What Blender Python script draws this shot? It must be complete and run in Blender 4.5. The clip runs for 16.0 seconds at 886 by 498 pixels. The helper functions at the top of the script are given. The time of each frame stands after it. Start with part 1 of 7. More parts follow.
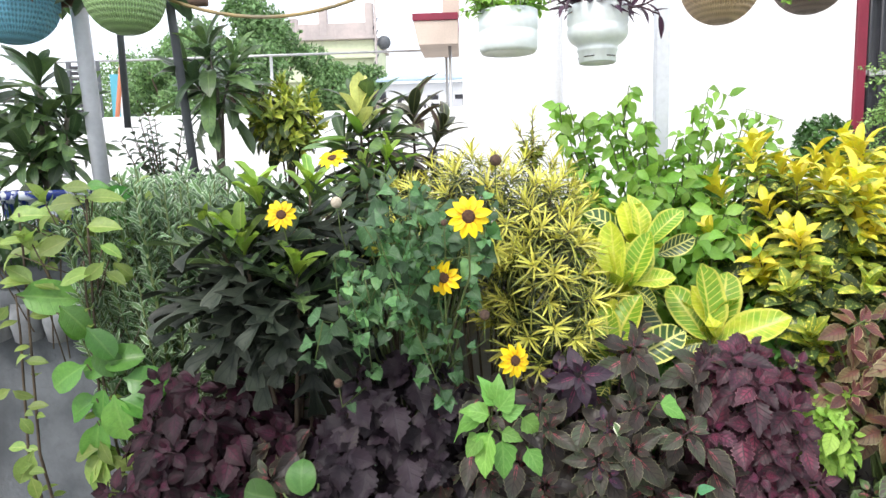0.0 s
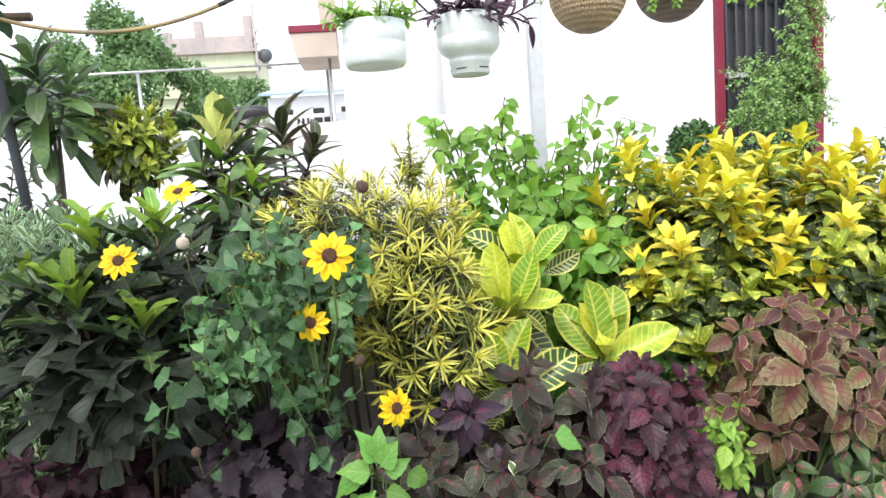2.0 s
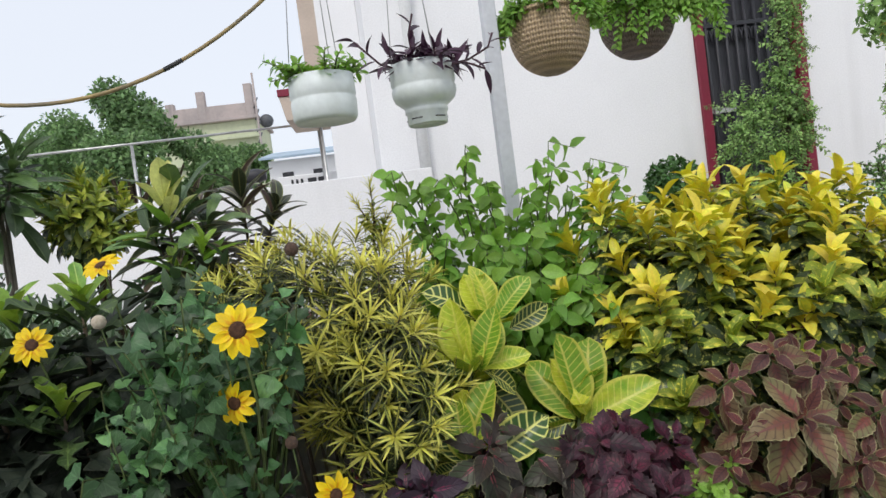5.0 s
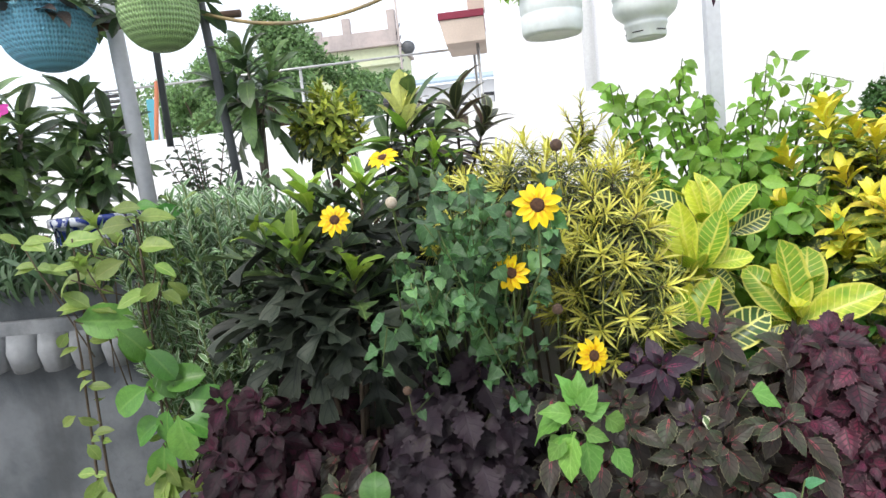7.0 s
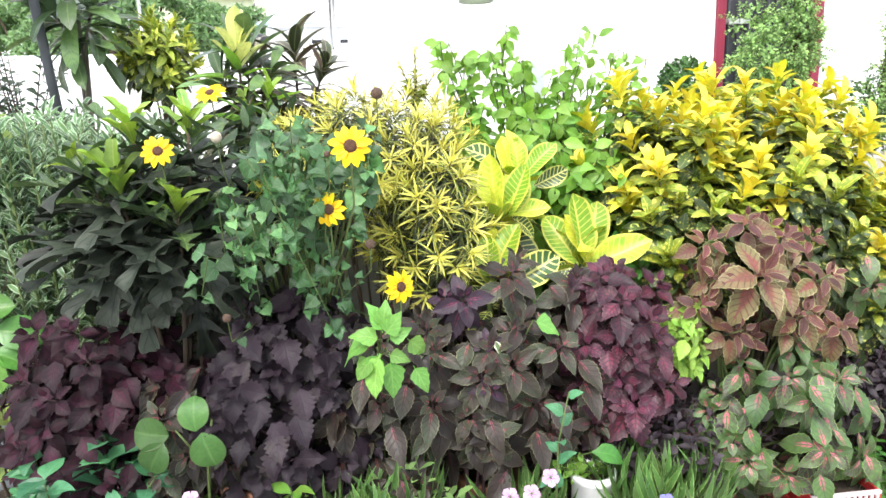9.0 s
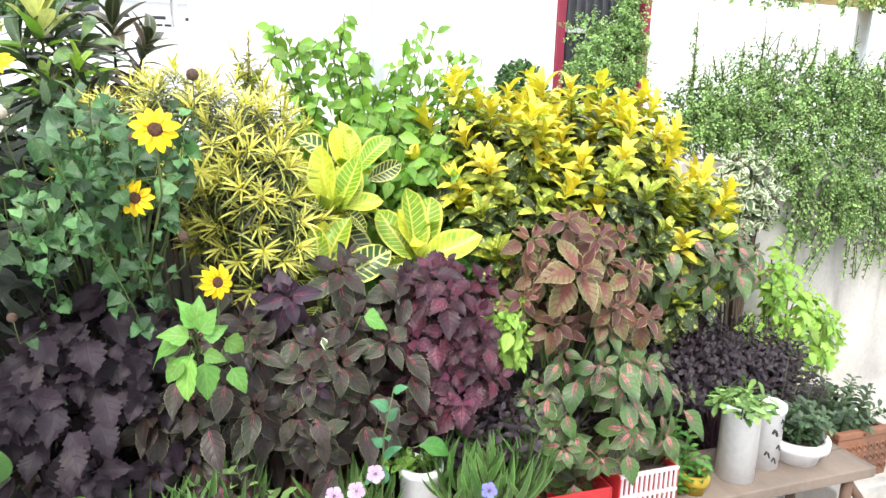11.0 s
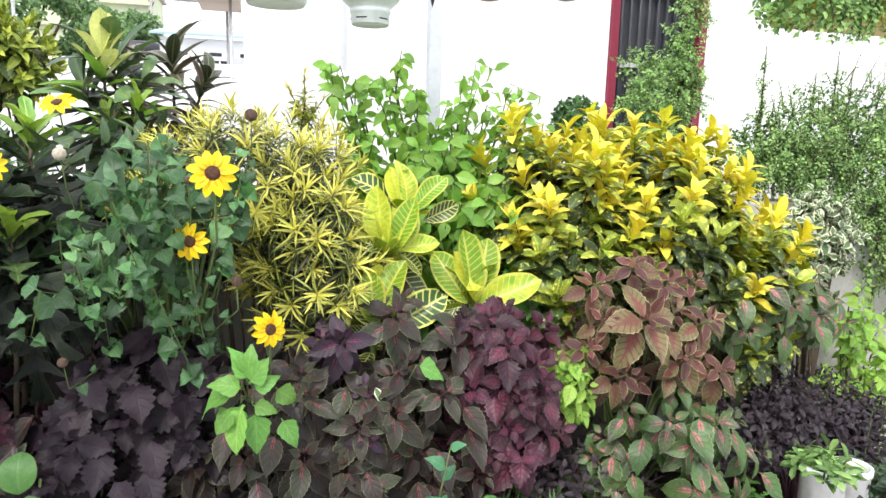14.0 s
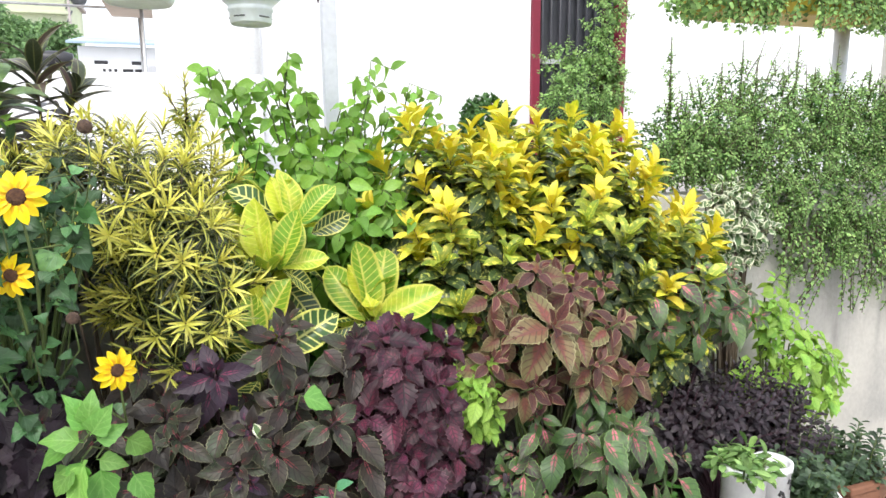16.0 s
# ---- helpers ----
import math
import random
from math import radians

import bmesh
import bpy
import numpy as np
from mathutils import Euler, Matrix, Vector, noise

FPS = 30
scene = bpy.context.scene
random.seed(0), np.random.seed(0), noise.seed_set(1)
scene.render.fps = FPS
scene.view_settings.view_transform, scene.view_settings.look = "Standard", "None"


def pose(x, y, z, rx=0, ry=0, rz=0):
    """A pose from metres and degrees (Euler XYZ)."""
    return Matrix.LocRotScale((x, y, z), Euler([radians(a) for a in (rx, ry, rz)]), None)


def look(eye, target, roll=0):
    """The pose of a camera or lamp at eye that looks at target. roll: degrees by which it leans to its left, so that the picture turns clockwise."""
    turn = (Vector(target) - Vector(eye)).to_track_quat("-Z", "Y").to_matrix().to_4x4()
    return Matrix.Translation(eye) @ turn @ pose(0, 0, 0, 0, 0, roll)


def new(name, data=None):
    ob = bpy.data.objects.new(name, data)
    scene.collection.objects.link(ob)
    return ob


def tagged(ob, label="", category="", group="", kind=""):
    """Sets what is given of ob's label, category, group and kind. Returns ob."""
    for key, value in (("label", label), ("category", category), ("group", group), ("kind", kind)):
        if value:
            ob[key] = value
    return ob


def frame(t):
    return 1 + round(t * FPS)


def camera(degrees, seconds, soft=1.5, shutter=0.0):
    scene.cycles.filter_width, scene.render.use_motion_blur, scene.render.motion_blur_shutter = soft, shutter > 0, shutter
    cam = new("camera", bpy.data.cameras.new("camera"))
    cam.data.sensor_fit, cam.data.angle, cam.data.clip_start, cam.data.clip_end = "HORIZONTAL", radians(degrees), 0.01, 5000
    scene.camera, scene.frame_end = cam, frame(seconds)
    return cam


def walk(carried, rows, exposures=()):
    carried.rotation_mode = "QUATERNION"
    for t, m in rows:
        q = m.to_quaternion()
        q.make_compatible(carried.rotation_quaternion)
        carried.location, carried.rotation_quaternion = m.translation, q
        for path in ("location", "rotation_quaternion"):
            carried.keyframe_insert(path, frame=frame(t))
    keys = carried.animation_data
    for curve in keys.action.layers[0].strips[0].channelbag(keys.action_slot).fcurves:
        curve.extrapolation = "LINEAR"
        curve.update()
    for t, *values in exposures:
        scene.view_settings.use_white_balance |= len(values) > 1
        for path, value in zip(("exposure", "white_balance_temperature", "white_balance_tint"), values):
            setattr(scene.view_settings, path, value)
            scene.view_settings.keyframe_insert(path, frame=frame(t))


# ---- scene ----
cam = camera(66.7, 16.0, soft=1.5)
PATH = [
    (0, (0.067, 0.026, 1.477), (-0.016, 2.008, 1.221), -1.5),
    (0.5, (0.031, 0.05, 1.477), (0.042, 2.033, 1.214), -2.3),
    (1, (0.021, 0.065, 1.483), (0.178, 2.04, 1.215), -2.7),
    (1.5, (0.054, 0.085, 1.488), (0.344, 2.046, 1.219), -3.0),
    (2, (0.12, 0.153, 1.503), (0.341, 2.126, 1.261), -4.1),
    (2.5, (0.198, 0.186, 1.513), (0.406, 2.166, 1.319), -5.3),
    (3, (0.261, 0.206, 1.513), (0.508, 2.186, 1.381), -6.2),
    (3.2, (0.28, 0.206, 1.515), (0.553, 2.184, 1.395), -6.6),
    (5.3, (0.227, 0.246, 1.493), (0.403, 2.236, 1.407), -8.0),
    (5.5, (0.191, 0.241, 1.497), (0.283, 2.236, 1.383), -7.0),
    (6, (0.107, 0.2, 1.498), (0.043, 2.192, 1.332), -5.9),
    (6.5, (0.056, 0.15, 1.481), (-0.089, 2.135, 1.279), -5.6),
    (7, (0.015, 0.087, 1.463), (-0.18, 2.062, 1.217), -6.0),
    (7.5, (0.02, 0.034, 1.471), (-0.111, 2.006, 1.166), -6.2),
    (8, (0.036, 0.007, 1.457), (0.021, 1.976, 1.109), -5.5),
    (8.5, (0.046, -0.007, 1.45), (0.094, 1.955, 1.065), -3.8),
    (9, (0.08, -0.024, 1.446), (0.309, 1.92, 1.035), -1.7),
    (9.5, (0.103, -0.043, 1.429), (0.583, 1.849, 0.996), 0.4),
    (9.7, (0.109, -0.049, 1.427), (0.646, 1.826, 0.986), 0.9),
    (11.8, (0.149, 0.02, 1.451), (0.802, 1.864, 1.038), 1.5),
    (12, (0.148, 0.027, 1.45), (0.779, 1.884, 1.057), 1.5),
    (12.5, (0.137, 0.046, 1.453), (0.745, 1.914, 1.076), 1.7),
    (13, (0.131, 0.073, 1.455), (0.695, 1.956, 1.087), 1.8),
    (13.5, (0.126, 0.072, 1.458), (0.66, 1.967, 1.104), 1.7),
    (14, (0.13, 0.067, 1.457), (0.655, 1.966, 1.115), 1.6),
    (14.5, (0.147, 0.06, 1.456), (0.665, 1.962, 1.122), 1.1),
    (15, (0.186, 0.069, 1.452), (0.733, 1.963, 1.116), 0.3),
    (15.5, (0.234, 0.1, 1.456), (0.852, 1.972, 1.116), -0.3),
    (16, (0.278, 0.143, 1.461), (0.957, 1.994, 1.125), -0.5),
]
EXPOSURES = [(0.0, 0.75), (1.5, 0.75), (2.0, 0.7), (2.5, 0.64), (3.0, 0.4), (5.3, -0.32), (6.0, -0.02), (7.0, 0.46), (7.5, 0.72), (8.0, 0.87), (9.0, 1.28), (9.5, 1.29), (12.5, 0.98), (16.0, 0.72)]
walk(cam, [(t, look(eye, target, roll)) for t, eye, target, roll in PATH], EXPOSURES)

# ---- light: thin bright cloud, a soft sun behind the viewer's left shoulder ----
SUN_UP, SUN_ROUND = 50.0, 205.0
world = bpy.data.worlds.new("sky")
scene.world = world
world.use_nodes = True
wt = world.node_tree
for n in list(wt.nodes):
    wt.nodes.remove(n)
sky = wt.nodes.new("ShaderNodeTexSky")
sky.sky_type, sky.sun_disc = "NISHITA", False
sky.sun_elevation, sky.sun_rotation = radians(SUN_UP), radians(SUN_ROUND)
sky.air_density, sky.dust_density = 1.0, 4.0
cloud = wt.nodes.new("ShaderNodeMix")
cloud.data_type = "RGBA"
cloud.inputs[0].default_value = 0.72
cloud.inputs[7].default_value = (9.4, 9.8, 10.6, 1)
back = wt.nodes.new("ShaderNodeBackground")
back.inputs["Strength"].default_value = 0.14
wout = wt.nodes.new("ShaderNodeOutputWorld")
wt.links.new(sky.outputs[0], cloud.inputs[6])
wt.links.new(cloud.outputs[2], back.inputs["Color"])
wt.links.new(back.outputs[0], wout.inputs[0])
sun_data = bpy.data.lights.new("sun", "SUN")
sun_data.energy, sun_data.angle, sun_data.color = 1.3, radians(16), (1.0, 0.965, 0.92)
sun = new("sun", sun_data)
sx, sy = math.sin(radians(SUN_ROUND)), math.cos(radians(SUN_ROUND))
sun.matrix_world = look((sx * 20, sy * 20, 20 * math.tan(radians(SUN_UP))), (0, 0, 0))


# ---- materials ----
class Nodes:
    """A small node writer for one material."""

    def __init__(self, name):
        self.m = bpy.data.materials.new(name)
        self.m.use_nodes = True
        self.t = self.m.node_tree
        for n in list(self.t.nodes):
            self.t.nodes.remove(n)

    def put(self, socket, v):
        if isinstance(v, bpy.types.NodeSocket):
            self.t.links.new(v, socket)
        elif isinstance(v, tuple):
            socket.default_value = (*v, 1) if len(v) == 3 and len(socket.default_value) == 4 else v
        else:
            socket.default_value = v

    def math(self, op, a, b=0.0, c=0.0):
        n = self.t.nodes.new("ShaderNodeMath")
        n.operation = op
        for s, v in zip(n.inputs, (a, b, c)):
            self.put(s, v)
        return n.outputs[0]

    def mix(self, f, a, b, blend="MIX"):
        n = self.t.nodes.new("ShaderNodeMix")
        n.data_type, n.blend_type = "RGBA", blend
        self.put(n.inputs[0], f), self.put(n.inputs[6], a), self.put(n.inputs[7], b)
        return n.outputs[2]

    def step(self, x, a, b):
        n = self.t.nodes.new("ShaderNodeMapRange")
        n.interpolation_type = "SMOOTHSTEP"
        self.put(n.inputs[0], x), self.put(n.inputs[1], a), self.put(n.inputs[2], b)
        return n.outputs[0]

    def coords(self, which="Object"):
        return self.t.nodes.new("ShaderNodeTexCoord").outputs[which]

    def noise(self, scale, detail=3.0, at=None, which="Object", stretch=None, rough=0.55):
        n = self.t.nodes.new("ShaderNodeTexNoise")
        v = at if at is not None else self.coords(which)
        if stretch:
            s = self.t.nodes.new("ShaderNodeMapping")
            s.inputs["Scale"].default_value = stretch
            self.t.links.new(v, s.inputs[0])
            v = s.outputs[0]
        self.t.links.new(v, n.inputs["Vector"])
        n.inputs["Scale"].default_value, n.inputs["Detail"].default_value = scale, detail
        n.inputs["Roughness"].default_value = rough
        return n.outputs[0]

    def chance(self):
        """One random number for each object and each loose piece of a joined mesh."""
        a = self.t.nodes.new("ShaderNodeObjectInfo").outputs["Random"]
        b = self.t.nodes.new("ShaderNodeNewGeometry").outputs["Random Per Island"]
        return self.math("FRACT", self.math("ADD", a, b))

    def tone(self, col, hue=0.5, sat=1.0, val=1.0):
        n = self.t.nodes.new("ShaderNodeHueSaturation")
        self.put(n.inputs["Hue"], hue), self.put(n.inputs["Saturation"], sat), self.put(n.inputs["Value"], val), self.put(n.inputs["Color"], col)
        return n.outputs[0]

    def finish(self, col, rough=0.6, metal=0.0, height=None, bump=0.3, gap=0.002, thin=0.0, glow=0.0, spec=0.5):
        p = self.t.nodes.new("ShaderNodeBsdfPrincipled")
        self.put(p.inputs["Base Color"], col), self.put(p.inputs["Roughness"], rough), self.put(p.inputs["Metallic"], metal)
        p.inputs["Specular IOR Level"].default_value = spec
        if height is not None:
            b = self.t.nodes.new("ShaderNodeBump")
            b.inputs["Strength"].default_value, b.inputs["Distance"].default_value = bump, gap
            self.t.links.new(height, b.inputs["Height"])
            self.t.links.new(b.outputs[0], p.inputs["Normal"])
        out = p.outputs[0]
        if thin:
            tr = self.t.nodes.new("ShaderNodeBsdfTranslucent")
            self.put(tr.inputs[0], self.tone(col, 0.49, 1.1, 1.25))
            mx = self.t.nodes.new("ShaderNodeMixShader")
            mx.inputs[0].default_value = thin
            self.t.links.new(out, mx.inputs[1]), self.t.links.new(tr.outputs[0], mx.inputs[2])
            out = mx.outputs[0]
        o = self.t.nodes.new("ShaderNodeOutputMaterial")
        self.t.links.new(out, o.inputs[0])
        return self.m


def surface(name, a, b, scale=6.0, rough=0.7, fine=60.0, bump=0.3, gap=0.003, metal=0.0, streak=None, dirt=None, spec=0.4):
    """Two tones in broad clouds, a fine grain and, where given, streaks of dirt."""
    g = Nodes(name)
    broad, grain = g.noise(scale, 5), g.noise(fine, 4)
    col = g.mix(g.step(broad, 0.35, 0.68), a, b)
    col = g.tone(col, 0.5, 1.0, g.math("MULTIPLY_ADD", grain, 0.3, 0.85))
    if streak:
        col = g.mix(g.math("MULTIPLY", g.step(g.noise(2.2, 6, stretch=streak), 0.52, 0.8), 0.7), col, dirt)
    r = g.math("MULTIPLY_ADD", grain, 0.2, rough - 0.1)
    return g.finish(col, r, metal, grain, bump, gap, spec=spec)


def woven(name, col):
    """Moulded plastic basketwork: raised cells, the shade of the open joints put into the colour."""
    g = Nodes(name)
    sep = g.t.nodes.new("ShaderNodeSeparateXYZ")
    g.t.links.new(g.coords(), sep.inputs[0])
    turn = g.math("ARCTAN2", sep.outputs[1], sep.outputs[0])
    rows = g.math("MULTIPLY", sep.outputs[2], 2 * math.pi / 0.0145)
    cell = g.math("MULTIPLY", g.math("SINE", g.math("ADD", g.math("MULTIPLY", turn, 40.0), g.math("MULTIPLY", rows, 0.5))), g.math("SINE", g.math("SUBTRACT", g.math("MULTIPLY", turn, 40.0), g.math("MULTIPLY", rows, 0.5))))
    f = g.step(cell, -0.55, 0.15)
    c = g.tone(col, 0.5, 1.0, g.math("MULTIPLY_ADD", g.noise(9, 3), 0.3, 0.85))
    c = g.mix(f, tuple(v * 0.58 for v in col), c)
    return g.finish(c, 0.42, 0.0, cell, 0.9, 0.003)


def leafy(name, blade, edge=None, edge_at=0.86, heart=None, heart_w=0.5, heart_v=0.35, vein=None, veins=9.0, slant=0.55, vein_w=0.16,
          mid=None, spots=None, spot_at=0.55, blend=None, blend_at=0.5, rough=0.42, thin=0.22, var=0.3, dull=None, spec=0.45, hue=0.02):
    """A leaf's colours, laid out along and across the blade."""
    g = Nodes(name)
    uv = g.t.nodes.new("ShaderNodeUVMap").outputs[0]
    sep = g.t.nodes.new("ShaderNodeSeparateXYZ")
    g.t.links.new(uv, sep.inputs[0])
    across = g.math("ABSOLUTE", g.math("MULTIPLY_ADD", sep.outputs[0], 2.0, -1.0))
    along = sep.outputs[1]
    r = g.chance()
    wob = g.noise(70, 3)
    big = g.noise(22, 2)
    tiny = g.noise(240, 2)
    col = blade
    if blend:
        f = g.math("ADD", g.math("MULTIPLY", big, 0.9), g.math("MULTIPLY", r, 0.5))
        col = g.mix(g.step(f, blend_at, blend_at + 0.35), col, blend)
    if spots:
        col = g.mix(g.step(wob, spot_at, spot_at + 0.08), col, spots)
    lat = g.math("ABSOLUTE", g.math("SUBTRACT", g.math("FRACT", g.math("SUBTRACT", g.math("MULTIPLY", along, veins), g.math("MULTIPLY", across, slant * 2))), 0.5))
    line = g.step(lat, 0.5 - vein_w, 0.5)
    rib = g.math("SUBTRACT", 1.0, g.step(across, 0.03, 0.12))
    if heart:
        d = g.math("ADD", g.math("DIVIDE", across, heart_w), g.math("MULTIPLY", g.math("ABSOLUTE", g.math("SUBTRACT", along, heart_v)), 1.6))
        d = g.math("ADD", d, g.math("MULTIPLY_ADD", wob, 0.8, -0.4))
        col = g.mix(g.math("SUBTRACT", 1.0, g.step(d, 0.55, 1.0)), col, heart)
    if vein:
        keep = g.math("SUBTRACT", 1.0, g.step(across, 0.85, 1.0))
        col = g.mix(g.math("MAXIMUM", g.math("MULTIPLY", line, g.math("MULTIPLY_ADD", keep, 0.5, 0.5)), rib), col, vein)
    if mid:
        col = g.mix(rib, col, mid)
    if edge:
        col = g.mix(g.step(g.math("ADD", across, g.math("MULTIPLY_ADD", wob, 0.14, -0.07)), edge_at - 0.06, edge_at + 0.06), col, edge)
    if dull:
        col = g.mix(g.math("MULTIPLY", g.step(big, 0.6, 0.85), 0.6), col, dull)
    val = g.math("MULTIPLY_ADD", r, 2 * var, 1 - var)
    col = g.tone(col, g.math("MULTIPLY_ADD", g.math("FRACT", g.math("MULTIPLY", r, 7.3)), hue, 0.5 - hue / 2), 1.0, g.math("MULTIPLY", val, g.math("ADD", g.math("MULTIPLY_ADD", wob, 0.5, 0.55), g.math("MULTIPLY", tiny, 0.4))))
    h = g.math("ADD", g.math("MULTIPLY", g.math("MAXIMUM", line, rib), -0.7), g.math("ADD", g.math("MULTIPLY", wob, 0.6), g.math("MULTIPLY", tiny, 0.25)))
    return g.finish(col, g.math("MULTIPLY_ADD", wob, 0.2, rough - 0.1), 0.0, h, 0.32, 0.002, thin, spec=spec)


M = {}
M["plaster"] = surface("white_plaster", (0.88, 0.885, 0.90), (0.84, 0.845, 0.86), 1.2, 0.85, 90, 0.2, streak=(1.0, 1.0, 0.12), dirt=(0.72, 0.725, 0.73))
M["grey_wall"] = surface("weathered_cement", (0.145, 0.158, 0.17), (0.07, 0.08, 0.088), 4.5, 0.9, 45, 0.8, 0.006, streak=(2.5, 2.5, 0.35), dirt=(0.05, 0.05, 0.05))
M["tile"] = surface("pale_cement_tile", (0.30, 0.315, 0.33), (0.18, 0.19, 0.20), 9, 0.85, 70, 0.5, streak=(4, 4, 0.6), dirt=(0.09, 0.09, 0.09))
M["pale_wall"] = surface("pale_stained_cement", (0.54, 0.52, 0.47), (0.36, 0.35, 0.33), 2.6, 0.9, 50, 0.6, 0.005, streak=(3.0, 3.0, 0.5), dirt=(0.16, 0.155, 0.15))
M["floor"] = surface("cement_floor", (0.42, 0.40, 0.37), (0.32, 0.30, 0.28), 2.0, 0.9, 60, 0.5)
M["earth"] = surface("dark_soil", (0.06, 0.045, 0.03), (0.03, 0.022, 0.016), 9, 0.95, 80, 1.0, 0.01)
M["bench"] = surface("weathered_board", (0.24, 0.19, 0.15), (0.15, 0.12, 0.10), 3, 0.8, 50, 0.5, streak=(6, 0.4, 1), dirt=(0.09, 0.075, 0.06))
M["rust"] = surface("rusty_iron", (0.16, 0.10, 0.07), (0.10, 0.07, 0.055), 8, 0.75, 80, 0.4, metal=0.3)
M["red"] = surface("red_paint", (0.24, 0.022, 0.05), (0.20, 0.02, 0.042), 3, 0.5, 60, 0.2)
M["black"] = surface("black_paint", (0.035, 0.037, 0.045), (0.05, 0.05, 0.06), 4, 0.45, 60, 0.2)
M["steel"] = surface("bare_steel", (0.55, 0.55, 0.54), (0.42, 0.42, 0.42), 8, 0.35, 60, 0.2, metal=0.8)
M["white_pipe"] = surface("painted_pipe", (0.66, 0.68, 0.72), (0.58, 0.60, 0.64), 5, 0.45, 60, 0.2, streak=(6, 6, 0.5), dirt=(0.4, 0.4, 0.4))
M["grey_pipe"] = surface("dark_grey_pipe", (0.11, 0.12, 0.13), (0.08, 0.085, 0.095), 5, 0.45, 60, 0.2)
M["pvc"] = surface("white_pvc", (0.87, 0.88, 0.88), (0.82, 0.83, 0.83), 6, 0.35, 60, 0.1, streak=(6, 6, 0.6), dirt=(0.68, 0.66, 0.62))
M["jug"] = surface("milky_plastic", (0.76, 0.81, 0.80), (0.70, 0.76, 0.75), 5, 0.4, 60, 0.1, streak=(4, 4, 0.8), dirt=(0.56, 0.60, 0.57))
M["blue_weave"] = woven("blue_plastic", (0.19, 0.50, 0.66))
M["green_weave"] = woven("green_plastic", (0.33, 0.51, 0.21))
M["gold_weave"] = woven("gold_plastic", (0.56, 0.41, 0.25))
M["brown_weave"] = woven("brown_plastic", (0.24, 0.18, 0.15))
M["terracotta"] = surface("terracotta", (0.26, 0.12, 0.07), (0.17, 0.08, 0.05), 5, 0.85, 60, 0.4, streak=(3, 3, 0.6), dirt=(0.1, 0.085, 0.065))
M["crate_red"] = surface("red_plastic", (0.50, 0.03, 0.035), (0.42, 0.025, 0.03), 4, 0.45, 50, 0.15)
M["crate_white"] = surface("pink_white_plastic", (0.74, 0.62, 0.62), (0.66, 0.55, 0.55), 4, 0.5, 50, 0.15)
M["yellow_box"] = surface("ochre_plastic", (0.50, 0.36, 0.04), (0.40, 0.28, 0.03), 4, 0.5, 50, 0.2)
M["cable"] = surface("yellow_cable", (0.40, 0.29, 0.12), (0.20, 0.18, 0.13), 6, 0.6, 60, 0.1)
M["tape"] = surface("black_tape", (0.04, 0.04, 0.04), (0.06, 0.06, 0.06), 10, 0.6)
M["beige"] = surface("beige_paint", (0.60, 0.50, 0.42), (0.52, 0.43, 0.36), 2, 0.8, 60, 0.2)
# apartment paints: distance haze is mixed into both colours, the streaks are stains
M["yellow_house"] = surface("haze_paled_lime_paint", (0.60, 0.64, 0.44), (0.52, 0.56, 0.40), 0.25, 0.9, 4, 0.2, streak=(0.5, 0.5, 0.08), dirt=(0.38, 0.37, 0.32))
M["pink_house"] = surface("haze_paled_pink_paint", (0.50, 0.43, 0.41), (0.38, 0.34, 0.33), 0.3, 0.9, 4, 0.2, streak=(0.5, 0.5, 0.08), dirt=(0.24, 0.22, 0.22))
M["blue_roof"] = surface("blue_sheet", (0.36, 0.47, 0.56), (0.30, 0.40, 0.50), 0.8, 0.5, 8, 0.2)
M["void"] = surface("dark_opening", (0.03, 0.03, 0.035), (0.04, 0.04, 0.045), 2, 0.4)
M["cyan"] = surface("cyan_cloth", (0.12, 0.42, 0.52), (0.10, 0.36, 0.46), 2, 0.8)
M["orange"] = surface("orange_paint", (0.50, 0.17, 0.08), (0.40, 0.14, 0.07), 4, 0.6)
M["stem_green"] = surface("green_stem", (0.12, 0.17, 0.05), (0.09, 0.12, 0.04), 20, 0.6)
M["stem_brown"] = surface("woody_stem", (0.12, 0.09, 0.06), (0.08, 0.06, 0.045), 20, 0.85)
M["stem_grey"] = surface("grey_bark", (0.26, 0.23, 0.19), (0.18, 0.16, 0.13), 20, 0.85)
M["stem_purple"] = surface("purple_stem", (0.07, 0.03, 0.045), (0.05, 0.025, 0.03), 20, 0.6)


def ceramic():
    g = Nodes("blue_white_ceramic")
    f = g.step(g.noise(26, 3), 0.5, 0.56)
    return g.finish(g.mix(f, (0.03, 0.05, 0.22), (0.62, 0.66, 0.72)), 0.2)


M["ceramic"] = ceramic()
L = {}
# maroon is set darker than the leaf itself, with its shade in the colour
L["maroon"] = leafy("maroon_leaf", (0.022, 0.008, 0.012), heart=(0.044, 0.007, 0.019), heart_w=0.7, vein=(0.024, 0.008, 0.014), veins=6, slant=0.8, vein_w=0.2, dull=(0.026, 0.015, 0.015), rough=0.55, thin=0.1, spec=0.24, var=0.6)
L["black"] = leafy("purple_black_leaf", (0.023, 0.014, 0.021), blend=(0.032, 0.027, 0.024), blend_at=0.75, vein=(0.023, 0.015, 0.023), veins=6, slant=0.8, vein_w=0.16, dull=(0.04, 0.036, 0.026), rough=0.54, thin=0.08, var=0.6, spec=0.27)
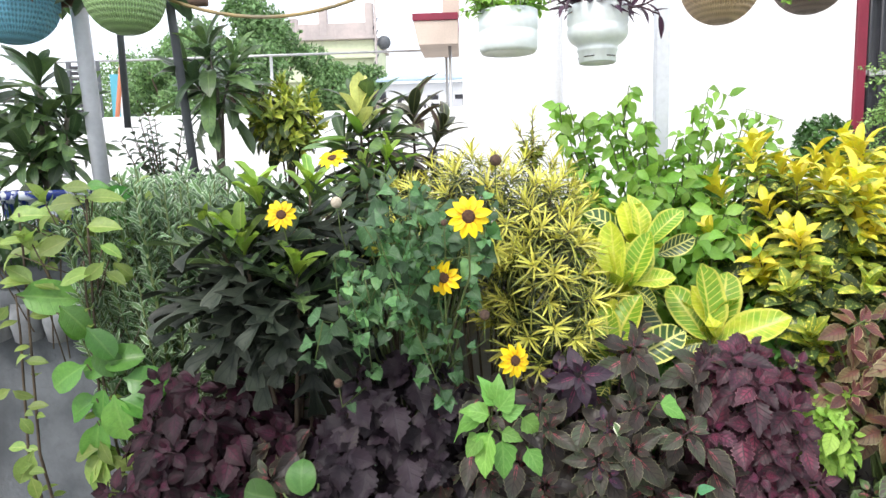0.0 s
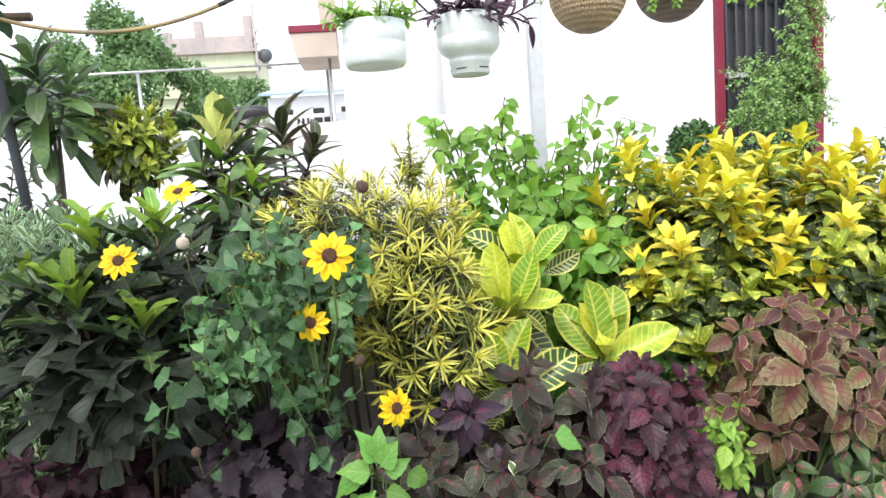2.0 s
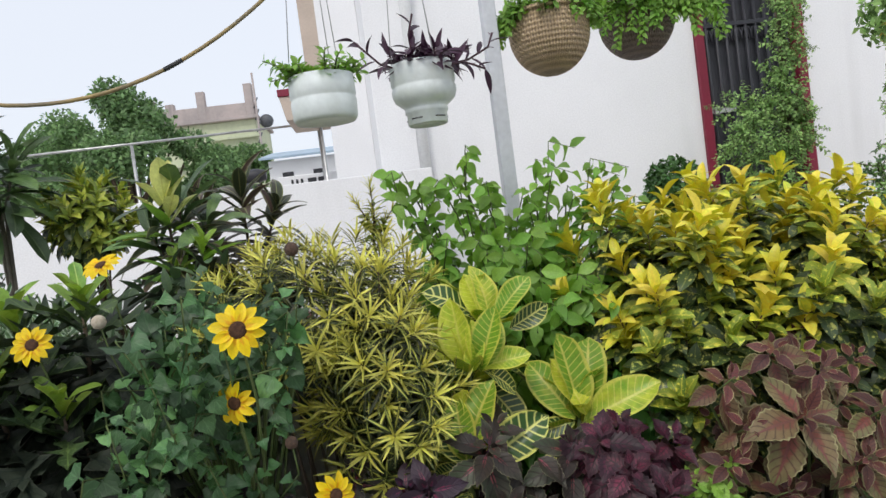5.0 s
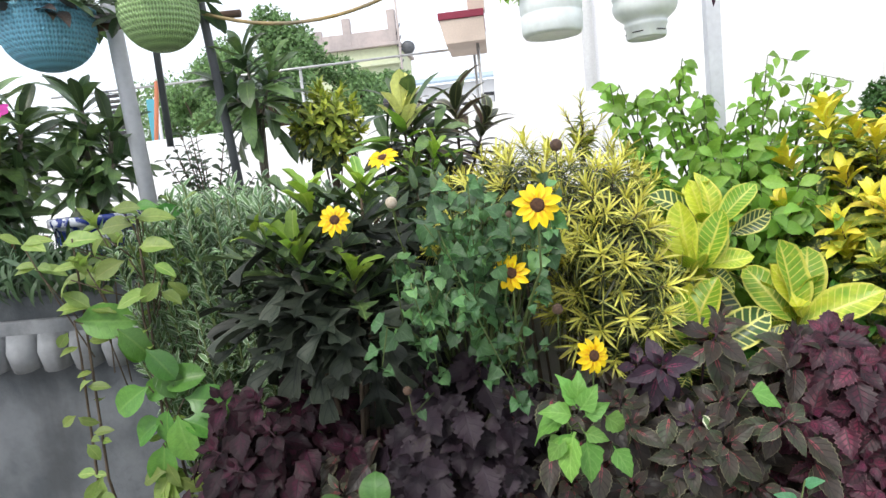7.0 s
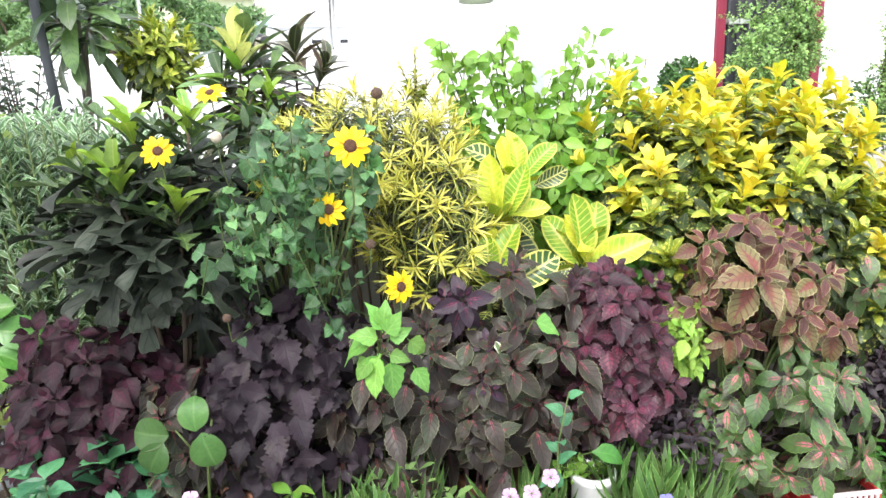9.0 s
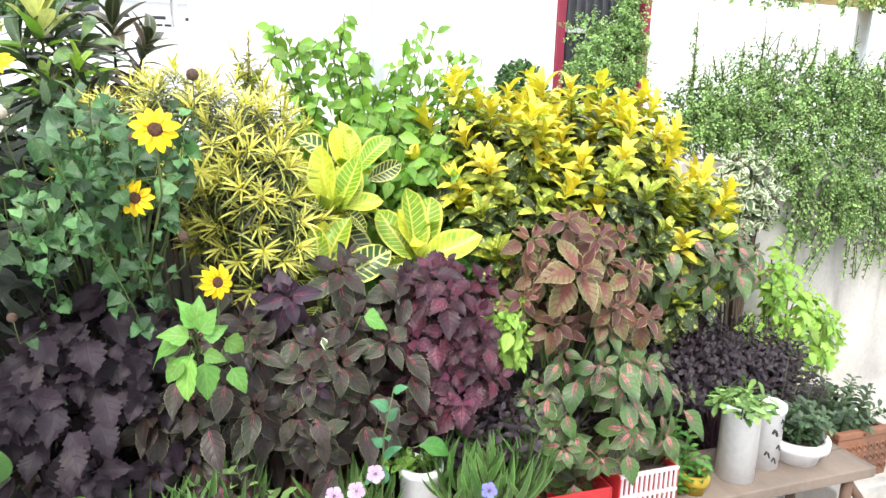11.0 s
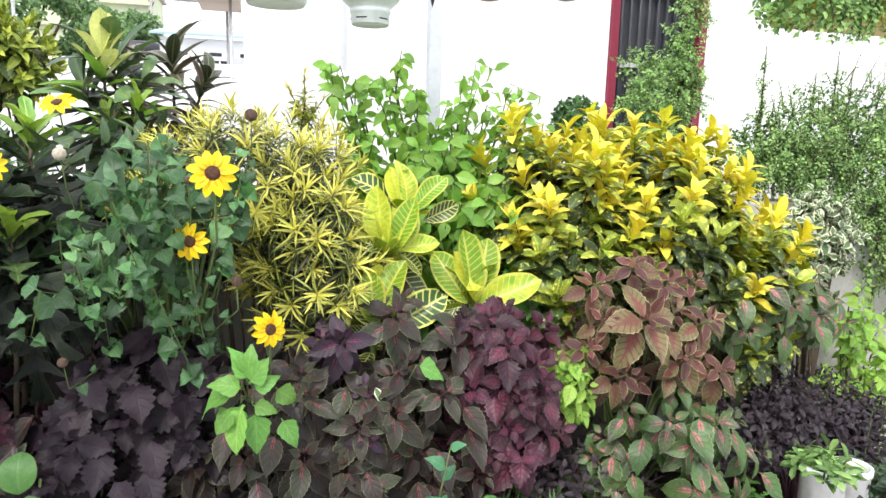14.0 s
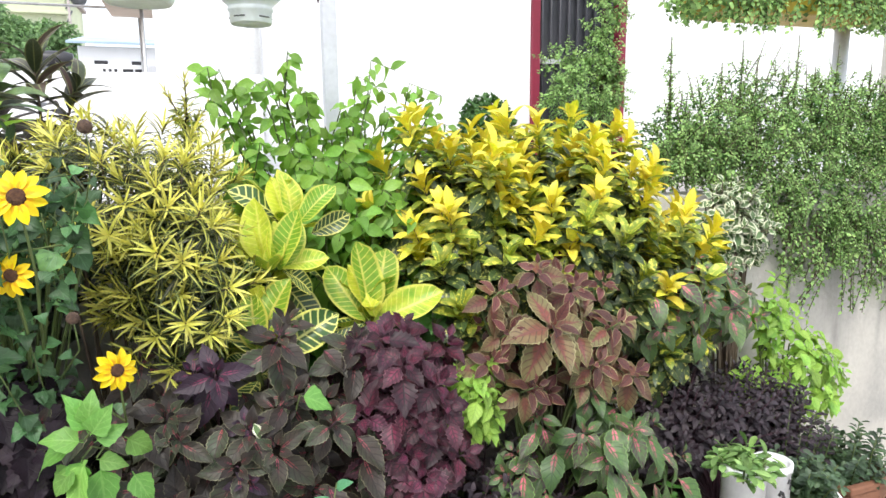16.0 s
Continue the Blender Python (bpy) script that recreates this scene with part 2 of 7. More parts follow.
L["brown"] = leafy("brown_green_leaf", (0.046, 0.034, 0.027), edge=(0.14, 0.13, 0.075), edge_at=0.94, heart=(0.30, 0.05, 0.07), heart_w=0.32, heart_v=0.05, blend=(0.034, 0.048, 0.025), blend_at=0.66, vein=(0.030, 0.024, 0.019), veins=6, slant=0.8, vein_w=0.2, rough=0.42, thin=0.1, var=0.65, spec=0.34)
L["wine"] = leafy("wine_leaf", (0.056, 0.016, 0.028), edge=(0.13, 0.05, 0.065), edge_at=0.93, heart=(0.125, 0.02, 0.045), heart_w=0.7, vein=(0.036, 0.012, 0.02), veins=6, slant=0.8, vein_w=0.24, dull=(0.055, 0.034, 0.036), rough=0.46, thin=0.12, spec=0.4, var=0.6)
L["copper"] = leafy("copper_leaf", (0.125, 0.042, 0.034), edge=(0.30, 0.25, 0.12), edge_at=0.86, vein=(0.065, 0.022, 0.022), veins=6, slant=0.8, vein_w=0.18, rough=0.5, thin=0.12, var=0.4, spec=0.4)
L["copper_old"] = leafy("tan_copper_leaf", (0.19, 0.125, 0.06), edge=(0.30, 0.27, 0.13), edge_at=0.92, heart=(0.19, 0.065, 0.045), heart_w=0.7, heart_v=0.2, blend=(0.14, 0.14, 0.055), blend_at=0.65, vein=(0.10, 0.06, 0.035), veins=7, slant=0.8, vein_w=0.18, mid=(0.17, 0.06, 0.05), rough=0.5, thin=0.12, var=0.35, spec=0.4)
L["pinkgreen"] = leafy("green_pink_leaf", (0.10, 0.19, 0.05), edge=(0.15, 0.25, 0.075), edge_at=0.92, heart=(0.56, 0.12, 0.18), heart_w=0.5, heart_v=0.08, blend=(0.058, 0.042, 0.038), blend_at=0.58, vein=(0.07, 0.13, 0.045), veins=6, slant=0.8, vein_w=0.2, rough=0.42, thin=0.18, var=0.55, spec=0.5)
L["lime"] = leafy("lime_leaf", (0.29, 0.48, 0.075), blend=(0.20, 0.39, 0.065), blend_at=0.7, vein=(0.20, 0.36, 0.05), veins=6, slant=0.8, vein_w=0.16, rough=0.5, thin=0.26, var=0.35)
L["gold"] = leafy("golden_leaf", (0.81, 0.715, 0.075), blend=(0.54, 0.60, 0.06), blend_at=0.68, spots=(0.66, 0.67, 0.10), spot_at=0.6, mid=(0.82, 0.68, 0.09), veins=8, rough=0.36, thin=0.16, hue=0.025, var=0.25)
L["gold_mid"] = leafy("yellow_green_leaf", (0.28, 0.36, 0.045), spots=(0.66, 0.63, 0.09), spot_at=0.53, blend=(0.08, 0.15, 0.03), blend_at=0.72, mid=(0.52, 0.5, 0.07), veins=8, rough=0.36, thin=0.16, var=0.35)
L["gold_old"] = leafy("spotted_green_leaf", (0.055, 0.09, 0.03), spots=(0.44, 0.44, 0.10), spot_at=0.545, mid=(0.14, 0.17, 0.05), veins=8, rough=0.34, thin=0.1, var=0.4)
L["purple"] = leafy("dark_purple_leaf", (0.030, 0.013, 0.026), heart=(0.22, 0.022, 0.075), heart_w=0.3, heart_v=0.2, vein=(0.022, 0.010, 0.024), veins=6, slant=0.8, vein_w=0.2, rough=0.45, thin=0.1, var=0.3)
L["lime_gold"] = leafy("speckled_lime_leaf", (0.25, 0.34, 0.055), blend=(0.50, 0.54, 0.09), blend_at=0.66, spots=(0.54, 0.52, 0.08), spot_at=0.58, mid=(0.42, 0.42, 0.07), veins=8, rough=0.38, thin=0.2, var=0.35)
L["mosaic"] = leafy("veined_yellow_leaf", (0.22, 0.41, 0.035), blend=(0.58, 0.62, 0.065), blend_at=0.56, vein=(0.68, 0.68, 0.13), veins=12, slant=0.9, vein_w=0.15, edge=(0.66, 0.66, 0.11), edge_at=0.84, rough=0.34, thin=0.2, var=0.2)
L["mosaic_old"] = leafy("veined_green_leaf", (0.045, 0.10, 0.025), vein=(0.72, 0.71, 0.22), veins=9, slant=0.75, vein_w=0.2, edge=(0.70, 0.68, 0.16), edge_at=0.88, rough=0.34, thin=0.12, var=0.14)
L["strap"] = leafy("narrow_yellow_leaf", (0.075, 0.105, 0.03), heart=(0.48, 0.48, 0.085), heart_w=0.7, heart_v=0.5, spots=(0.36, 0.39, 0.08), spot_at=0.6, rough=0.38, thin=0.14, var=0.4)
L["strap_gold"] = leafy("narrow_golden_leaf", (0.66, 0.64, 0.13), spots=(0.32, 0.36, 0.08), spot_at=0.6, rough=0.38, thin=0.16, var=0.35)
L["strap_old"] = leafy("narrow_dark_leaf", (0.035, 0.055, 0.022), heart=(0.24, 0.23, 0.06), heart_w=0.3, heart_v=0.5, rough=0.38, thin=0.1, var=0.45)
L["sunflower"] = leafy("grey_green_leaf", (0.062, 0.15, 0.052), blend=(0.12, 0.26, 0.08), blend_at=0.72, vein=(0.10, 0.21, 0.085), veins=4, slant=1.1, vein_w=0.12, rough=0.44, thin=0.2, dull=(0.045, 0.10, 0.036), var=0.55, spec=0.5)
L["bluish"] = leafy("bluish_green_leaf", (0.055, 0.18, 0.085), blend=(0.08, 0.23, 0.10), blend_at=0.7, vein=(0.08, 0.22, 0.11), veins=5, vein_w=0.1, rough=0.42, thin=0.18, var=0.4)
L["fresh"] = leafy("fresh_green_leaf", (0.16, 0.36, 0.07), vein=(0.22, 0.43, 0.10), veins=5, slant=0.9, vein_w=0.12, rough=0.48, thin=0.25, var=0.35)
L["shrub"] = leafy("bright_green_leaf", (0.21, 0.40, 0.065), blend=(0.12, 0.29, 0.045), blend_at=0.85, vein=(0.22, 0.41, 0.08), veins=7, vein_w=0.1, rough=0.42, thin=0.3)
L["shrub_old"] = leafy("mid_green_leaf", (0.045, 0.165, 0.024), blend=(0.075, 0.22, 0.03), blend_at=0.7, vein=(0.065, 0.21, 0.032), veins=7, vein_w=0.1, rough=0.42, thin=0.2)
L["varie"] = leafy("white_edged_leaf", (0.085, 0.17, 0.07), edge=(0.44, 0.55, 0.39), edge_at=0.66, blend=(0.14, 0.25, 0.10), rough=0.45, thin=0.22, var=0.4)
L["cream_edge"] = leafy("cream_edged_leaf", (0.12, 0.20, 0.08), edge=(0.72, 0.73, 0.55), edge_at=0.6, rough=0.45, thin=0.2, var=0.25)
L["dark"] = leafy("dark_green_leaf", (0.055, 0.10, 0.048), blend=(0.085, 0.145, 0.055), blend_at=0.72, vein=(0.08, 0.13, 0.06), veins=9, vein_w=0.12, rough=0.4, thin=0.14, spec=0.45, var=0.45)
L["char"] = leafy("blackish_leaf", (0.030, 0.039, 0.026), edge=(0.055, 0.06, 0.045), edge_at=0.94, vein=(0.014, 0.022, 0.016), veins=8, slant=0.8, vein_w=0.14, dull=(0.05, 0.06, 0.04), rough=0.5, thin=0.08, spec=0.3, var=0.5)
L["oak_green"] = leafy("olive_green_leaf", (0.040, 0.072, 0.030), blend=(0.07, 0.115, 0.034), blend_at=0.74, mid=(0.13, 0.20, 0.06), veins=8, vein=(0.10, 0.16, 0.05), vein_w=0.1, rough=0.36, thin=0.14, var=0.4)
L["sprout"] = leafy("lime_sprout_leaf", (0.28, 0.44, 0.07), blend=(0.14, 0.28, 0.05), blend_at=0.74, mid=(0.42, 0.54, 0.14), veins=8, rough=0.4, thin=0.28, var=0.35)
L["deep"] = leafy("deep_green_leaf", (0.07, 0.125, 0.05), blend=(0.13, 0.21, 0.065), blend_at=0.66, mid=(0.13, 0.20, 0.08), veins=9, vein=(0.08, 0.14, 0.05), vein_w=0.1, rough=0.36, thin=0.16, var=0.5)
L["olive"] = leafy("olive_striped_leaf", (0.055, 0.075, 0.035), edge=(0.22, 0.24, 0.10), edge_at=0.85, blend=(0.075, 0.05, 0.04), blend_at=0.6, mid=(0.22, 0.24, 0.10), veins=8, rough=0.36, thin=0.14, var=0.45)
L["cream"] = leafy("cream_yellow_leaf", (0.70, 0.72, 0.26), mid=(0.62, 0.62, 0.2), veins=9, rough=0.4, thin=0.25, var=0.1)
L["plum"] = leafy("olive_plum_leaf", (0.060, 0.050, 0.045), blend=(0.07, 0.10, 0.045), blend_at=0.72, mid=(0.12, 0.08, 0.06), veins=8, rough=0.38, thin=0.1, var=0.4)
L["violet"] = leafy("violet_grey_leaf", (0.044, 0.031, 0.040), blend=(0.06, 0.05, 0.05), blend_at=0.75, veins=5, rough=0.5, thin=0.12, var=0.45)
L["fig"] = leafy("small_green_leaf", (0.19, 0.33, 0.105), blend=(0.30, 0.46, 0.16), blend_at=0.6, veins=4, rough=0.6, thin=0.28, var=0.45, spec=0.25)
L["box"] = leafy("clipped_green_leaf", (0.06, 0.15, 0.035), veins=4, rough=0.45, thin=0.15)
L["vine"] = leafy("glossy_vine_leaf", (0.085, 0.225, 0.042), blend=(0.12, 0.28, 0.05), blend_at=0.75, mid=(0.13, 0.28, 0.06), veins=6, vein=(0.095, 0.24, 0.046), vein_w=0.08, rough=0.34, thin=0.26, var=0.35)
L["vine_young"] = leafy("yellowish_vine_leaf", (0.24, 0.34, 0.085), blend=(0.15, 0.27, 0.06), blend_at=0.7, mid=(0.32, 0.4, 0.12), veins=7, rough=0.4, thin=0.3, var=0.35)
L["round"] = leafy("round_olive_leaf", (0.05, 0.125, 0.028), blend=(0.07, 0.15, 0.036), blend_at=0.7, mid=(0.075, 0.16, 0.042), edge=(0.06, 0.085, 0.03), edge_at=0.96, veins=4, vein=(0.056, 0.135, 0.032), vein_w=0.06, rough=0.44, thin=0.1, spec=0.36)
L["grass"] = leafy("grass_blade", (0.085, 0.19, 0.045), edge=(0.22, 0.32, 0.11), edge_at=0.8, veins=3, rough=0.42, thin=0.22, var=0.45)
L["grass_dark"] = leafy("dark_grass_blade", (0.045, 0.09, 0.036), veins=3, rough=0.45, thin=0.2)
# far tree green is lightened to hold the haze of distance
L["tree"] = leafy("tree_leaf", (0.15, 0.26, 0.105), blend=(0.21, 0.33, 0.14), blend_at=0.7, veins=3, rough=0.6, thin=0.4, var=0.5)
L["tradescantia"] = leafy("dusky_purple_leaf", (0.055, 0.022, 0.045), mid=(0.08, 0.035, 0.06), veins=3, rough=0.4, thin=0.12)
L["petal"] = leafy("sunflower_petal", (0.90, 0.66, 0.006), heart=(0.84, 0.46, 0.006), heart_w=0.9, heart_v=0.0, veins=2, rough=0.5, thin=0.2, var=0.1, hue=0.012)
L["pink"] = leafy("pink_petal", (0.66, 0.42, 0.64), veins=2, heart=(0.5, 0.18, 0.45), heart_v=0.0, rough=0.6, thin=0.3, var=0.1)
L["bluepetal"] = leafy("violet_petal", (0.22, 0.22, 0.66), veins=2, heart=(0.2, 0.1, 0.4), heart_v=0.0, rough=0.6, thin=0.3, var=0.1)
L["magenta"] = leafy("magenta_petal", (0.60, 0.05, 0.34), veins=2, rough=0.6, thin=0.3, var=0.1)
M["disc"] = surface("brown_disc", (0.10, 0.045, 0.02), (0.05, 0.022, 0.012), 200, 0.8, 600, 1.0, 0.002)
M["husk"] = surface("dry_seed_head", (0.12, 0.075, 0.05), (0.07, 0.045, 0.035), 200, 0.9, 500, 1.0, 0.002)
M["bud"] = surface("pale_bud", (0.52, 0.46, 0.36), (0.42, 0.36, 0.27), 150, 0.8, 400, 0.6, 0.002)


# ---- mesh helpers ----
UP = Vector((0, 0, 1))


def mesh_of(name, verts, faces, mat, uvs=None, smooth=True):
    me = bpy.data.meshes.new(name)
    me.from_pydata([tuple(v) for v in verts], [], faces)
    if uvs is not None:
        layer = me.uv_layers.new(name="UVMap")
        idx = np.empty(len(me.loops), dtype=np.int32)
        me.loops.foreach_get("vertex_index", idx)
        layer.data.foreach_set("uv", np.asarray(uvs, dtype=np.float32)[idx].ravel())
    if smooth:
        me.polygons.foreach_set("use_smooth", [True] * len(me.polygons))
    if mat:
        me.materials.append(mat)
    me.update()
    return me


def part(name, bm, material, parent, label="", smooth=False):
    """One bmesh, or one mesh, as one object under a thing or a part."""
    if isinstance(bm, bmesh.types.BMesh):
        me = bpy.data.meshes.new(name)
        bm.to_mesh(me)
        bm.free()
        me.materials.append(material)
        if smooth:
            me.polygons.foreach_set("use_smooth", [True] * len(me.polygons))
    else:
        me = bm
    ob = new(name, me)
    ob.parent = parent
    if label:
        tagged(ob, label)
    return ob


def thing(name, at, label, category, group="", kind=""):
    ob = new(name)
    ob.empty_display_size = 0.05
    ob.location = at
    return tagged(ob, label, category, group, kind)


def box(lo, hi, bevel=0.004):
    bm = bmesh.new()
    bmesh.ops.create_cube(bm, size=1.0)
    lo, hi = Vector(lo), Vector(hi)
    for v in bm.verts:
        v.co = Vector(((v.co[i] + 0.5) * (hi[i] - lo[i]) + lo[i]) for i in range(3))
    if bevel:
        bmesh.ops.bevel(bm, geom=bm.edges[:], offset=bevel, segments=2, affect="EDGES", profile=0.5)
    return bm


def solid(name, lo, hi, mat, label, category, kind="structure", bevel=0.006):
    ob = part(name, box(lo, hi, bevel), mat, None)
    return tagged(ob, label, category, kind=kind)


def tube(points, radii, sides=8, caps=True):
    """Verts and faces of a tube through the points."""
    pts = [Vector(p) for p in points]
    verts, faces = [], []
    for i, p in enumerate(pts):
        d = (pts[min(i + 1, len(pts) - 1)] - pts[max(i - 1, 0)]).normalized()
        a = d.cross(Vector((0.3, 1, 0.2)) if abs(d.y) < 0.9 else Vector((1, 0, 0.1))).normalized()
        b = d.cross(a)
        r = radii[i] if isinstance(radii, (list, tuple)) else radii
        for k in range(sides):
            t = 2 * math.pi * k / sides
            verts.append(p + (a * math.cos(t) + b * math.sin(t)) * r)
    for i in range(len(pts) - 1):
        for k in range(sides):
            k2 = (k + 1) % sides
            faces.append((i * sides + k, i * sides + k2, (i + 1) * sides + k2, (i + 1) * sides + k))
    if caps:
        faces.append(tuple(range(sides - 1, -1, -1)))
        n = (len(pts) - 1) * sides
        faces.append(tuple(n + k for k in range(sides)))
    return verts, faces


def tubes(name, lines, mat, parent, sides=5, label=""):
    """Several tubes [(points, radii)] joined into one part, in the parent's frame."""
    o = Vector(parent.matrix_basis.translation) if parent else Vector()
    if parent and parent.parent:
        o = o + Vector(parent.parent.matrix_basis.translation)
    if 1 < len(lines) <= 6 and not label:
        for line in lines:
            last = tubes("stem", [line], mat, parent, sides, " ")
        return last
    verts, faces = [], []
    for pts, rad in lines:
        v, f = tube(pts, rad, sides)
        n = len(verts)
        verts += [p - o for p in v]
        faces += [tuple(i + n for i in q) for q in f]
    ob = part("stem" if name == "stems" else name, mesh_of(name, verts, faces, mat), None, parent, label.strip())
    if len(lines) > 6:
        ob["kind"] = "stuff"
    return ob


def lathe(name, prof, mat, segs=32, weave=0.0, rows_a=0.0):
    """A turned mesh from (radius, height) pairs; weave raises a basket pattern."""
    verts, faces, n = [], [], len(prof)
    for i, (r, z) in enumerate(prof):
        for k in range(segs):
            rr = r * (1 + (weave if (k + i) % 2 else -weave)) if weave and r > 0.02 else r
            a = 2 * math.pi * k / segs
            verts.append((rr * math.cos(a), rr * math.sin(a), z))
    for i in range(n - 1):
        for k in range(segs):
            k2 = (k + 1) % segs
            faces.append((i * segs + k, i * segs + k2, (i + 1) * segs + k2, (i + 1) * segs + k))
    return mesh_of(name, verts, faces, mat)


# ---- leaves ----
def shape(a, b, stalk=0.0):
    top = (a / (a + b)) ** a * (b / (a + b)) ** b

    def width(v):
        if v < stalk:
            return 0.05
        v = (v - stalk) / (1 - stalk)
        return max(0.03, (max(v, 0.0) ** a) * (max(1 - v, 0.0) ** b) / top)
    return width


OVATE, LANCE, HEART, STRAP, SPOON, ROUND = shape(0.6, 0.9, 0.1), shape(0.8, 1.1), shape(0.3, 0.95, 0.22), shape(0.3, 0.5), shape(1.1, 0.6), shape(0.5, 0.5, 0.1)


def blade(name, mat, length, width, prof, rows=8, half=1, fold=0.25, droop=0.5, wave=0.0, teeth=0.0, lobes=0.0, seed=0, twist=0.0, rake=0.0):
    """A leaf at the origin that grows along +y, its upper face up, with thickness left to its sheet."""
    rng = random.Random(seed)
    ph = rng.uniform(0, 6)
    verts, uvs, faces = [], [], []
    for i in range(rows + 1):
        v = i / rows
        w = width * 0.5 * prof(v)
        if lobes:
            w *= 1 + lobes * math.sin(v * 15.0 + 0.6)
        ang = droop * v
        y = length * (math.sin(ang) / droop if abs(droop) > 1e-3 else v)
        z = -length * ((1 - math.cos(ang)) / droop if abs(droop) > 1e-3 else 0)
        for j in range(-half, half + 1):
            u = j / half
            x = u * w
            if teeth and abs(j) == half and 0 < i < rows:
                x *= 1 + (teeth if i % 2 else -teeth)
            lift = fold * abs(x) + wave * width * abs(u) * math.sin(v * 9 + ph + (1.5 if u > 0 else 0))
            tw = twist * v
            verts.append((x * math.cos(tw), y + abs(x) * rake, z + lift + x * math.sin(tw)))
            uvs.append(((u + 1) / 2, v))
    c = 2 * half + 1
    for i in range(rows):
        for j in range(c - 1):
            faces.append((i * c + j, i * c + j + 1, (i + 1) * c + j + 1, (i + 1) * c + j))
    return mesh_of(name, verts, faces, mat, uvs)


def blades(n, name, mat, length, width, prof, **k):
    """A few like leaves that differ in bend and wave."""
    out = []
    fold, droop = k.pop("fold", 0.25), k.pop("droop", 0.5)
    for s in range(n):
        r = random.Random(s * 7 + 3)
        out.append(blade(name, mat, length * r.uniform(0.9, 1.1), width * r.uniform(0.9, 1.1), prof, fold=fold * r.uniform(0.4, 1.5), droop=droop * r.uniform(0.3, 1.6), seed=s, **k))
    return out


def aim(p, d, n, s=1.0, roll=0.0):
    y = d.normalized()
    z = n - y * n.dot(y)
    z = z.normalized() if z.length > 1e-4 else y.orthogonal().normalized()
    x = y.cross(z)
    m = Matrix(((x.x, y.x, z.x, p.x), (x.y, y.y, z.y, p.y), (x.z, y.z, z.z, p.z), (0, 0, 0, 1)))
    return m @ Matrix.Rotation(roll, 4, "Y") @ Matrix.Scale(s, 4)


def joined(name, picks, parent, origin, label=""):
    """Many leaves in one mesh: picks of (matrix, mesh), all of one material."""
    by = {}
    for m, me in picks:
        by.setdefault(me, []).append(np.array(m))
    vs, fs, us, base = [], [], [], 0
    for me, mats in by.items():
        n = len(me.vertices)
        co = np.empty(n * 3)
        me.vertices.foreach_get("co", co)
        co = np.c_[co.reshape(-1, 3), np.ones(n)]
        f = np.array([tuple(p.vertices) for p in me.polygons])
        uv = np.zeros((n, 2))
        lay = me.uv_layers[0].data
        for lp in me.loops:
            uv[lp.vertex_index] = lay[lp.index].uv
        w = np.einsum("kij,nj->kni", np.array(mats), co)[..., :3] - np.array(origin)
        k = len(mats)
        vs.append(w.reshape(-1, 3))
        fs.append((f[None] + (base + np.arange(k) * n)[:, None, None]).reshape(-1, 4))
        us.append(np.tile(uv, (k, 1)))
        base += k * n
    v, f, u = np.concatenate(vs), np.concatenate(fs), np.concatenate(us)
    me = bpy.data.meshes.new(name)
    me.vertices.add(len(v)), me.loops.add(f.size), me.polygons.add(len(f))
    me.vertices.foreach_set("co", v.ravel().astype(np.float32))
    me.loops.foreach_set("vertex_index", f.ravel().astype(np.int32))
    me.polygons.foreach_set("loop_start", np.arange(len(f), dtype=np.int32) * 4)
    me.polygons.foreach_set("use_smooth", np.ones(len(f), dtype=bool))
    me.uv_layers.new(name="UVMap").data.foreach_set("uv", u[f.ravel()].ravel().astype(np.float32))
    me.materials.append(picks[0][1].materials[0])
    me.update(calc_edges=True)
    me.validate()
    ob = part(name, me, None, parent, label)
    ob["kind"] = "stuff"
    return ob


def foliage(root, picks, keep=300, name="leaf"):
    """The foremost leaves one by one under their plant, the rest joined by material."""
    o = Vector(root.matrix_basis.translation)
    picks = sorted(picks, key=lambda q: q[0].translation.y - 0.5 * q[0].translation.z)
    for m, me in picks[:keep]:
        ob = new(name, me)
        ob.parent = root
        ob.matrix_basis = Matrix.Translation(-o) @ m
    rest = {}
    for m, me in picks[keep:]:
        rest.setdefault(me.materials[0].name, []).append((m, me))
    for key in rest:
        joined("foliage", rest[key], root, o)


def dome(c, r, n, rng, low=-0.2, rear=0.45, jitter=0.12):
    """Points and outward ways spread over an uneven dome."""
    out, i = [], 0
    total = n * 3
    c, r = Vector(c), Vector(r)
    for k in range(total):
        z = 1 - 2 * (k + 0.5) / total
        a = k * 2.39996 + rng.uniform(-0.2, 0.2)
        q = math.sqrt(1 - z * z)
        d = Vector((q * math.cos(a), q * math.sin(a), z))
        if d.z < low or d.y > rear:
            continue
        s = 1 + rng.uniform(-jitter, jitter) - (0.35 if rng.random() < 0.25 else 0)
        out.append((c + Vector(d[i] * r[i] * s for i in range(3)), Vector(d[i] / r[i] for i in range(3)).normalized()))
    rng.shuffle(out)
    return out[:n]


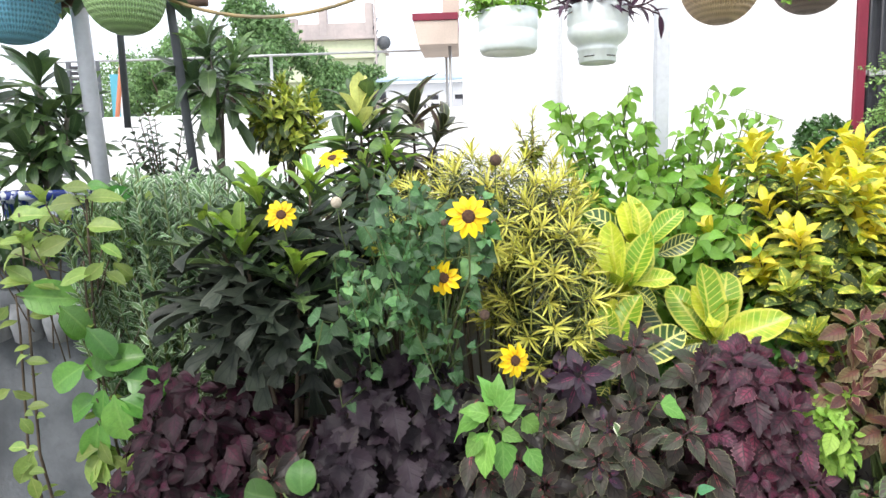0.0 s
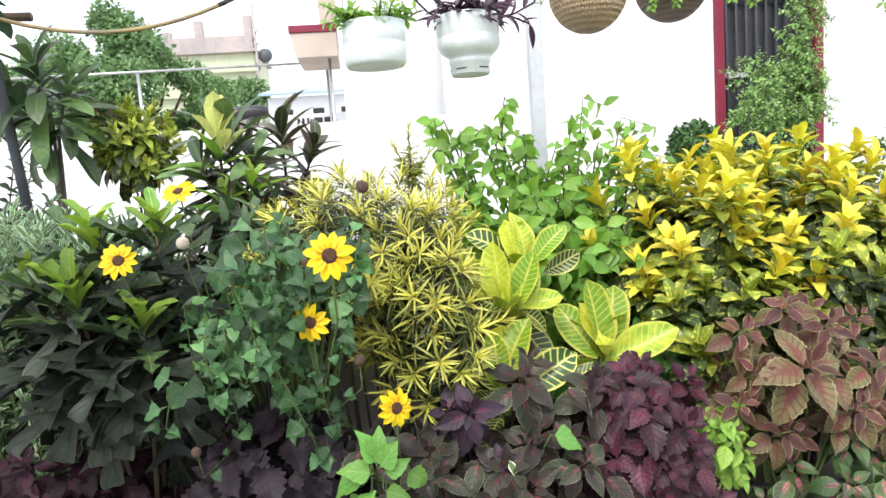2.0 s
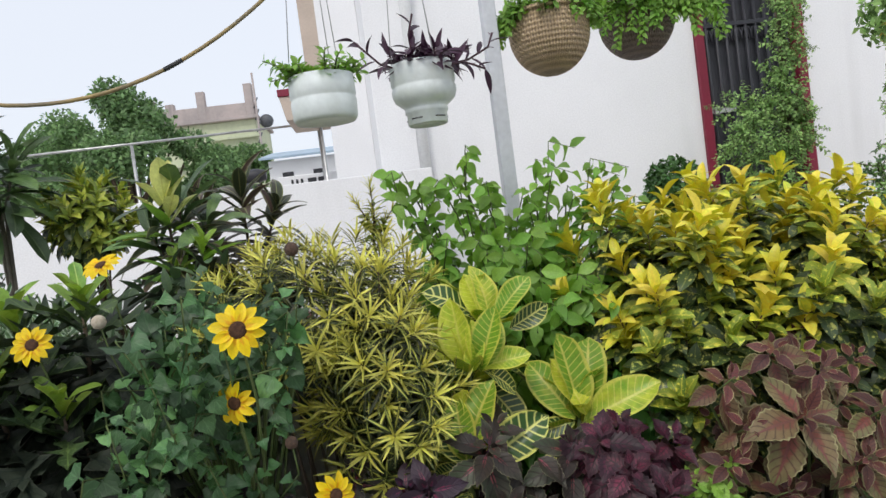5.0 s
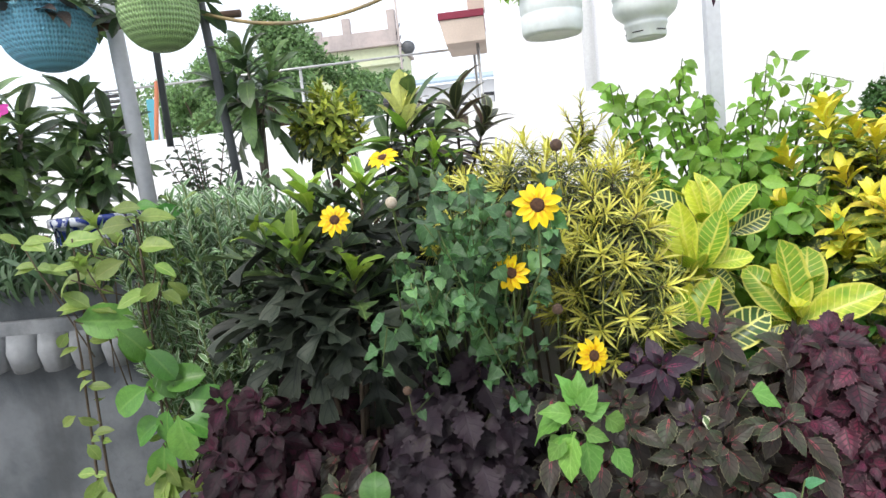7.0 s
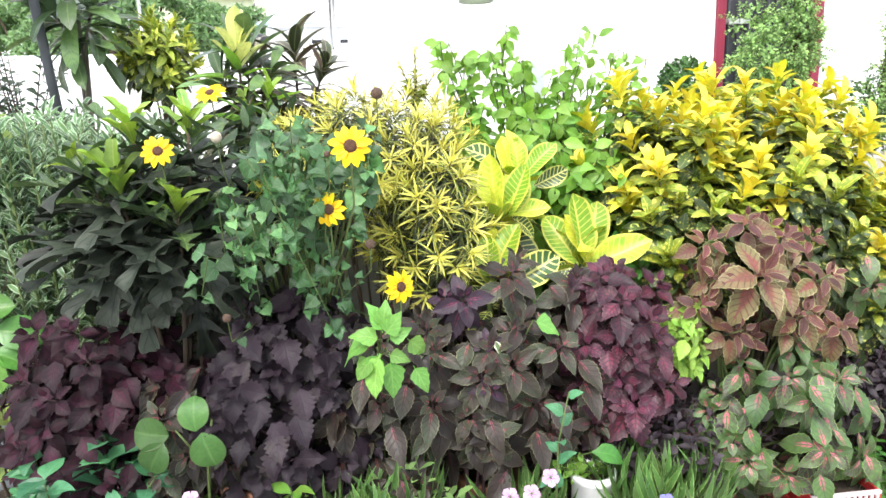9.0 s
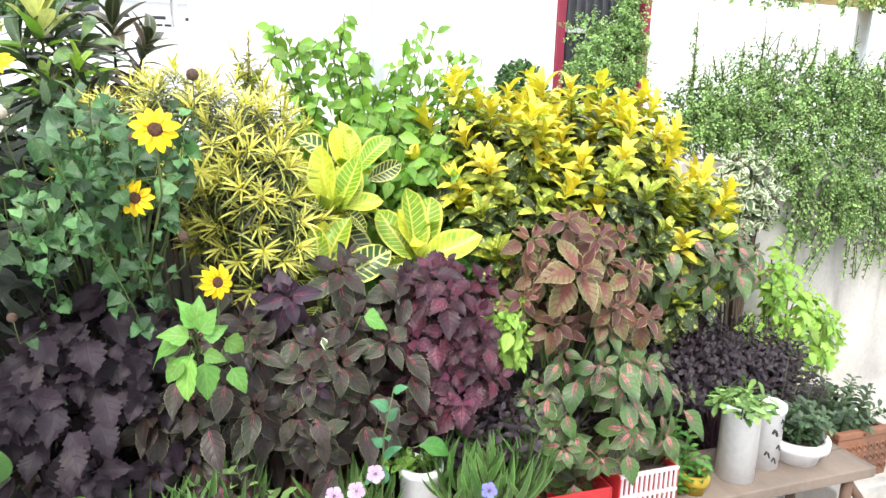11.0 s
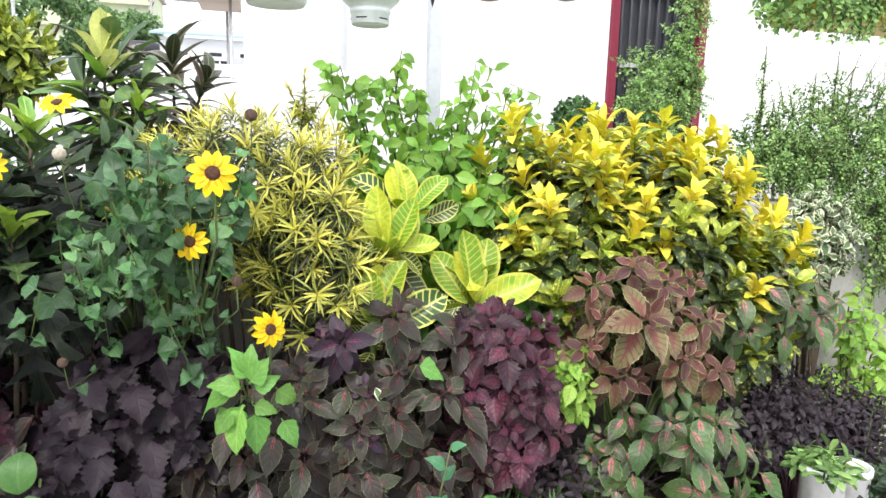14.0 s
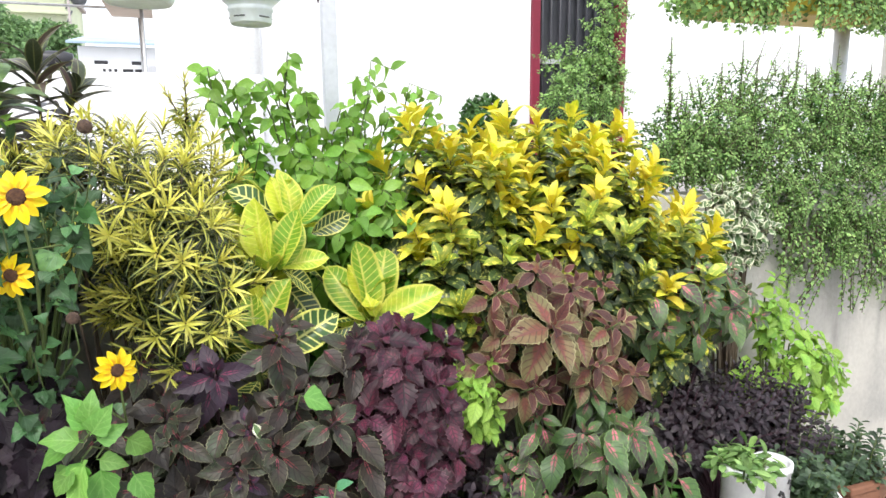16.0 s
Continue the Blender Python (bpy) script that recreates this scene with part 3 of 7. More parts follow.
def shoot(out, p, axis, kinds, n, length, size, rng, spread=(95, 25), paired=True, taper=(1.0, 0.45), sag=0.1):
    """Leaves round a shoot's end: kinds is a list of leaf sets from the oldest to the youngest."""
    axis = axis.normalized()
    e1 = axis.orthogonal().normalized()
    e2 = axis.cross(e1)
    turn = rng.uniform(0, 6.28)
    for i in range(n):
        f = i / max(1, n - 1)
        a = turn + ((i // 2) * math.pi / 2 + (i % 2) * math.pi if paired else i * 2.39996) + rng.uniform(-0.25, 0.25)
        rad = e1 * math.cos(a) + e2 * math.sin(a)
        g = radians(spread[0] + (spread[1] - spread[0]) * f + rng.uniform(-10, 10))
        d = axis * math.cos(g) + rad * math.sin(g) - UP * (sag * (1 - f))
        nrm = axis * math.sin(g) - rad * math.cos(g)
        if nrm.z < -0.2:
            nrm = nrm + UP * 0.6
        s = size * (taper[0] + (taper[1] - taper[0]) * f) * rng.uniform(0.8, 1.15)
        kind = kinds[min(len(kinds) - 1, int(f * len(kinds)))]
        out.append((aim(p - axis * (length * (1 - f)), d, nrm, s, rng.uniform(-0.2, 0.2)), rng.choice(kind)))


def bush(name, label, category, root_at, c, r, count, kinds, n, length, size, seed, stem="stem_green", spread=(95, 25), paired=True, taper=(1.0, 0.45),
         lift=0.6, low=-0.2, rear=0.45, keep=300, thick=0.0035, sag=0.1, group="", jitter=0.12, every=2, old=None, front=0.0):
    """A dome of leafy shoots on stems that rise from one root."""
    rng = random.Random(seed)
    root = thing(name, root_at, label, category, group)
    picks, lines = [], []
    base = Vector(root_at)
    for p, d in dome(c, r, count, rng, low, rear, jitter):
        axis = (d + UP * lift + Vector((rng.gauss(0, 0.2), -1, 0)) * front).normalized()
        f = rng.random() * 0.16 + 0.92
        use = kinds[:old[1] - (1 if p.z < old[0] * f - 0.15 else 0)] if old and p.z < old[0] * f else kinds
        shoot(picks, p, axis, use, n, length, size, rng, spread, paired, taper, sag)
        foot = base + Vector((rng.uniform(-1, 1), rng.uniform(-1, 1), 0)) * 0.025
        k = p - axis * (length + 0.04)
        mid = foot.lerp(k, 0.5) + Vector((0, 0, 0.05))
        lines.append(([foot, mid, k, p], [thick * 1.4, thick, thick * 0.8, thick * 0.4]))
    tubes("stems", lines[::every], M[stem], root)
    foliage(root, picks, keep)
    return root


def sprig(picks, pts, kinds, gap, size, rng, paired=False, ang=60, start=0.15, sag=0.25, tip=0.6, face=Vector((0, -0.5, 0.8))):
    """Leaves set along a stem."""
    seg = [Vector(p) for p in pts]
    total = sum((b - a).length for a, b in zip(seg, seg[1:]))
    s, side, k = total * start, rng.uniform(0, 6), 0
    while s < total:
        left = s
        for a, b in zip(seg, seg[1:]):
            h = (b - a).length
            if left <= h:
                break
            left -= h
        q, d = a.lerp(b, left / h), (b - a).normalized()
        e1 = d.orthogonal().normalized()
        e2 = d.cross(e1)
        f = s / total
        for twin in range(2 if paired else 1):
            t = side + k * (math.pi / 2 if paired else 2.4) + twin * math.pi
            rad = e1 * math.cos(t) + e2 * math.sin(t)
            w = d * math.cos(radians(ang)) + rad * math.sin(radians(ang)) - UP * sag * rng.random()
            nrm = face + d * 0.4 + Vector((rng.uniform(-0.3, 0.3), rng.uniform(-0.3, 0.3), 0))
            kind = kinds[min(len(kinds) - 1, int(f * len(kinds)))]
            picks.append((aim(q, w, nrm, size * (1 + (tip - 1) * f) * rng.uniform(0.75, 1.2), rng.uniform(-0.3, 0.3)), rng.choice(kind)))
        s += gap * rng.uniform(0.7, 1.3)
        k += 1


def cloud(picks, blobs, count, kinds, size, rng, shell=0.35, drop=0.0):
    """Small leaves through the outer part of overlapping lumps."""
    vol = [a * b + b * c + a * c for _, (a, b, c) in blobs]
    for _ in range(count):
        ctr, rad = rng.choices(blobs, vol)[0]
        d = Vector((rng.gauss(0, 1), rng.gauss(0, 1), rng.gauss(0, 1))).normalized()
        s = 1 - shell * rng.random() ** 1.5 + 0.1 * noise.noise(d * 3 + Vector(ctr))
        p = Vector(ctr) + Vector(d[i] * rad[i] * s for i in range(3))
        w = Vector((rng.gauss(0, 1), rng.gauss(0, 1), rng.gauss(0, 1))) * 0.7 + d * 0.5 - UP * drop
        picks.append((aim(p, w, d + UP * 0.5 + Vector((rng.gauss(0, 0.4), rng.gauss(0, 0.4), 0)), size * rng.uniform(0.6, 1.3)), rng.choice(kinds[rng.randrange(len(kinds))])))


def sprays(picks, lines, blobs, count, kinds, size, rng, long=0.1, gap=0.013, drop=0.3, sky=0.3, jut=0.5):
    """Short leafy twigs that stand out from overlapping lumps."""
    vol = [a * b + b * c + a * c for _, (a, b, c) in blobs]
    for _ in range(count):
        ctr, rad = rng.choices(blobs, vol)[0]
        d = Vector((rng.gauss(0, 1), rng.gauss(0, 1) - 0.6, rng.gauss(0, 1))).normalized()
        p = Vector(ctr) + Vector(d[i] * rad[i] * rng.uniform(0.7, 1.0) for i in range(3))
        w = (d * jut + Vector((rng.gauss(0, 0.45), rng.gauss(0, 0.3), rng.gauss(0, 0.35))) + UP * (sky if d.z > 0.2 else -drop)).normalized() * long * rng.uniform(0.5, 1.3)
        pts = [p, p + w * 0.55 + UP * 0.008, p + w - UP * drop * 0.05]
        lines.append((pts, [0.0018, 0.0014, 0.0008]))
        sprig(picks, pts, kinds, gap, size * rng.uniform(0.8, 1.2), rng, True, 62, 0.05, 0.15, 0.6)


# ---- the setting ----
solid("ground", (-60, -40, -0.2), (60, 160, 0.0), M["floor"], "pale worn cement ground of a yard", "ground", bevel=0)
TERRACE = 1.05
solid("terrace", (-7, 2.14, 0.0), (9, 5.45, TERRACE), M["floor"], "raised cement terrace behind the low garden wall", "terrace", bevel=0)
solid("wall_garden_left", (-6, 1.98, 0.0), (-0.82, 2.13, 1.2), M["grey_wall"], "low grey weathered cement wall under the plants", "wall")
solid("wall_garden", (-0.815, 2.0, 0.0), (6, 2.13, 1.25), M["pale_wall"], "low pale stained cement garden wall", "wall")
solid("wall_behind", (-6, -3.2, 0.0), (6, -3.0, 3.0), M["plaster"], "plain white wall closing the yard", "wall")

# half-round coping tiles along the grey wall
coping = tagged(solid("coping", (-6, 1.955, 1.075), (-0.9, 1.978, 1.13), M["tile"], "row of half-round cement coping tiles", "coping", bevel=0.004))
o = coping.location
for i in range(16):
    x = -2.5 + i * 0.1
    v, f = tube([(x + 0.045, 1.94, 1.09), (x + 0.045, 1.93, 1.045), (x + 0.045, 1.945, 0.99)], [0.043, 0.045, 0.043], 12)
    part("tile", mesh_of("tile", v, f, M["tile"]), None, coping)

# house: main front with a door opening, a set-back side, floor band, downpipe
HY = 5.5
solid("wall_house_left", (0.42, HY, 0.0), (3.062, HY + 0.2, 6.5), M["plaster"], "bright white plastered house wall", "wall")
solid("wall_house_right", (4.008, HY, 0.0), (10.0, HY + 0.2, 6.5), M["plaster"], "bright white plastered house wall", "wall")
solid("wall_house_over_door", (3.063, HY + 0.001, 3.25), (4.007, HY + 0.199, 6.5), M["plaster"], "white plaster above the door", "wall", bevel=0)
solid("wall_house_corner", (0.02, HY + 1.5, 0.0), (0.419, HY + 1.7, 6.5), M["plaster"], "white set-back house wall", "wall")
solid("wall_house_return", (0.42, HY + 0.201, 0.0), (0.66, HY + 1.7, 6.5), M["plaster"], "white house wall return", "wall", bevel=0)
solid("wall_parapet", (-9, 5.0, 0.0), (0.75, 5.14, 1.87), M["plaster"], "low white plastered parapet wall", "parapet")
solid("threshold", (3.07, HY - 0.05, TERRACE), (4.0, HY + 0.2, TERRACE + 0.05), M["floor"], "cement door threshold", "threshold")

door = thing("door_1", (3.535, HY, TERRACE + 0.05), "black iron door with upright bars in a red frame", "door", kind="structure")
X0, X1, Z0, Z1 = -0.472, 0.472, 0.0, 2.14
part("jamb", box((X0, -0.03, Z0), (X0 + 0.075, 0.14, Z1), 0.005), M["red"], door, "red painted jamb")
part("jamb", box((X1 - 0.075, -0.03, Z0), (X1, 0.14, Z1), 0.005), M["red"], door, "red painted jamb")
part("lintel", box((X0 + 0.076, -0.03, Z1 - 0.08), (X1 - 0.076, 0.14, Z1), 0.005), M["red"], door, "red painted lintel")
leaf_door = part("door_leaf", box((X0 + 0.08, 0.06, Z0 + 0.02), (X1 - 0.08, 0.1, Z1 - 0.09), 0.004), M["black"], door, "black sheet-iron leaf")
for i in range(9):
    x = X0 + 0.125 + i * 0.0875
    v, f = tube([(x, 0.035, 0.04), (x, 0.035, 2.02)], 0.013, 8)
    part("bar", mesh_of("bar", v, f, M["black"]), None, leaf_door)
for z in (0.25, 1.66):
    part("cross_bar", box((X0 + 0.085, 0.022, z), (X1 - 0.085, 0.05, z + 0.035), 0.003), M["black"], leaf_door)
for i in range(8):
    x = X0 + 0.169 + i * 0.0875
    for s in (-1, 1):
        pts = [(x + s * 0.034 * (1 - math.cos(t)) * 0.5 * (1 if t < 3.2 else 0.6), 0.03, 1.54 + 0.1 * math.sin(t * 0.9)) for t in (0, 0.7, 1.4, 2.1, 2.8, 3.5)]
        v, f = tube(pts, 0.007, 6)
        part("scroll", mesh_of("scroll", v, f, M["black"]), None, leaf_door)
hasp = part("hasp", box((X0 + 0.09, 0.0, 0.96), (X0 + 0.3, 0.02, 1.0), 0.003), M["steel"], leaf_door, "bare steel sliding bolt")
part("padlock", box((X0 + 0.1, -0.03, 0.945), (X0 + 0.15, 0.0, 1.01), 0.012), M["steel"], leaf_door, "steel padlock")

pipe = thing("downpipe", (0.755, HY - 0.06, TERRACE), "white plastic rain downpipe on the house wall", "pipe")
v, f = tube([(0, 0, 0), (0, 0, 5.4)], 0.045, 14)
part("pipe", mesh_of("pipe", v, f, M["pvc"]), None, pipe)
for z in (0.6, 2.2, 3.8):
    v, f = tube([(0, 0, z), (0, 0, z + 0.05)], 0.052, 14)
    part("clamp", mesh_of("clamp", v, f, M["pvc"]), None, pipe)

shade = thing("sunshade", (-0.29, 8.5, 2.82), "cement window shade with a red painted rim", "sunshade")
bm = box((-0.25, -0.5, 0), (0.26, 0.5, 0.27), 0.008)
for q in bm.verts:
    if q.co.z < 0.1 and q.co.x < 0:
        q.co.x += 0.05
part("slab", bm, M["beige"], shade, "cream painted slab")
part("rim", box((-0.26, -0.52, 0.271), (0.265, 0.52, 0.35), 0.006), M["red"], shade, "red painted rim")
post = thing("shade_post", (-0.13, 8.15, 0.0), "thin grey pipe below the shade", "post")
v, f = tube([(0, 0, 0), (0, 0, 2.82)], 0.02, 10)
part("pipe", mesh_of("pipe", v, f, M["steel"]), None, post)
pillar = thing("upper_pillar", (-0.11, 8.25, 3.175), "beige pillar of the upper storey standing on the shade", "pillar")
part("shaft", box((-0.1, -0.08, 0.0), (0.1, 0.08, 2.6), 0.01), M["beige"], pillar)

# low outbuilding with vents beyond the parapet
vents = thing("outbuilding", (-0.6, 9.0, 0.0), "low white outbuilding with small dark vents", "outbuilding")
part("wall", box((-0.2, 0, 0), (0.6, 0.3, 2.29), 0.01), M["plaster"], vents)
for i, (x, w) in enumerate(((-0.03, 0.03), (0.03, 0.03), (0.09, 0.03), (0.18, 0.11), (0.31, 0.11))):
    part("vent", box((x, -0.012, 2.14), (x + w, 0.02, 2.24), 0.004), M["void"], vents)

shed = thing("shed", (-1.6, 25, 0.0), "white shed with a blue sheet roof", "shed")
part("wall", box((-1.35, 0, 0), (1.9, 3, 4.35), 0.02), M["plaster"], shed)
bm = box((-1.6, -0.5, 4.36), (2.1, 3.4, 4.44), 0.01)
for q in bm.verts:
    q.co.z += (q.co.y + 0.5) * 0.16
part("roof", bm, M["blue_roof"], shed, "pale blue sheet roof")
for x in (-0.9, 0.2, 1.2):
    w = part("window", box((x, -0.02, 3.5), (x + 0.4, 0.05, 3.9), 0.01), M["void"], shed)
tank = thing("tank", (-1.9, 14, 0), "small dark barrel on a stand", "barrel")
v, f = tube([(-0.1, 0, 0), (-0.1, 0, 2.7)], 0.1, 8)
part("stand", mesh_of("stand", v, f, M["grey_pipe"]), None, tank)
v, f = tube([(-0.35, 0, 2.83), (-0.2, 0, 2.83), (0.15, 0, 2.83), (0.3, 0, 2.83)], [0.1, 0.14, 0.14, 0.1], 12)
part("barrel", mesh_of("barrel", v, f, M["void"]), None, tank)

house = thing("apartment_building", (-11.9, 60, 0), "pale lime apartment block with a stained pink parapet", "building")
part("wall", box((-4.6, 0, 0), (3.9, 9, 12.2), 0.05), M["yellow_house"], house)
part("cornice", box((-4.9, -0.5, 12.2), (4.2, 9.4, 12.5), 0.05), M["pink_house"], house)
part("roof_parapet", box((-4.7, -0.3, 12.5), (4.0, 0.1, 13.6), 0.05), M["pink_house"], house)
for x, h in ((-4.5, 14.5), (-3.0, 14.1), (-0.4, 14.9), (3.6, 15.2)):
    part("pillar", box((x - 0.35, -0.35, 12.51), (x + 0.35, 0.35, h), 0.05), M["pink_house"], house)
for z in (8.7, 10.6):
    part("ledge", box((-4.8, -0.5, z), (4.1, -0.01, z + 0.22), 0.04), M["yellow_house"], house)
for x in (-3.6, -1.4, 0.8, 2.6):
    w = part("window", box((x, -0.06, 5.2), (x + 0.9, 0.2, 6.6), 0.03), M["void"], house)
    part("sill", box((x - 0.1, -0.3, 5.05), (x + 1.0, -0.02, 5.18), 0.02), M["yellow_house"], w)
for z in range(4, 14):
    v, f = tube([(3.95, -0.4, z), (4.35, -0.4, z + 0.9)], 0.06, 6)
    part("ladder_rung", mesh_of("rung", v, f, M["grey_pipe"]), None, house)
v, f = tube([(4.15, -0.4, 0.0), (4.15, -0.4, 16.0)], 0.1, 8)
part("ladder_rail", mesh_of("rail", v, f, M["pink_house"]), None, house)
v, f = tube([(4.8, -0.3, 11.9), (4.8, -0.2, 11.9), (4.8, 0.1, 11.9)], [0.1, 0.55, 0.6], 14)
part("dish", mesh_of("dish", v, f, M["grey_pipe"]), None, house, "grey round dish")

rail = thing("railing", (-2.5, 9, 0.0), "thin galvanised pipe railing beyond the parapet", "railing")
v, f = tube([(-3.5, 0, 2.92), (2.35, 0, 2.92)], 0.015, 8)
part("top_rail", mesh_of("top_rail", v, f, M["steel"]), None, rail)
for x in (-3.2, 0.0, 2.3):
    v, f = tube([(x, 0, 0), (x, 0, 2.905)], 0.02, 8)
    part("post", mesh_of("post", v, f, M["steel"]), None, rail)


screen = thing("slatted_screen", (-3.9, 7.0, 0.0), "dark slatted screen standing beyond the parapet", "screen")
for x in (-0.16, 0.14):
    part("post", box((x, -0.02, 0), (x + 0.04, 0.02, 2.6), 0.004), M["grey_pipe"], screen)
for k in range(15):
    part("slat", box((-0.12, -0.015, 1.75 + k * 0.055), (0.139, 0.0, 1.785 + k * 0.055), 0.003), M["void"], screen)
board = thing("sheet_board", (-3.6, 7.05, 0.0), "faded cyan sheet board standing upright", "board")
part("sheet", box((-0.045, 0, 0), (0.045, 0.03, 2.47), 0.004), M["cyan"], board)
part("edge_strip", box((0.047, -0.005, 0), (0.07, 0.035, 2.47), 0.004), M["plaster"], board, "white edge strip")
pole = thing("leaning_pole", (-3.75, 6.9, 0.0), "orange painted pole leaning beyond the parapet", "pole")
v, f = tube([(0, 0, 0), (0.16, 0, 1.6), (0.33, 0.0, 2.62)], 0.022, 8)
part("pole", mesh_of("pole", v, f, M["orange"]), None, pole)


def tree(at, height, spread, seed, leaves=9000):
    rng = random.Random(seed)
    root = thing("tree", at, "broad dense green tree behind the houses", "tree", "distant trees")
    b = Vector(at)
    top = b + UP * height
    lines = [([b, b + UP * height * 0.3, b + UP * height * 0.55 + Vector((0.2, 0, 0))], [0.35, 0.28, 0.18])]
    blobs = []
    for i in range(22):
        a, q = rng.uniform(0, 6.28), rng.random() ** 0.6
        c = b + Vector((math.cos(a) * q * spread, math.sin(a) * q * spread * 0.7, height * (0.98 - 0.42 * q * q - rng.random() * 0.25)))
        r = spread * rng.uniform(0.18, 0.32)
        blobs.append((c, (r, r, r * 0.75)))
        lines.append(([b + UP * height * rng.uniform(0.25, 0.5), b.lerp(c, 0.7) + UP * 0.3, c], [0.12, 0.07, 0.03]))
    tubes("trunk", lines, M["stem_brown"], root, 6)
    picks = []
    cloud(picks, blobs, leaves, [LF["tree"]], 1.0, rng, 0.5)
    joined("crown", picks, root, b, "crown of dense small leaves")
    return root


LF = {"tree": [blade("tree_leaf", L["tree"], 0.23, 0.13, LANCE, rows=2, seed=s) for s in range(3)]}
tree((-9.3, 30, 0), 8.8, 3.9, 5, 19000)
tree((-5.7, 33, 0), 7.2, 2.6, 6, 13000)
tree((-14.0, 34, 0), 8.8, 3.8, 7, 14000)
tree((-20, 40, 0), 8.4, 4.5, 8, 6000)
tree((0.2, 48, 0), 7.4, 2.2, 9, 5000)

# ---- posts, pipes and the cable ----
def upright(name, x, y, z0, z1, r, mat, label, square=False, lean=0.0):
    root = thing(name, (x, y, z0), label, "post")
    if square:
        part("shaft", box((-r, -r, 0), (r, r, z1 - z0), 0.004), mat, root)
    else:
        v, f = tube([(0, 0, 0), (lean, 0, z1 - z0)], r, 16)
        part("shaft", mesh_of("shaft", v, f, mat), None, root)
    part("base_plate", box((-r * 1.8, -r * 1.8, 0), (r * 1.8, r * 1.8, 0.012), 0.002), mat, root)
    return root


upright("pergola_post", -1.13, 2.22, TERRACE, 3.0, 0.026, M["white_pipe"], "pale painted steel pipe post of the pergola", lean=-0.09)
upright("pergola_post", 0.698, 2.3, TERRACE, 3.0, 0.022, M["white_pipe"], "square pale painted steel post of the pergola", True)
upright("pipe_post", -0.77, 2.14, TERRACE, 3.0, 0.0135, M["grey_pipe"], "slim dark grey pipe post", lean=-0.15)
beam = thing("pergola_beam", (-0.2, 2.22, 2.98), "pale steel pipe beam over the plants", "beam")
v, f = tube([(-4, 0, 0.04), (6, 0, 0.04)], 0.026, 12)
part("pipe", mesh_of("pipe", v, f, M["white_pipe"]), None, beam)
rod = thing("basket_rod", (-1.1, 2.2, 2.01), "dark iron rod fixed to the post beside the baskets", "rod")
v, f = tube([(-0.75, 0, -0.01), (-0.2, 0, 0.0), (0.36, -0.02, -0.02)], 0.012, 8)
part("rod", mesh_of("rod", v, f, M["rust"]), None, rod)
hanger = thing("hanging_pipe", (-1.086, 2.3, 1.62), "short dark grey pipe hanging from the pergola", "pipe")
v, f = tube([(0, 0, 0), (0, 0, 0.7), (0.0, 0, 1.4)], 0.0115, 10)
part("pipe", mesh_of("pipe", v, f, M["grey_pipe"]), None, hanger)

cab = thing("cable", (-0.8, 2.1, 1.955), "sagging yellow and black electric cable", "cable")
pts = []
for i in range(29):
    x = -0.825 + i * 0.05
    pts.append((x, 2.1, 1.923 + 0.65 * (x + 0.52) ** 2))
tubes("sheath", [(pts, 0.0054)], M["cable"], cab, 8, "yellow sheath")
for k in (12, 18):
    tubes("tape_wrap", [(pts[k:k + 2], 0.0064)], M["tape"], cab, 8, "black tape wrap")


# ---- bench and bed ----
BZ = 0.39
bench = thing("bench", (0.6, 1.43, 0.0), "long weathered board bench on iron legs", "bench")
for k in range(2):
    part("board", box((-1.5, -0.125 + k * 0.122, BZ - 0.035), (1.42, -0.007 + k * 0.122, BZ), 0.004), M["bench"], bench)
for x in (-1.4, -0.1, 1.34):
    for y in (-0.1, 0.09):
        v, f = tube([(x, y, 0), (x, y, BZ - 0.036)], 0.016, 8)
        part("leg", mesh_of("leg", v, f, M["rust"]), None, bench, "rusty iron leg")
v, f = tube([(1.34, -0.1, BZ - 0.05), (1.42, -0.1, 0.25), (1.52, -0.1, 0.0)], 0.014, 8)
part("brace", mesh_of("brace", v, f, M["rust"]), None, bench, "rusty bent brace")
bed = thing("planting_bed", (0.4, 1.76, 0.0), "planting trough of dark soil along the wall", "planter")
part("kerb", box((-1.45, -0.21, 0), (1.9, -0.17, 0.354), 0.006), M["pale_wall"], bed)
part("soil", box((-1.45, -0.169, 0), (1.9, 0.215, 0.36), 0.01), M["earth"], bed)


def pot(name, at, r0, r1, h, mat, label, lip=0.012, group="", soil=True, cat="pot"):
    root = thing(name, at, label, cat, group)
    t = 0.006
    prof = [(0.0, 0.0), (r0, 0.0), (r0 + (r1 - r0) * 0.5, h * 0.5), (r1, h - 0.03), (r1 + lip, h - 0.028), (r1 + lip, h - 0.004), (r1 + lip - 0.003, h), (r1 - t, h), (r1 - t, h * 0.6)]
    part("shell", lathe("shell", prof, mat, 28), None, root)
    if soil:
        part("soil", lathe("soil", [(r1 - t, h * 0.86), (r1 * 0.6, h * 0.9), (0.0, h * 0.92)], M["earth"], 20), None, root, "dark potting soil")
    return root


def pipe_pot(at, r, h, label, group=""):
    root = thing("pipe_planter", at, label, "planter", group)
    part("pipe", lathe("pipe", [(0, 0), (r, 0), (r, h - 0.02), (r + 0.004, h - 0.018), (r + 0.004, h), (r - 0.006, h), (r - 0.006, h * 0.5)], M["pvc"], 30), None, root)
    part("soil", lathe("soil", [(r - 0.006, h * 0.86), (r * 0.5, h * 0.88), (0, h * 0.89)], M["earth"], 20), None, root, "dark potting soil")
    return root


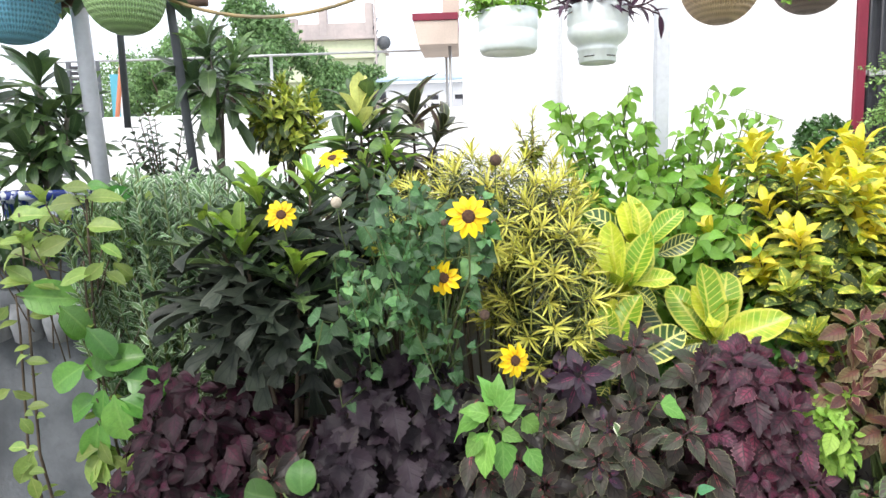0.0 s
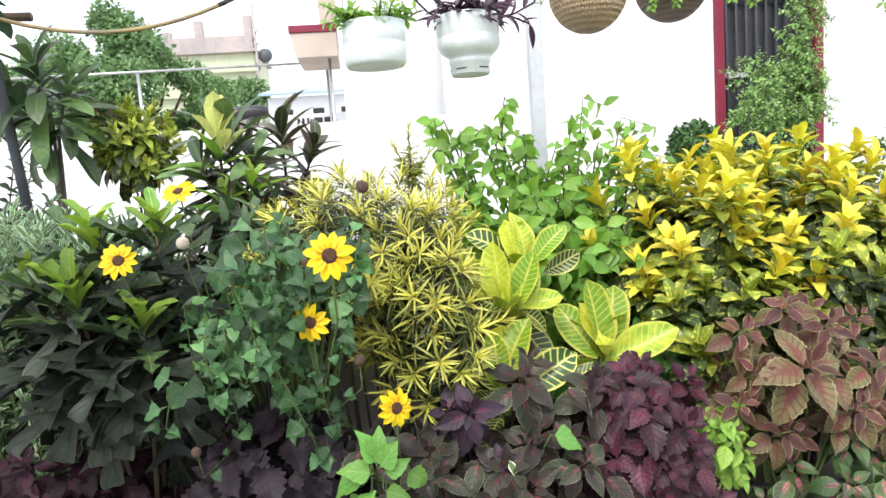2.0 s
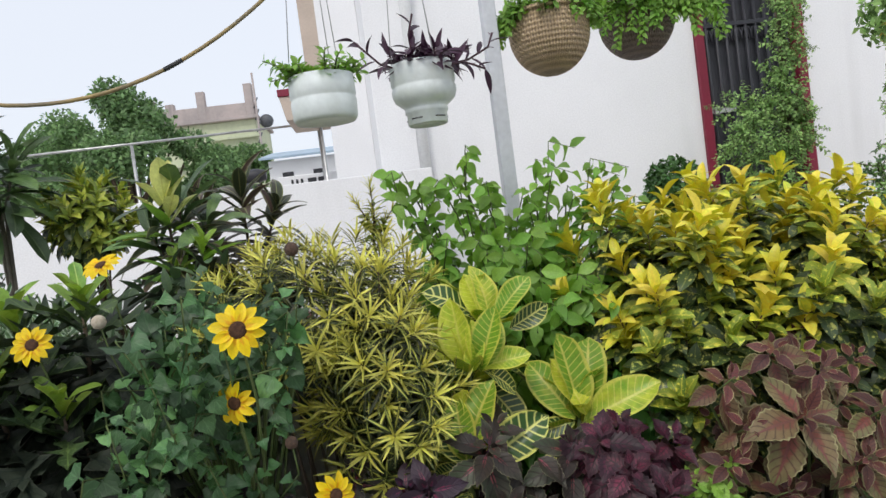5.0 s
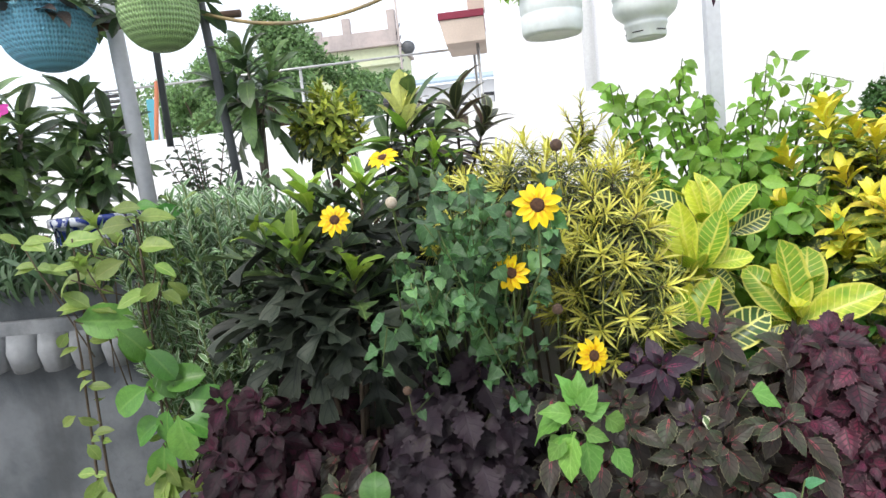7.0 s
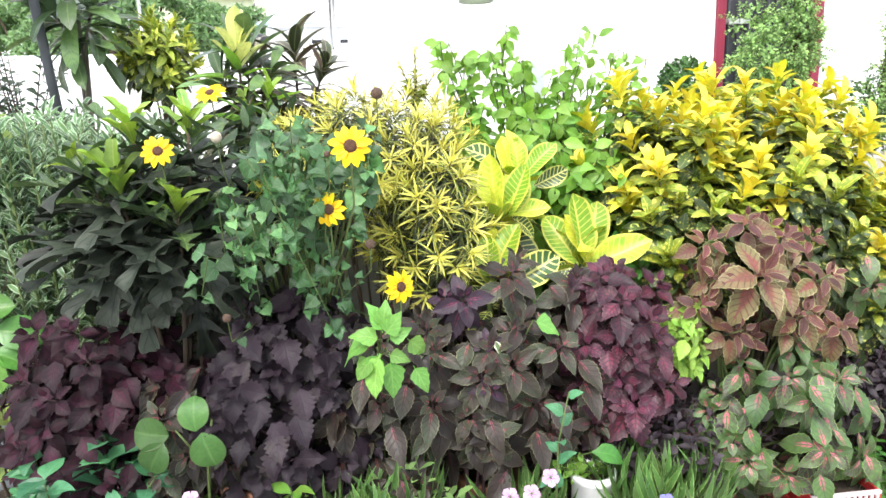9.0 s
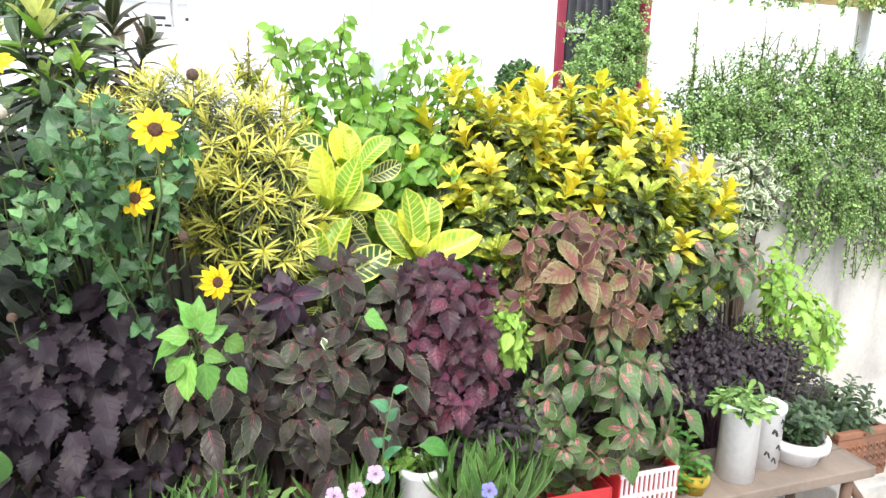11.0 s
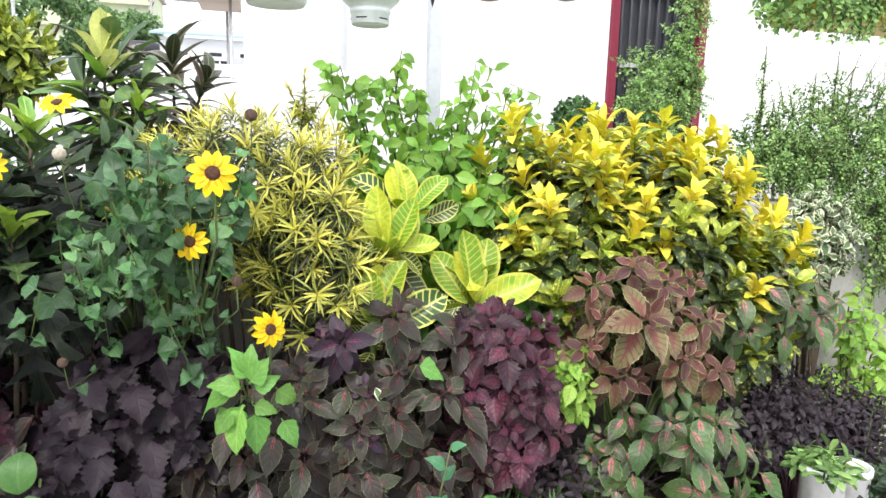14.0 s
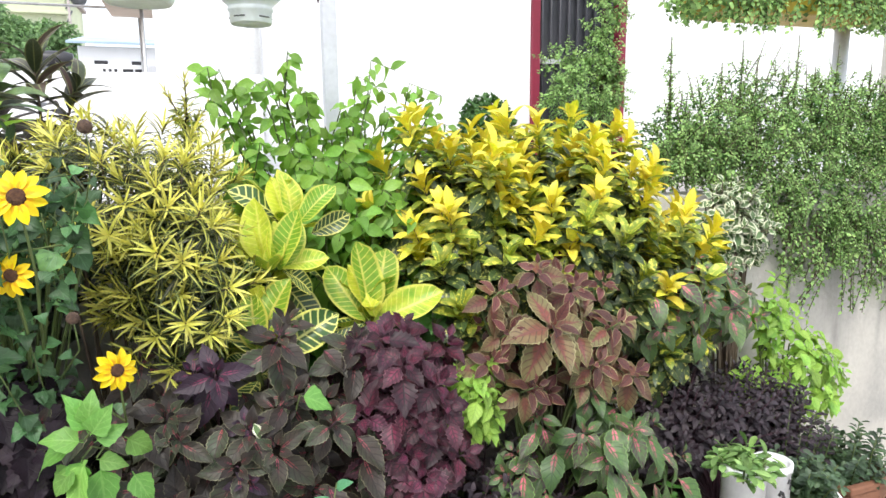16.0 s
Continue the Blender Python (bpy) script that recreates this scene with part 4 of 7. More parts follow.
def basket(at, r, h, mat, label, wire=1.0, beads=40):
    """A woven hanging bowl with wires to the beam."""
    root = thing("hanging_basket", at, label, "hanging basket", "hanging baskets")
    rows = 26
    prof = []
    for i in range(rows + 1):
        t = i / rows
        a = t * 1.95
        prof.append((max(0.0, r * math.sin(a) if a < math.pi / 2 else r * (1 - 0.16 * (a - math.pi / 2) ** 2)), h * (0.5 * (1 - math.cos(a)) * 1.46)))
    prof[0] = (r * 0.25, 0.004)
    prof.insert(0, (0.0, 0.0))
    top = prof[-1][1]
    part("bowl", lathe("bowl", prof + [(prof[-1][0] + 0.008, top), (prof[-1][0] + 0.008, top + 0.012), (prof[-1][0] - 0.008, top + 0.012), (prof[-1][0] - 0.01, top * 0.8)], mat, beads * 2, 0.022), None, root)
    part("soil", lathe("soil", [(prof[-1][0] - 0.01, top * 0.88), (0, top * 0.92)], M["earth"], 20), None, root)
    tops = top + 0.01
    for k in range(3):
        a = 2.1 * k + 0.5
        v, f = tube([(prof[-1][0] * math.cos(a), prof[-1][0] * math.sin(a), tops), (0, 0.0, wire)], 0.0015, 5)
        part("wire", mesh_of("wire", v, f, M["steel"]), None, root)
    return root


basket((-1.318, 2.1, 1.868), 0.134, 0.17, M["blue_weave"], "blue woven plastic hanging basket with trailing plant", 1.1)
basket((-0.902, 1.98, 1.86), 0.108, 0.15, M["green_weave"], "green woven plastic hanging basket", 1.1)
basket((0.892, 2.33, 1.897), 0.124, 0.185, M["gold_weave"], "golden brown woven plastic hanging basket with green plants", 1.05)
basket((1.256, 2.5, 1.953), 0.125, 0.18, M["brown_weave"], "dark brown plastic hanging basket with trailing greens", 1.0)


def jug(at, necked, label):
    root = thing("hanging_jug", at, label, "hanging planter", "hanging jugs")
    if necked:
        prof = [(0.0, 0.006), (0.045, 0.006), (0.05, 0.0), (0.054, 0.004), (0.054, 0.03), (0.058, 0.033), (0.058, 0.042), (0.056, 0.046), (0.066, 0.054), (0.08, 0.066), (0.086, 0.08), (0.087, 0.095), (0.084, 0.1), (0.084, 0.106), (0.087, 0.112), (0.086, 0.15), (0.082, 0.162), (0.076, 0.163), (0.074, 0.1)]
    else:
        prof = [(0.0, 0.008), (0.06, 0.004), (0.073, 0.0), (0.08, 0.01), (0.082, 0.05), (0.0795, 0.054), (0.0795, 0.06), (0.082, 0.064), (0.081, 0.112), (0.075, 0.112), (0.074, 0.07)]
    part("body", lathe("body", prof, M["jug"], 40), None, root)
    top = prof[-2][1]
    part("soil", lathe("soil", [(0.074, top * 0.86), (0, top * 0.9)], M["earth"], 20), None, root)
    for k in range(3):
        a = 2.1 * k + 0.9
        v, f = tube([(0.079 * math.cos(a), 0.079 * math.sin(a), top - 0.01), (0, 0.25, 1.2)], 0.0013, 5)
        part("wire", mesh_of("wire", v, f, M["steel"]), None, root)
    if necked:
        for k in range(5):
            a = k * 1.2566
            v, f = tube([(0.0545 * math.cos(a + j * 0.12), 0.0545 * math.sin(a + j * 0.12), 0.016) for j in range(6)], 0.0018, 5)
            part("ridge", mesh_of("ridge", v, f, M["tape"]), None, root)
    return root


jug((0.182, 1.95, 1.77), False, "cut milky plastic jug hanging with a small-leaved plant")
jug((0.445, 2.05, 1.749), True, "upturned milky plastic jug hanging with purple plants")


# ---- leaf sets ----
def col(mat, length=0.085, width=0.05, teeth=0.1, wave=0.03, rows=14, droop=0.35):
    return blades(5, "leaf", L[mat], length, width, shape(0.72, 1.2, 0.05), rows=rows, half=2, fold=0.3, droop=droop, teeth=teeth, wave=wave)


LF["maroon"], LF["black"], LF["brown"], LF["wine"] = col("maroon", 0.09, 0.058, 0.09, 0.05, 12), col("black", 0.1, 0.066, 0.14, 0.08, 14), col("brown", 0.1, 0.05, 0.06, 0.05, 18), col("wine", 0.088, 0.056, 0.14, 0.06, 14)
LF["copper"], LF["copper_old"], LF["pinkgreen"], LF["lime"] = col("copper", 0.088, 0.045, 0.06, 0.04, 16), col("copper_old", 0.1, 0.055, 0.06, 0.04, 16, 0.5), col("pinkgreen", 0.094, 0.052, 0.06, 0.05, 16, 0.6), col("lime", 0.07, 0.038, 0.06)
LF["purple"] = col("purple", 0.08, 0.042, 0.05)
LF["gold"] = blades(5, "leaf", L["gold"], 0.09, 0.033, shape(0.85, 0.7), rows=7, fold=0.6, droop=0.9, wave=0.03)
LF["gold_mid"] = blades(4, "leaf", L["gold_mid"], 0.092, 0.036, shape(0.85, 0.7), rows=7, fold=0.4, droop=0.9, wave=0.03)
LF["gold_old"] = blades(4, "leaf", L["gold_old"], 0.098, 0.04, shape(0.8, 0.7), rows=7, fold=0.3, droop=1.1, wave=0.03)
LF["mosaic"] = blades(6, "leaf", L["mosaic"], 0.16, 0.074, shape(0.75, 0.58), rows=10, half=2, fold=0.5, droop=0.5, wave=0.08)
LF["mosaic_old"] = blades(4, "leaf", L["mosaic_old"], 0.16, 0.082, shape(0.75, 0.6), rows=10, half=2, fold=0.4, droop=0.8, wave=0.06)
LF["strap"] = blades(4, "leaf", L["strap"], 0.075, 0.0056, STRAP, rows=5, fold=0.4, droop=0.9)
LF["strap_gold"] = blades(4, "leaf", L["strap_gold"], 0.062, 0.0056, STRAP, rows=5, fold=0.4, droop=0.7)
LF["strap_old"] = blades(4, "leaf", L["strap_old"], 0.08, 0.006, STRAP, rows=5, fold=0.3, droop=1.0)
LF["sunflower"] = blades(6, "leaf", L["sunflower"], 0.05, 0.038, shape(0.2, 1.05, 0.24), rows=9, half=1, fold=0.5, droop=0.9, teeth=0.07, wave=0.12)
LF["fresh"] = blades(4, "leaf", L["fresh"], 0.08, 0.05, shape(0.22, 0.95, 0.16), rows=10, half=1, fold=0.4, droop=0.6, teeth=0.06, wave=0.06)
LF["shrub"] = blades(5, "leaf", L["shrub"], 0.07, 0.036, shape(0.6, 1.1, 0.1), rows=7, fold=0.35, droop=0.9, wave=0.04)
LF["shrub_old"] = blades(5, "leaf", L["shrub_old"], 0.092, 0.048, shape(0.6, 1.1, 0.1), rows=8, fold=0.35, droop=1.0, wave=0.04)
LF["varie"] = blades(4, "leaf", L["varie"], 0.052, 0.013, LANCE, rows=4, fold=0.5, droop=0.9, wave=0.16)
LF["cream_edge"] = blades(3, "leaf", L["cream_edge"], 0.05, 0.032, OVATE, rows=6, fold=0.3, droop=0.9, wave=0.12)
LF["dark"] = blades(3, "leaf", L["dark"], 0.18, 0.055, LANCE, rows=8, fold=0.3, droop=0.7)
def oak(v):
    """Two pairs of side lobes with deep bays between them, and a long blunt end lobe."""
    w = 0.16 + 0.55 * math.exp(-((v - 0.3) / 0.06) ** 2) + 0.95 * math.exp(-((v - 0.52) / 0.06) ** 2) + 0.3 * math.exp(-((v - 0.88) / 0.14) ** 2)
    return max(0.05, w * min(1.0, (1.0 - v) * 14) * (1.0 if v > 0.14 else 0.6))


LF["char"] = blades(6, "leaf", L["char"], 0.2, 0.1, oak, rows=25, half=1, fold=0.25, droop=0.7, wave=0.1, rake=0.9)
LF["oak_green"] = blades(4, "leaf", L["oak_green"], 0.16, 0.075, oak, rows=25, half=1, fold=0.4, droop=0.6, wave=0.08, rake=0.9)
LF["sprout"] = blades(4, "leaf", L["sprout"], 0.1, 0.032, SPOON, rows=12, half=1, fold=0.6, droop=0.7, lobes=0.16)
LF["cream"] = blades(2, "leaf", L["cream"], 0.13, 0.05, SPOON, rows=8, half=2, fold=0.4, droop=0.3, wave=0.05)
LF["plum"] = blades(3, "leaf", L["plum"], 0.15, 0.046, LANCE, rows=8, fold=0.35, droop=0.7)
LF["violet"] = blades(3, "leaf", L["violet"], 0.035, 0.017, OVATE, rows=4, fold=0.3, droop=0.6)
LF["fig"] = [blade("leaf", L["fig"], 0.03, 0.019, OVATE, rows=2, half=1, fold=0.3, droop=0.6, seed=s) for s in range(4)]
LF["box"] = [blade("leaf", L["box"], 0.017, 0.011, ROUND, rows=2, half=1, fold=0.25, droop=0.5, seed=s) for s in range(3)]
LF["vine"] = blades(3, "leaf", L["vine"], 0.1, 0.062, ROUND, rows=9, half=2, fold=0.25, droop=0.6)
LF["vine_young"] = blades(3, "leaf", L["vine_young"], 0.07, 0.036, OVATE, rows=8, half=1, fold=0.3, droop=0.7, wave=0.04)
LF["round"] = blades(4, "leaf", L["round"], 0.088, 0.072, shape(0.55, 0.55, 0.04), rows=14, half=3, fold=0.3, droop=0.8, wave=0.02)
LF["grass"] = blades(4, "leaf", L["grass"], 0.115, 0.0135, LANCE, rows=6, fold=0.5, droop=0.6)
LF["grass_dark"] = blades(4, "leaf", L["grass_dark"], 0.19, 0.011, STRAP, rows=7, fold=0.4, droop=2.3)
LF["trad"] = blades(3, "leaf", L["tradescantia"], 0.075, 0.017, LANCE, rows=6, fold=0.6, droop=0.5)
LF["small"] = blades(3, "leaf", L["shrub"], 0.03, 0.017, OVATE, rows=4, fold=0.3, droop=0.6)
LF["small_dark"] = blades(3, "leaf", L["dark"], 0.035, 0.018, SPOON, rows=4, fold=0.3, droop=0.6)
LF["herb"] = blades(3, "leaf", L["vine"], 0.036, 0.018, OVATE, rows=4, fold=0.3, droop=0.7)
LF["obov"] = blades(3, "leaf", L["dark"], 0.14, 0.05, SPOON, rows=8, fold=0.3, droop=0.6)
LF["wcro"] = blades(3, "leaf", L["gold_old"], 0.085, 0.032, SPOON, rows=6, fold=0.35, droop=0.5)
LF["wcro_y"] = blades(4, "leaf", L["lime_gold"], 0.066, 0.022, LANCE, rows=6, fold=0.4, droop=0.3)
LF["deep"] = blades(4, "leaf", L["deep"], 0.2, 0.05, SPOON, rows=8, half=2, fold=0.3, droop=0.8, wave=0.04)
LF["slim"] = blades(4, "leaf", L["deep"], 0.14, 0.032, SPOON, rows=7, fold=0.3, droop=0.9)
LF["olive"] = blades(4, "leaf", L["olive"], 0.2, 0.05, LANCE, rows=8, half=2, fold=0.4, droop=0.9, wave=0.05)
LF["bluish"] = blades(4, "leaf", L["bluish"], 0.085, 0.05, shape(0.5, 1.0, 0.1), rows=9, half=2, fold=0.3, droop=0.8, wave=0.05)
LF["jade"] = blades(3, "leaf", L["fig"], 0.055, 0.017, SPOON, rows=6, fold=0.3, droop=0.6)
LF["lush"] = blades(3, "leaf", L["shrub"], 0.16, 0.045, LANCE, rows=8, fold=0.3, droop=0.6)

# ---- front row on the bench: painted nettles in pots ----
def potted(x, y, r=0.1, h=0.17, mat="terracotta", z=None):
    return pot("flower_pot", (x, y, BZ if z is None else z), r * 0.72, r, h, M[mat], "plain terracotta flower pot holding a leafy plant" if mat == "terracotta" else "plain plastic flower pot holding a leafy plant", group="pots under the plants")


SOIL = BZ + 0.13
for x in (-0.56, 0.14, 0.36, 0.66, 1.03):
    potted(x, 1.512, 0.07, 0.15)
potted(-0.17, 1.5, 0.115, 0.22)
PINK = "dark bronze-green coleus with pink leaf hearts"


def coleus(label, root_at, c, r, heads, leaf, size, seed, stem="stem_purple", low=-0.7, rear=0.15, keep=240, skirt=2.0, face=0.6, sag=0.5, tip=None, jitter=0.14, own=(), every=2):
    """Facing rosettes of crossed leaf pairs over a mound, with older leaves that hang between them like shingles."""
    rng = random.Random(seed)
    root = thing("coleus", root_at, label, "coleus")
    base, picks, lines = Vector(root_at), [], []
    spots = [(p, d, rng.uniform(0.8, 1.1)) for p, d in dome(c, r, heads, rng, low, rear, jitter)] + [(Vector(q[:3]), Vector((rng.gauss(0, 0.2), -1, 0.3)), q[3]) for q in own]
    for p, d, s in spots:
        axis = (d * (1 - face) + Vector((rng.gauss(0, 0.18), -0.72, 0.62 + rng.gauss(0, 0.15))) * face).normalized()
        e1 = axis.orthogonal().normalized()
        e2 = axis.cross(e1)
        turn = rng.uniform(0, 1.57)
        for ring, (g0, q, back, kinds) in enumerate(((102, 1.0, 0.05, leaf), (78, 0.76, 0.022, leaf if s > 1.3 else tip or leaf), (40, 0.42, 0.0, tip or leaf))):
            for i in range(4):
                a = turn + i * math.pi / 2 + ring * math.pi / 4 + rng.gauss(0, 0.16)
                g = radians(g0 + rng.uniform(-9, 9))
                rad = e1 * math.cos(a) + e2 * math.sin(a)
                way = axis * math.cos(g) + rad * math.sin(g) - UP * (sag * q)
                nrm = axis * math.sin(g) - rad * math.cos(g) + Vector((0, -0.2, 0.25))
                picks.append((aim(p - axis * back + rad * 0.008, way, nrm, size * s * q * rng.uniform(0.86, 1.12), rng.uniform(-0.2, 0.2)), rng.choice(kinds)))
        foot = base + Vector((rng.uniform(-1, 1), rng.uniform(-1, 1), 0)) * 0.025
        k = p - axis * 0.09
        lines.append(([foot, foot.lerp(k, 0.5) + Vector((0, 0, 0.05)), k, p], [0.005, 0.0035, 0.0028, 0.0014]))
    for p, d in dome(c, [v * 0.92 for v in r], int(heads * skirt), rng, low, rear, jitter):
        way = d * 0.5 + Vector((rng.gauss(0, 0.35), -0.25, -0.8))
        picks.append((aim(p, way, d + Vector((rng.gauss(0, 0.25), -0.5, 0.5)), size * rng.uniform(0.75, 1.1), rng.uniform(-0.3, 0.3)), rng.choice(leaf)))
    tubes("stems", lines[::every], M[stem], root)
    foliage(root, picks, keep)
    return root


coleus("maroon coleus with dense toothed leaves in a pot", (-0.56, 1.512, SOIL), (-0.55, 1.6, 0.74), (0.25, 0.22, 0.26), 52, LF["maroon"], 0.84, 11, keep=200, skirt=1.5, sag=0.15, face=0.65)
coleus("purple-black coleus with ruffled toothed leaves", (-0.12, 1.512, SOIL), (-0.11, 1.5, 0.79), (0.2, 0.18, 0.24), 30, LF["black"], 0.86, 12, keep=230, skirt=2.0, sag=0.35, face=0.6)
coleus(PINK, (0.14, 1.512, SOIL), (0.13, 1.5, 0.77), (0.19, 0.2, 0.26), 26, LF["brown"], 0.92, 13, keep=220, skirt=1.0, sag=0.2, face=0.7)
coleus(PINK, (0.36, 1.512, SOIL), (0.4, 1.5, 0.82), (0.24, 0.2, 0.26), 36, LF["brown"], 0.92, 14, keep=240, skirt=0.8, sag=0.18, face=0.7)
coleus("wine-red coleus with deeply toothed leaves", (0.66, 1.512, SOIL), (0.67, 1.52, 0.85), (0.16, 0.18, 0.23), 30, LF["wine"], 0.9, 15, keep=230, skirt=0.8, sag=0.2, face=0.65)
coleus("copper coleus with cream-edged leaves", (1.03, 1.512, SOIL), (1.08, 1.6, 0.95), (0.23, 0.15, 0.2), 13, LF["copper_old"], 0.8, 16, "stem_green", keep=250, skirt=1.6, sag=0.2, tip=LF["copper"], face=0.85,
       own=((0.997, 1.39, 1.05, 1.75), (0.888, 1.43, 1.13, 0.95), (1.065, 1.42, 1.125, 1.0), (1.19, 1.42, 1.03, 1.0), (0.982, 1.45, 1.17, 0.9), (1.13, 1.41, 0.94, 1.0), (0.862, 1.42, 0.975, 0.95), (0.958, 1.4, 0.91, 1.0), (1.24, 1.43, 0.9, 1.0), (0.9, 1.41, 1.04, 0.85)))
coleus("green coleus with bright pink leaf hearts", (1.03, 1.512, SOIL), (1.1, 1.46, 0.63), (0.25, 0.19, 0.22), 27, LF["pinkgreen"], 1.0, 17, "stem_green", low=-0.95, keep=260, skirt=1.5, face=0.42, sag=0.75)
coleus("leggy green coleus with pink leaf hearts", (1.55, 1.68, 0.36), (1.54, 1.64, 0.97), (0.23, 0.15, 0.14), 20, LF["pinkgreen"], 0.95, 18, low=-0.4, keep=200, skirt=0.8, face=0.5, sag=0.6)
coleus(PINK, (-0.34, 1.46, BZ), (-0.33, 1.48, 0.7), (0.12, 0.12, 0.18), 12, LF["brown"], 0.85, 24, keep=120, skirt=1.5)
coleus("lime green coleus beside the wall", (2.1, 1.8, 0.36), (2.17, 1.84, 0.62), (0.2, 0.15, 0.19), 34, LF["lime"], 0.85, 19, "stem_green", keep=90, skirt=1.5, low=-0.5)
coleus("upright lime green coleus shoots beside the wall", (2.06, 1.82, 0.36), (2.05, 1.8, 0.88), (0.07, 0.06, 0.11), 10, LF["lime"], 0.85, 25, "stem_green", keep=60, skirt=1.0)
coleus("small lime green coleus between darker ones", (0.82, 1.52, BZ), (0.825, 1.46, 0.86), (0.06, 0.06, 0.11), 15, LF["lime"], 0.78, 26, "stem_green", keep=80, skirt=1.0)
coleus("small dark purple coleus shoots with magenta hearts", (0.3, 1.42, BZ), (0.29, 1.42, 1.0), (0.05, 0.06, 0.05), 0, LF["purple"], 0.85, 27, keep=40, own=((0.29, 1.38, 1.035, 1.2), (0.25, 1.42, 1.03, 0.9)), every=1)
coleus("small slate purple coleus shoots among darker leaves", (0.33, 1.42, BZ), (0.33, 1.4, 0.9), (0.05, 0.06, 0.05), 0, LF["purple"], 0.62, 28, keep=40, own=((0.335, 1.36, 0.94, 0.9), (0.33, 1.32, 0.845, 1.0)), every=1)
bush("alternanthera", "low dark violet small-leaved bedding plant", "bedding plant", (1.65, 1.6, 0.36), (1.66, 1.66, 0.58), (0.36, 0.15, 0.2), 260, [LF["violet"]], 10, 0.09, 1.15, 20, "stem_purple", keep=60, thick=0.003)
bush("alternanthera", "low dark violet small-leaved bedding plant", "bedding plant", (0.85, 1.5, 0.44), (0.82, 1.5, 0.6), (0.26, 0.2, 0.16), 120, [LF["violet"]], 10, 0.09, 1.15, 21, "stem_purple", keep=60, thick=0.003)
bush("alternanthera", "low dark leafy plant at the bench's back", "bedding plant", (0.2, 1.55, 0.44), (0.1, 1.55, 0.55), (0.7, 0.1, 0.16), 160, [LF["violet"]], 10, 0.09, 1.15, 22, "stem_purple", keep=20, thick=0.003)

# ---- middle row in the bed ----
GOLD = [LF["gold_old"], LF["gold_old"], LF["gold_old"], LF["gold_mid"], LF["gold_mid"], LF["gold"], LF["gold"]]
GOLDEN = "golden croton with yellow young and spotted green old leaves"
for n, (x, cz, rx, rz, count) in enumerate(((0.93, 1.12, 0.23, 0.35, 88), (1.24, 1.16, 0.27, 0.35, 100), (1.52, 1.01, 0.22, 0.31, 74))):
    bush("golden_croton", GOLDEN, "croton", (x, 1.8, 0.36), (x + 0.01, 1.86, cz), (rx, 0.27, rz), count, GOLD, 30, 0.15, 0.9, 31 + n, "stem_brown", (112, 14), False, (1.05, 0.82), 1.5, keep=190, group="golden crotons", low=-0.7, jitter=0.2, old=(cz + 0.08, 4))
THIN = [LF["strap_old"], LF["strap_old"], LF["strap_old"], LF["strap"], LF["strap"], LF["strap_gold"], LF["strap_gold"]]
bush("narrow_croton", "narrow-leaved croton with thin yellow-striped leaves", "croton", (0.1, 1.74, 0.36), (0.11, 1.78, 1.28), (0.25, 0.22, 0.19), 84, THIN, 40, 0.07, 0.95, 34, "stem_brown", (105, 20), False, (1.05, 0.9), 0.2, every=6, keep=160, jitter=0.25)
bush("narrow_croton", "narrow-leaved croton with thin yellow-striped leaves", "croton", (0.24, 1.68, 0.36), (0.24, 1.6, 1.18), (0.15, 0.14, 0.21), 64, THIN, 40, 0.07, 0.95, 35, "stem_brown", (105, 12), False, (1.05, 0.9), 0.35, keep=160, low=-0.7, jitter=0.25)
bush("green_undergrowth", "small mid-green leafy plant under the crotons", "plant", (0.85, 1.7, 0.36), (0.85, 1.72, 0.95), (0.16, 0.12, 0.2), 30, [LF["shrub_old"]], 7, 0.08, 0.7, 40, "stem_green", keep=120, low=-0.6)


def rosette(name, label, root_at, heads, kinds, n, length, size, seed, stem, spread=(90, 15), taper=(1.0, 0.8), thick=0.008, sag=0.1):
    """A plant of a few leafy heads."""
    rng = random.Random(seed)
    root = thing(name, root_at, label, "croton")
    picks, lines = [], []
    for p, axis, s in heads:
        p, axis = Vector(p), Vector(axis).normalized()
        shoot(picks, p, axis, kinds, n, length, size * s, rng, spread, False, taper, sag)
        lines.append(([Vector(root_at), Vector(root_at).lerp(p - axis * length, 0.6), p - axis * length, p], [thick, thick * 0.8, thick * 0.7, thick * 0.4]))
    tubes("stems", lines, M[stem], root)
    foliage(root, picks, 112)
    return root


def spray(picks, rows, y, kinds, unit, rng, face=(0.0, -0.8, 0.6), wild=0.4, tilt=0.3):
    """Single leaves given as foot x, foot z, heading in degrees and length."""
    for i, (x, z, turn, size) in enumerate(rows):
        a = radians(turn)
        d = Vector((math.cos(a), rng.uniform(-0.35, 0.1), math.sin(a)))
        n = Vector(face) + Vector((rng.gauss(0, wild), 0, rng.gauss(0, wild)))
        picks.append((aim(Vector((x, y + rng.uniform(-0.015, 0.015), z)), d, n, size / unit * rng.uniform(0.95, 1.06), rng.uniform(-tilt, tilt)), rng.choice(kinds[i % len(kinds)])))


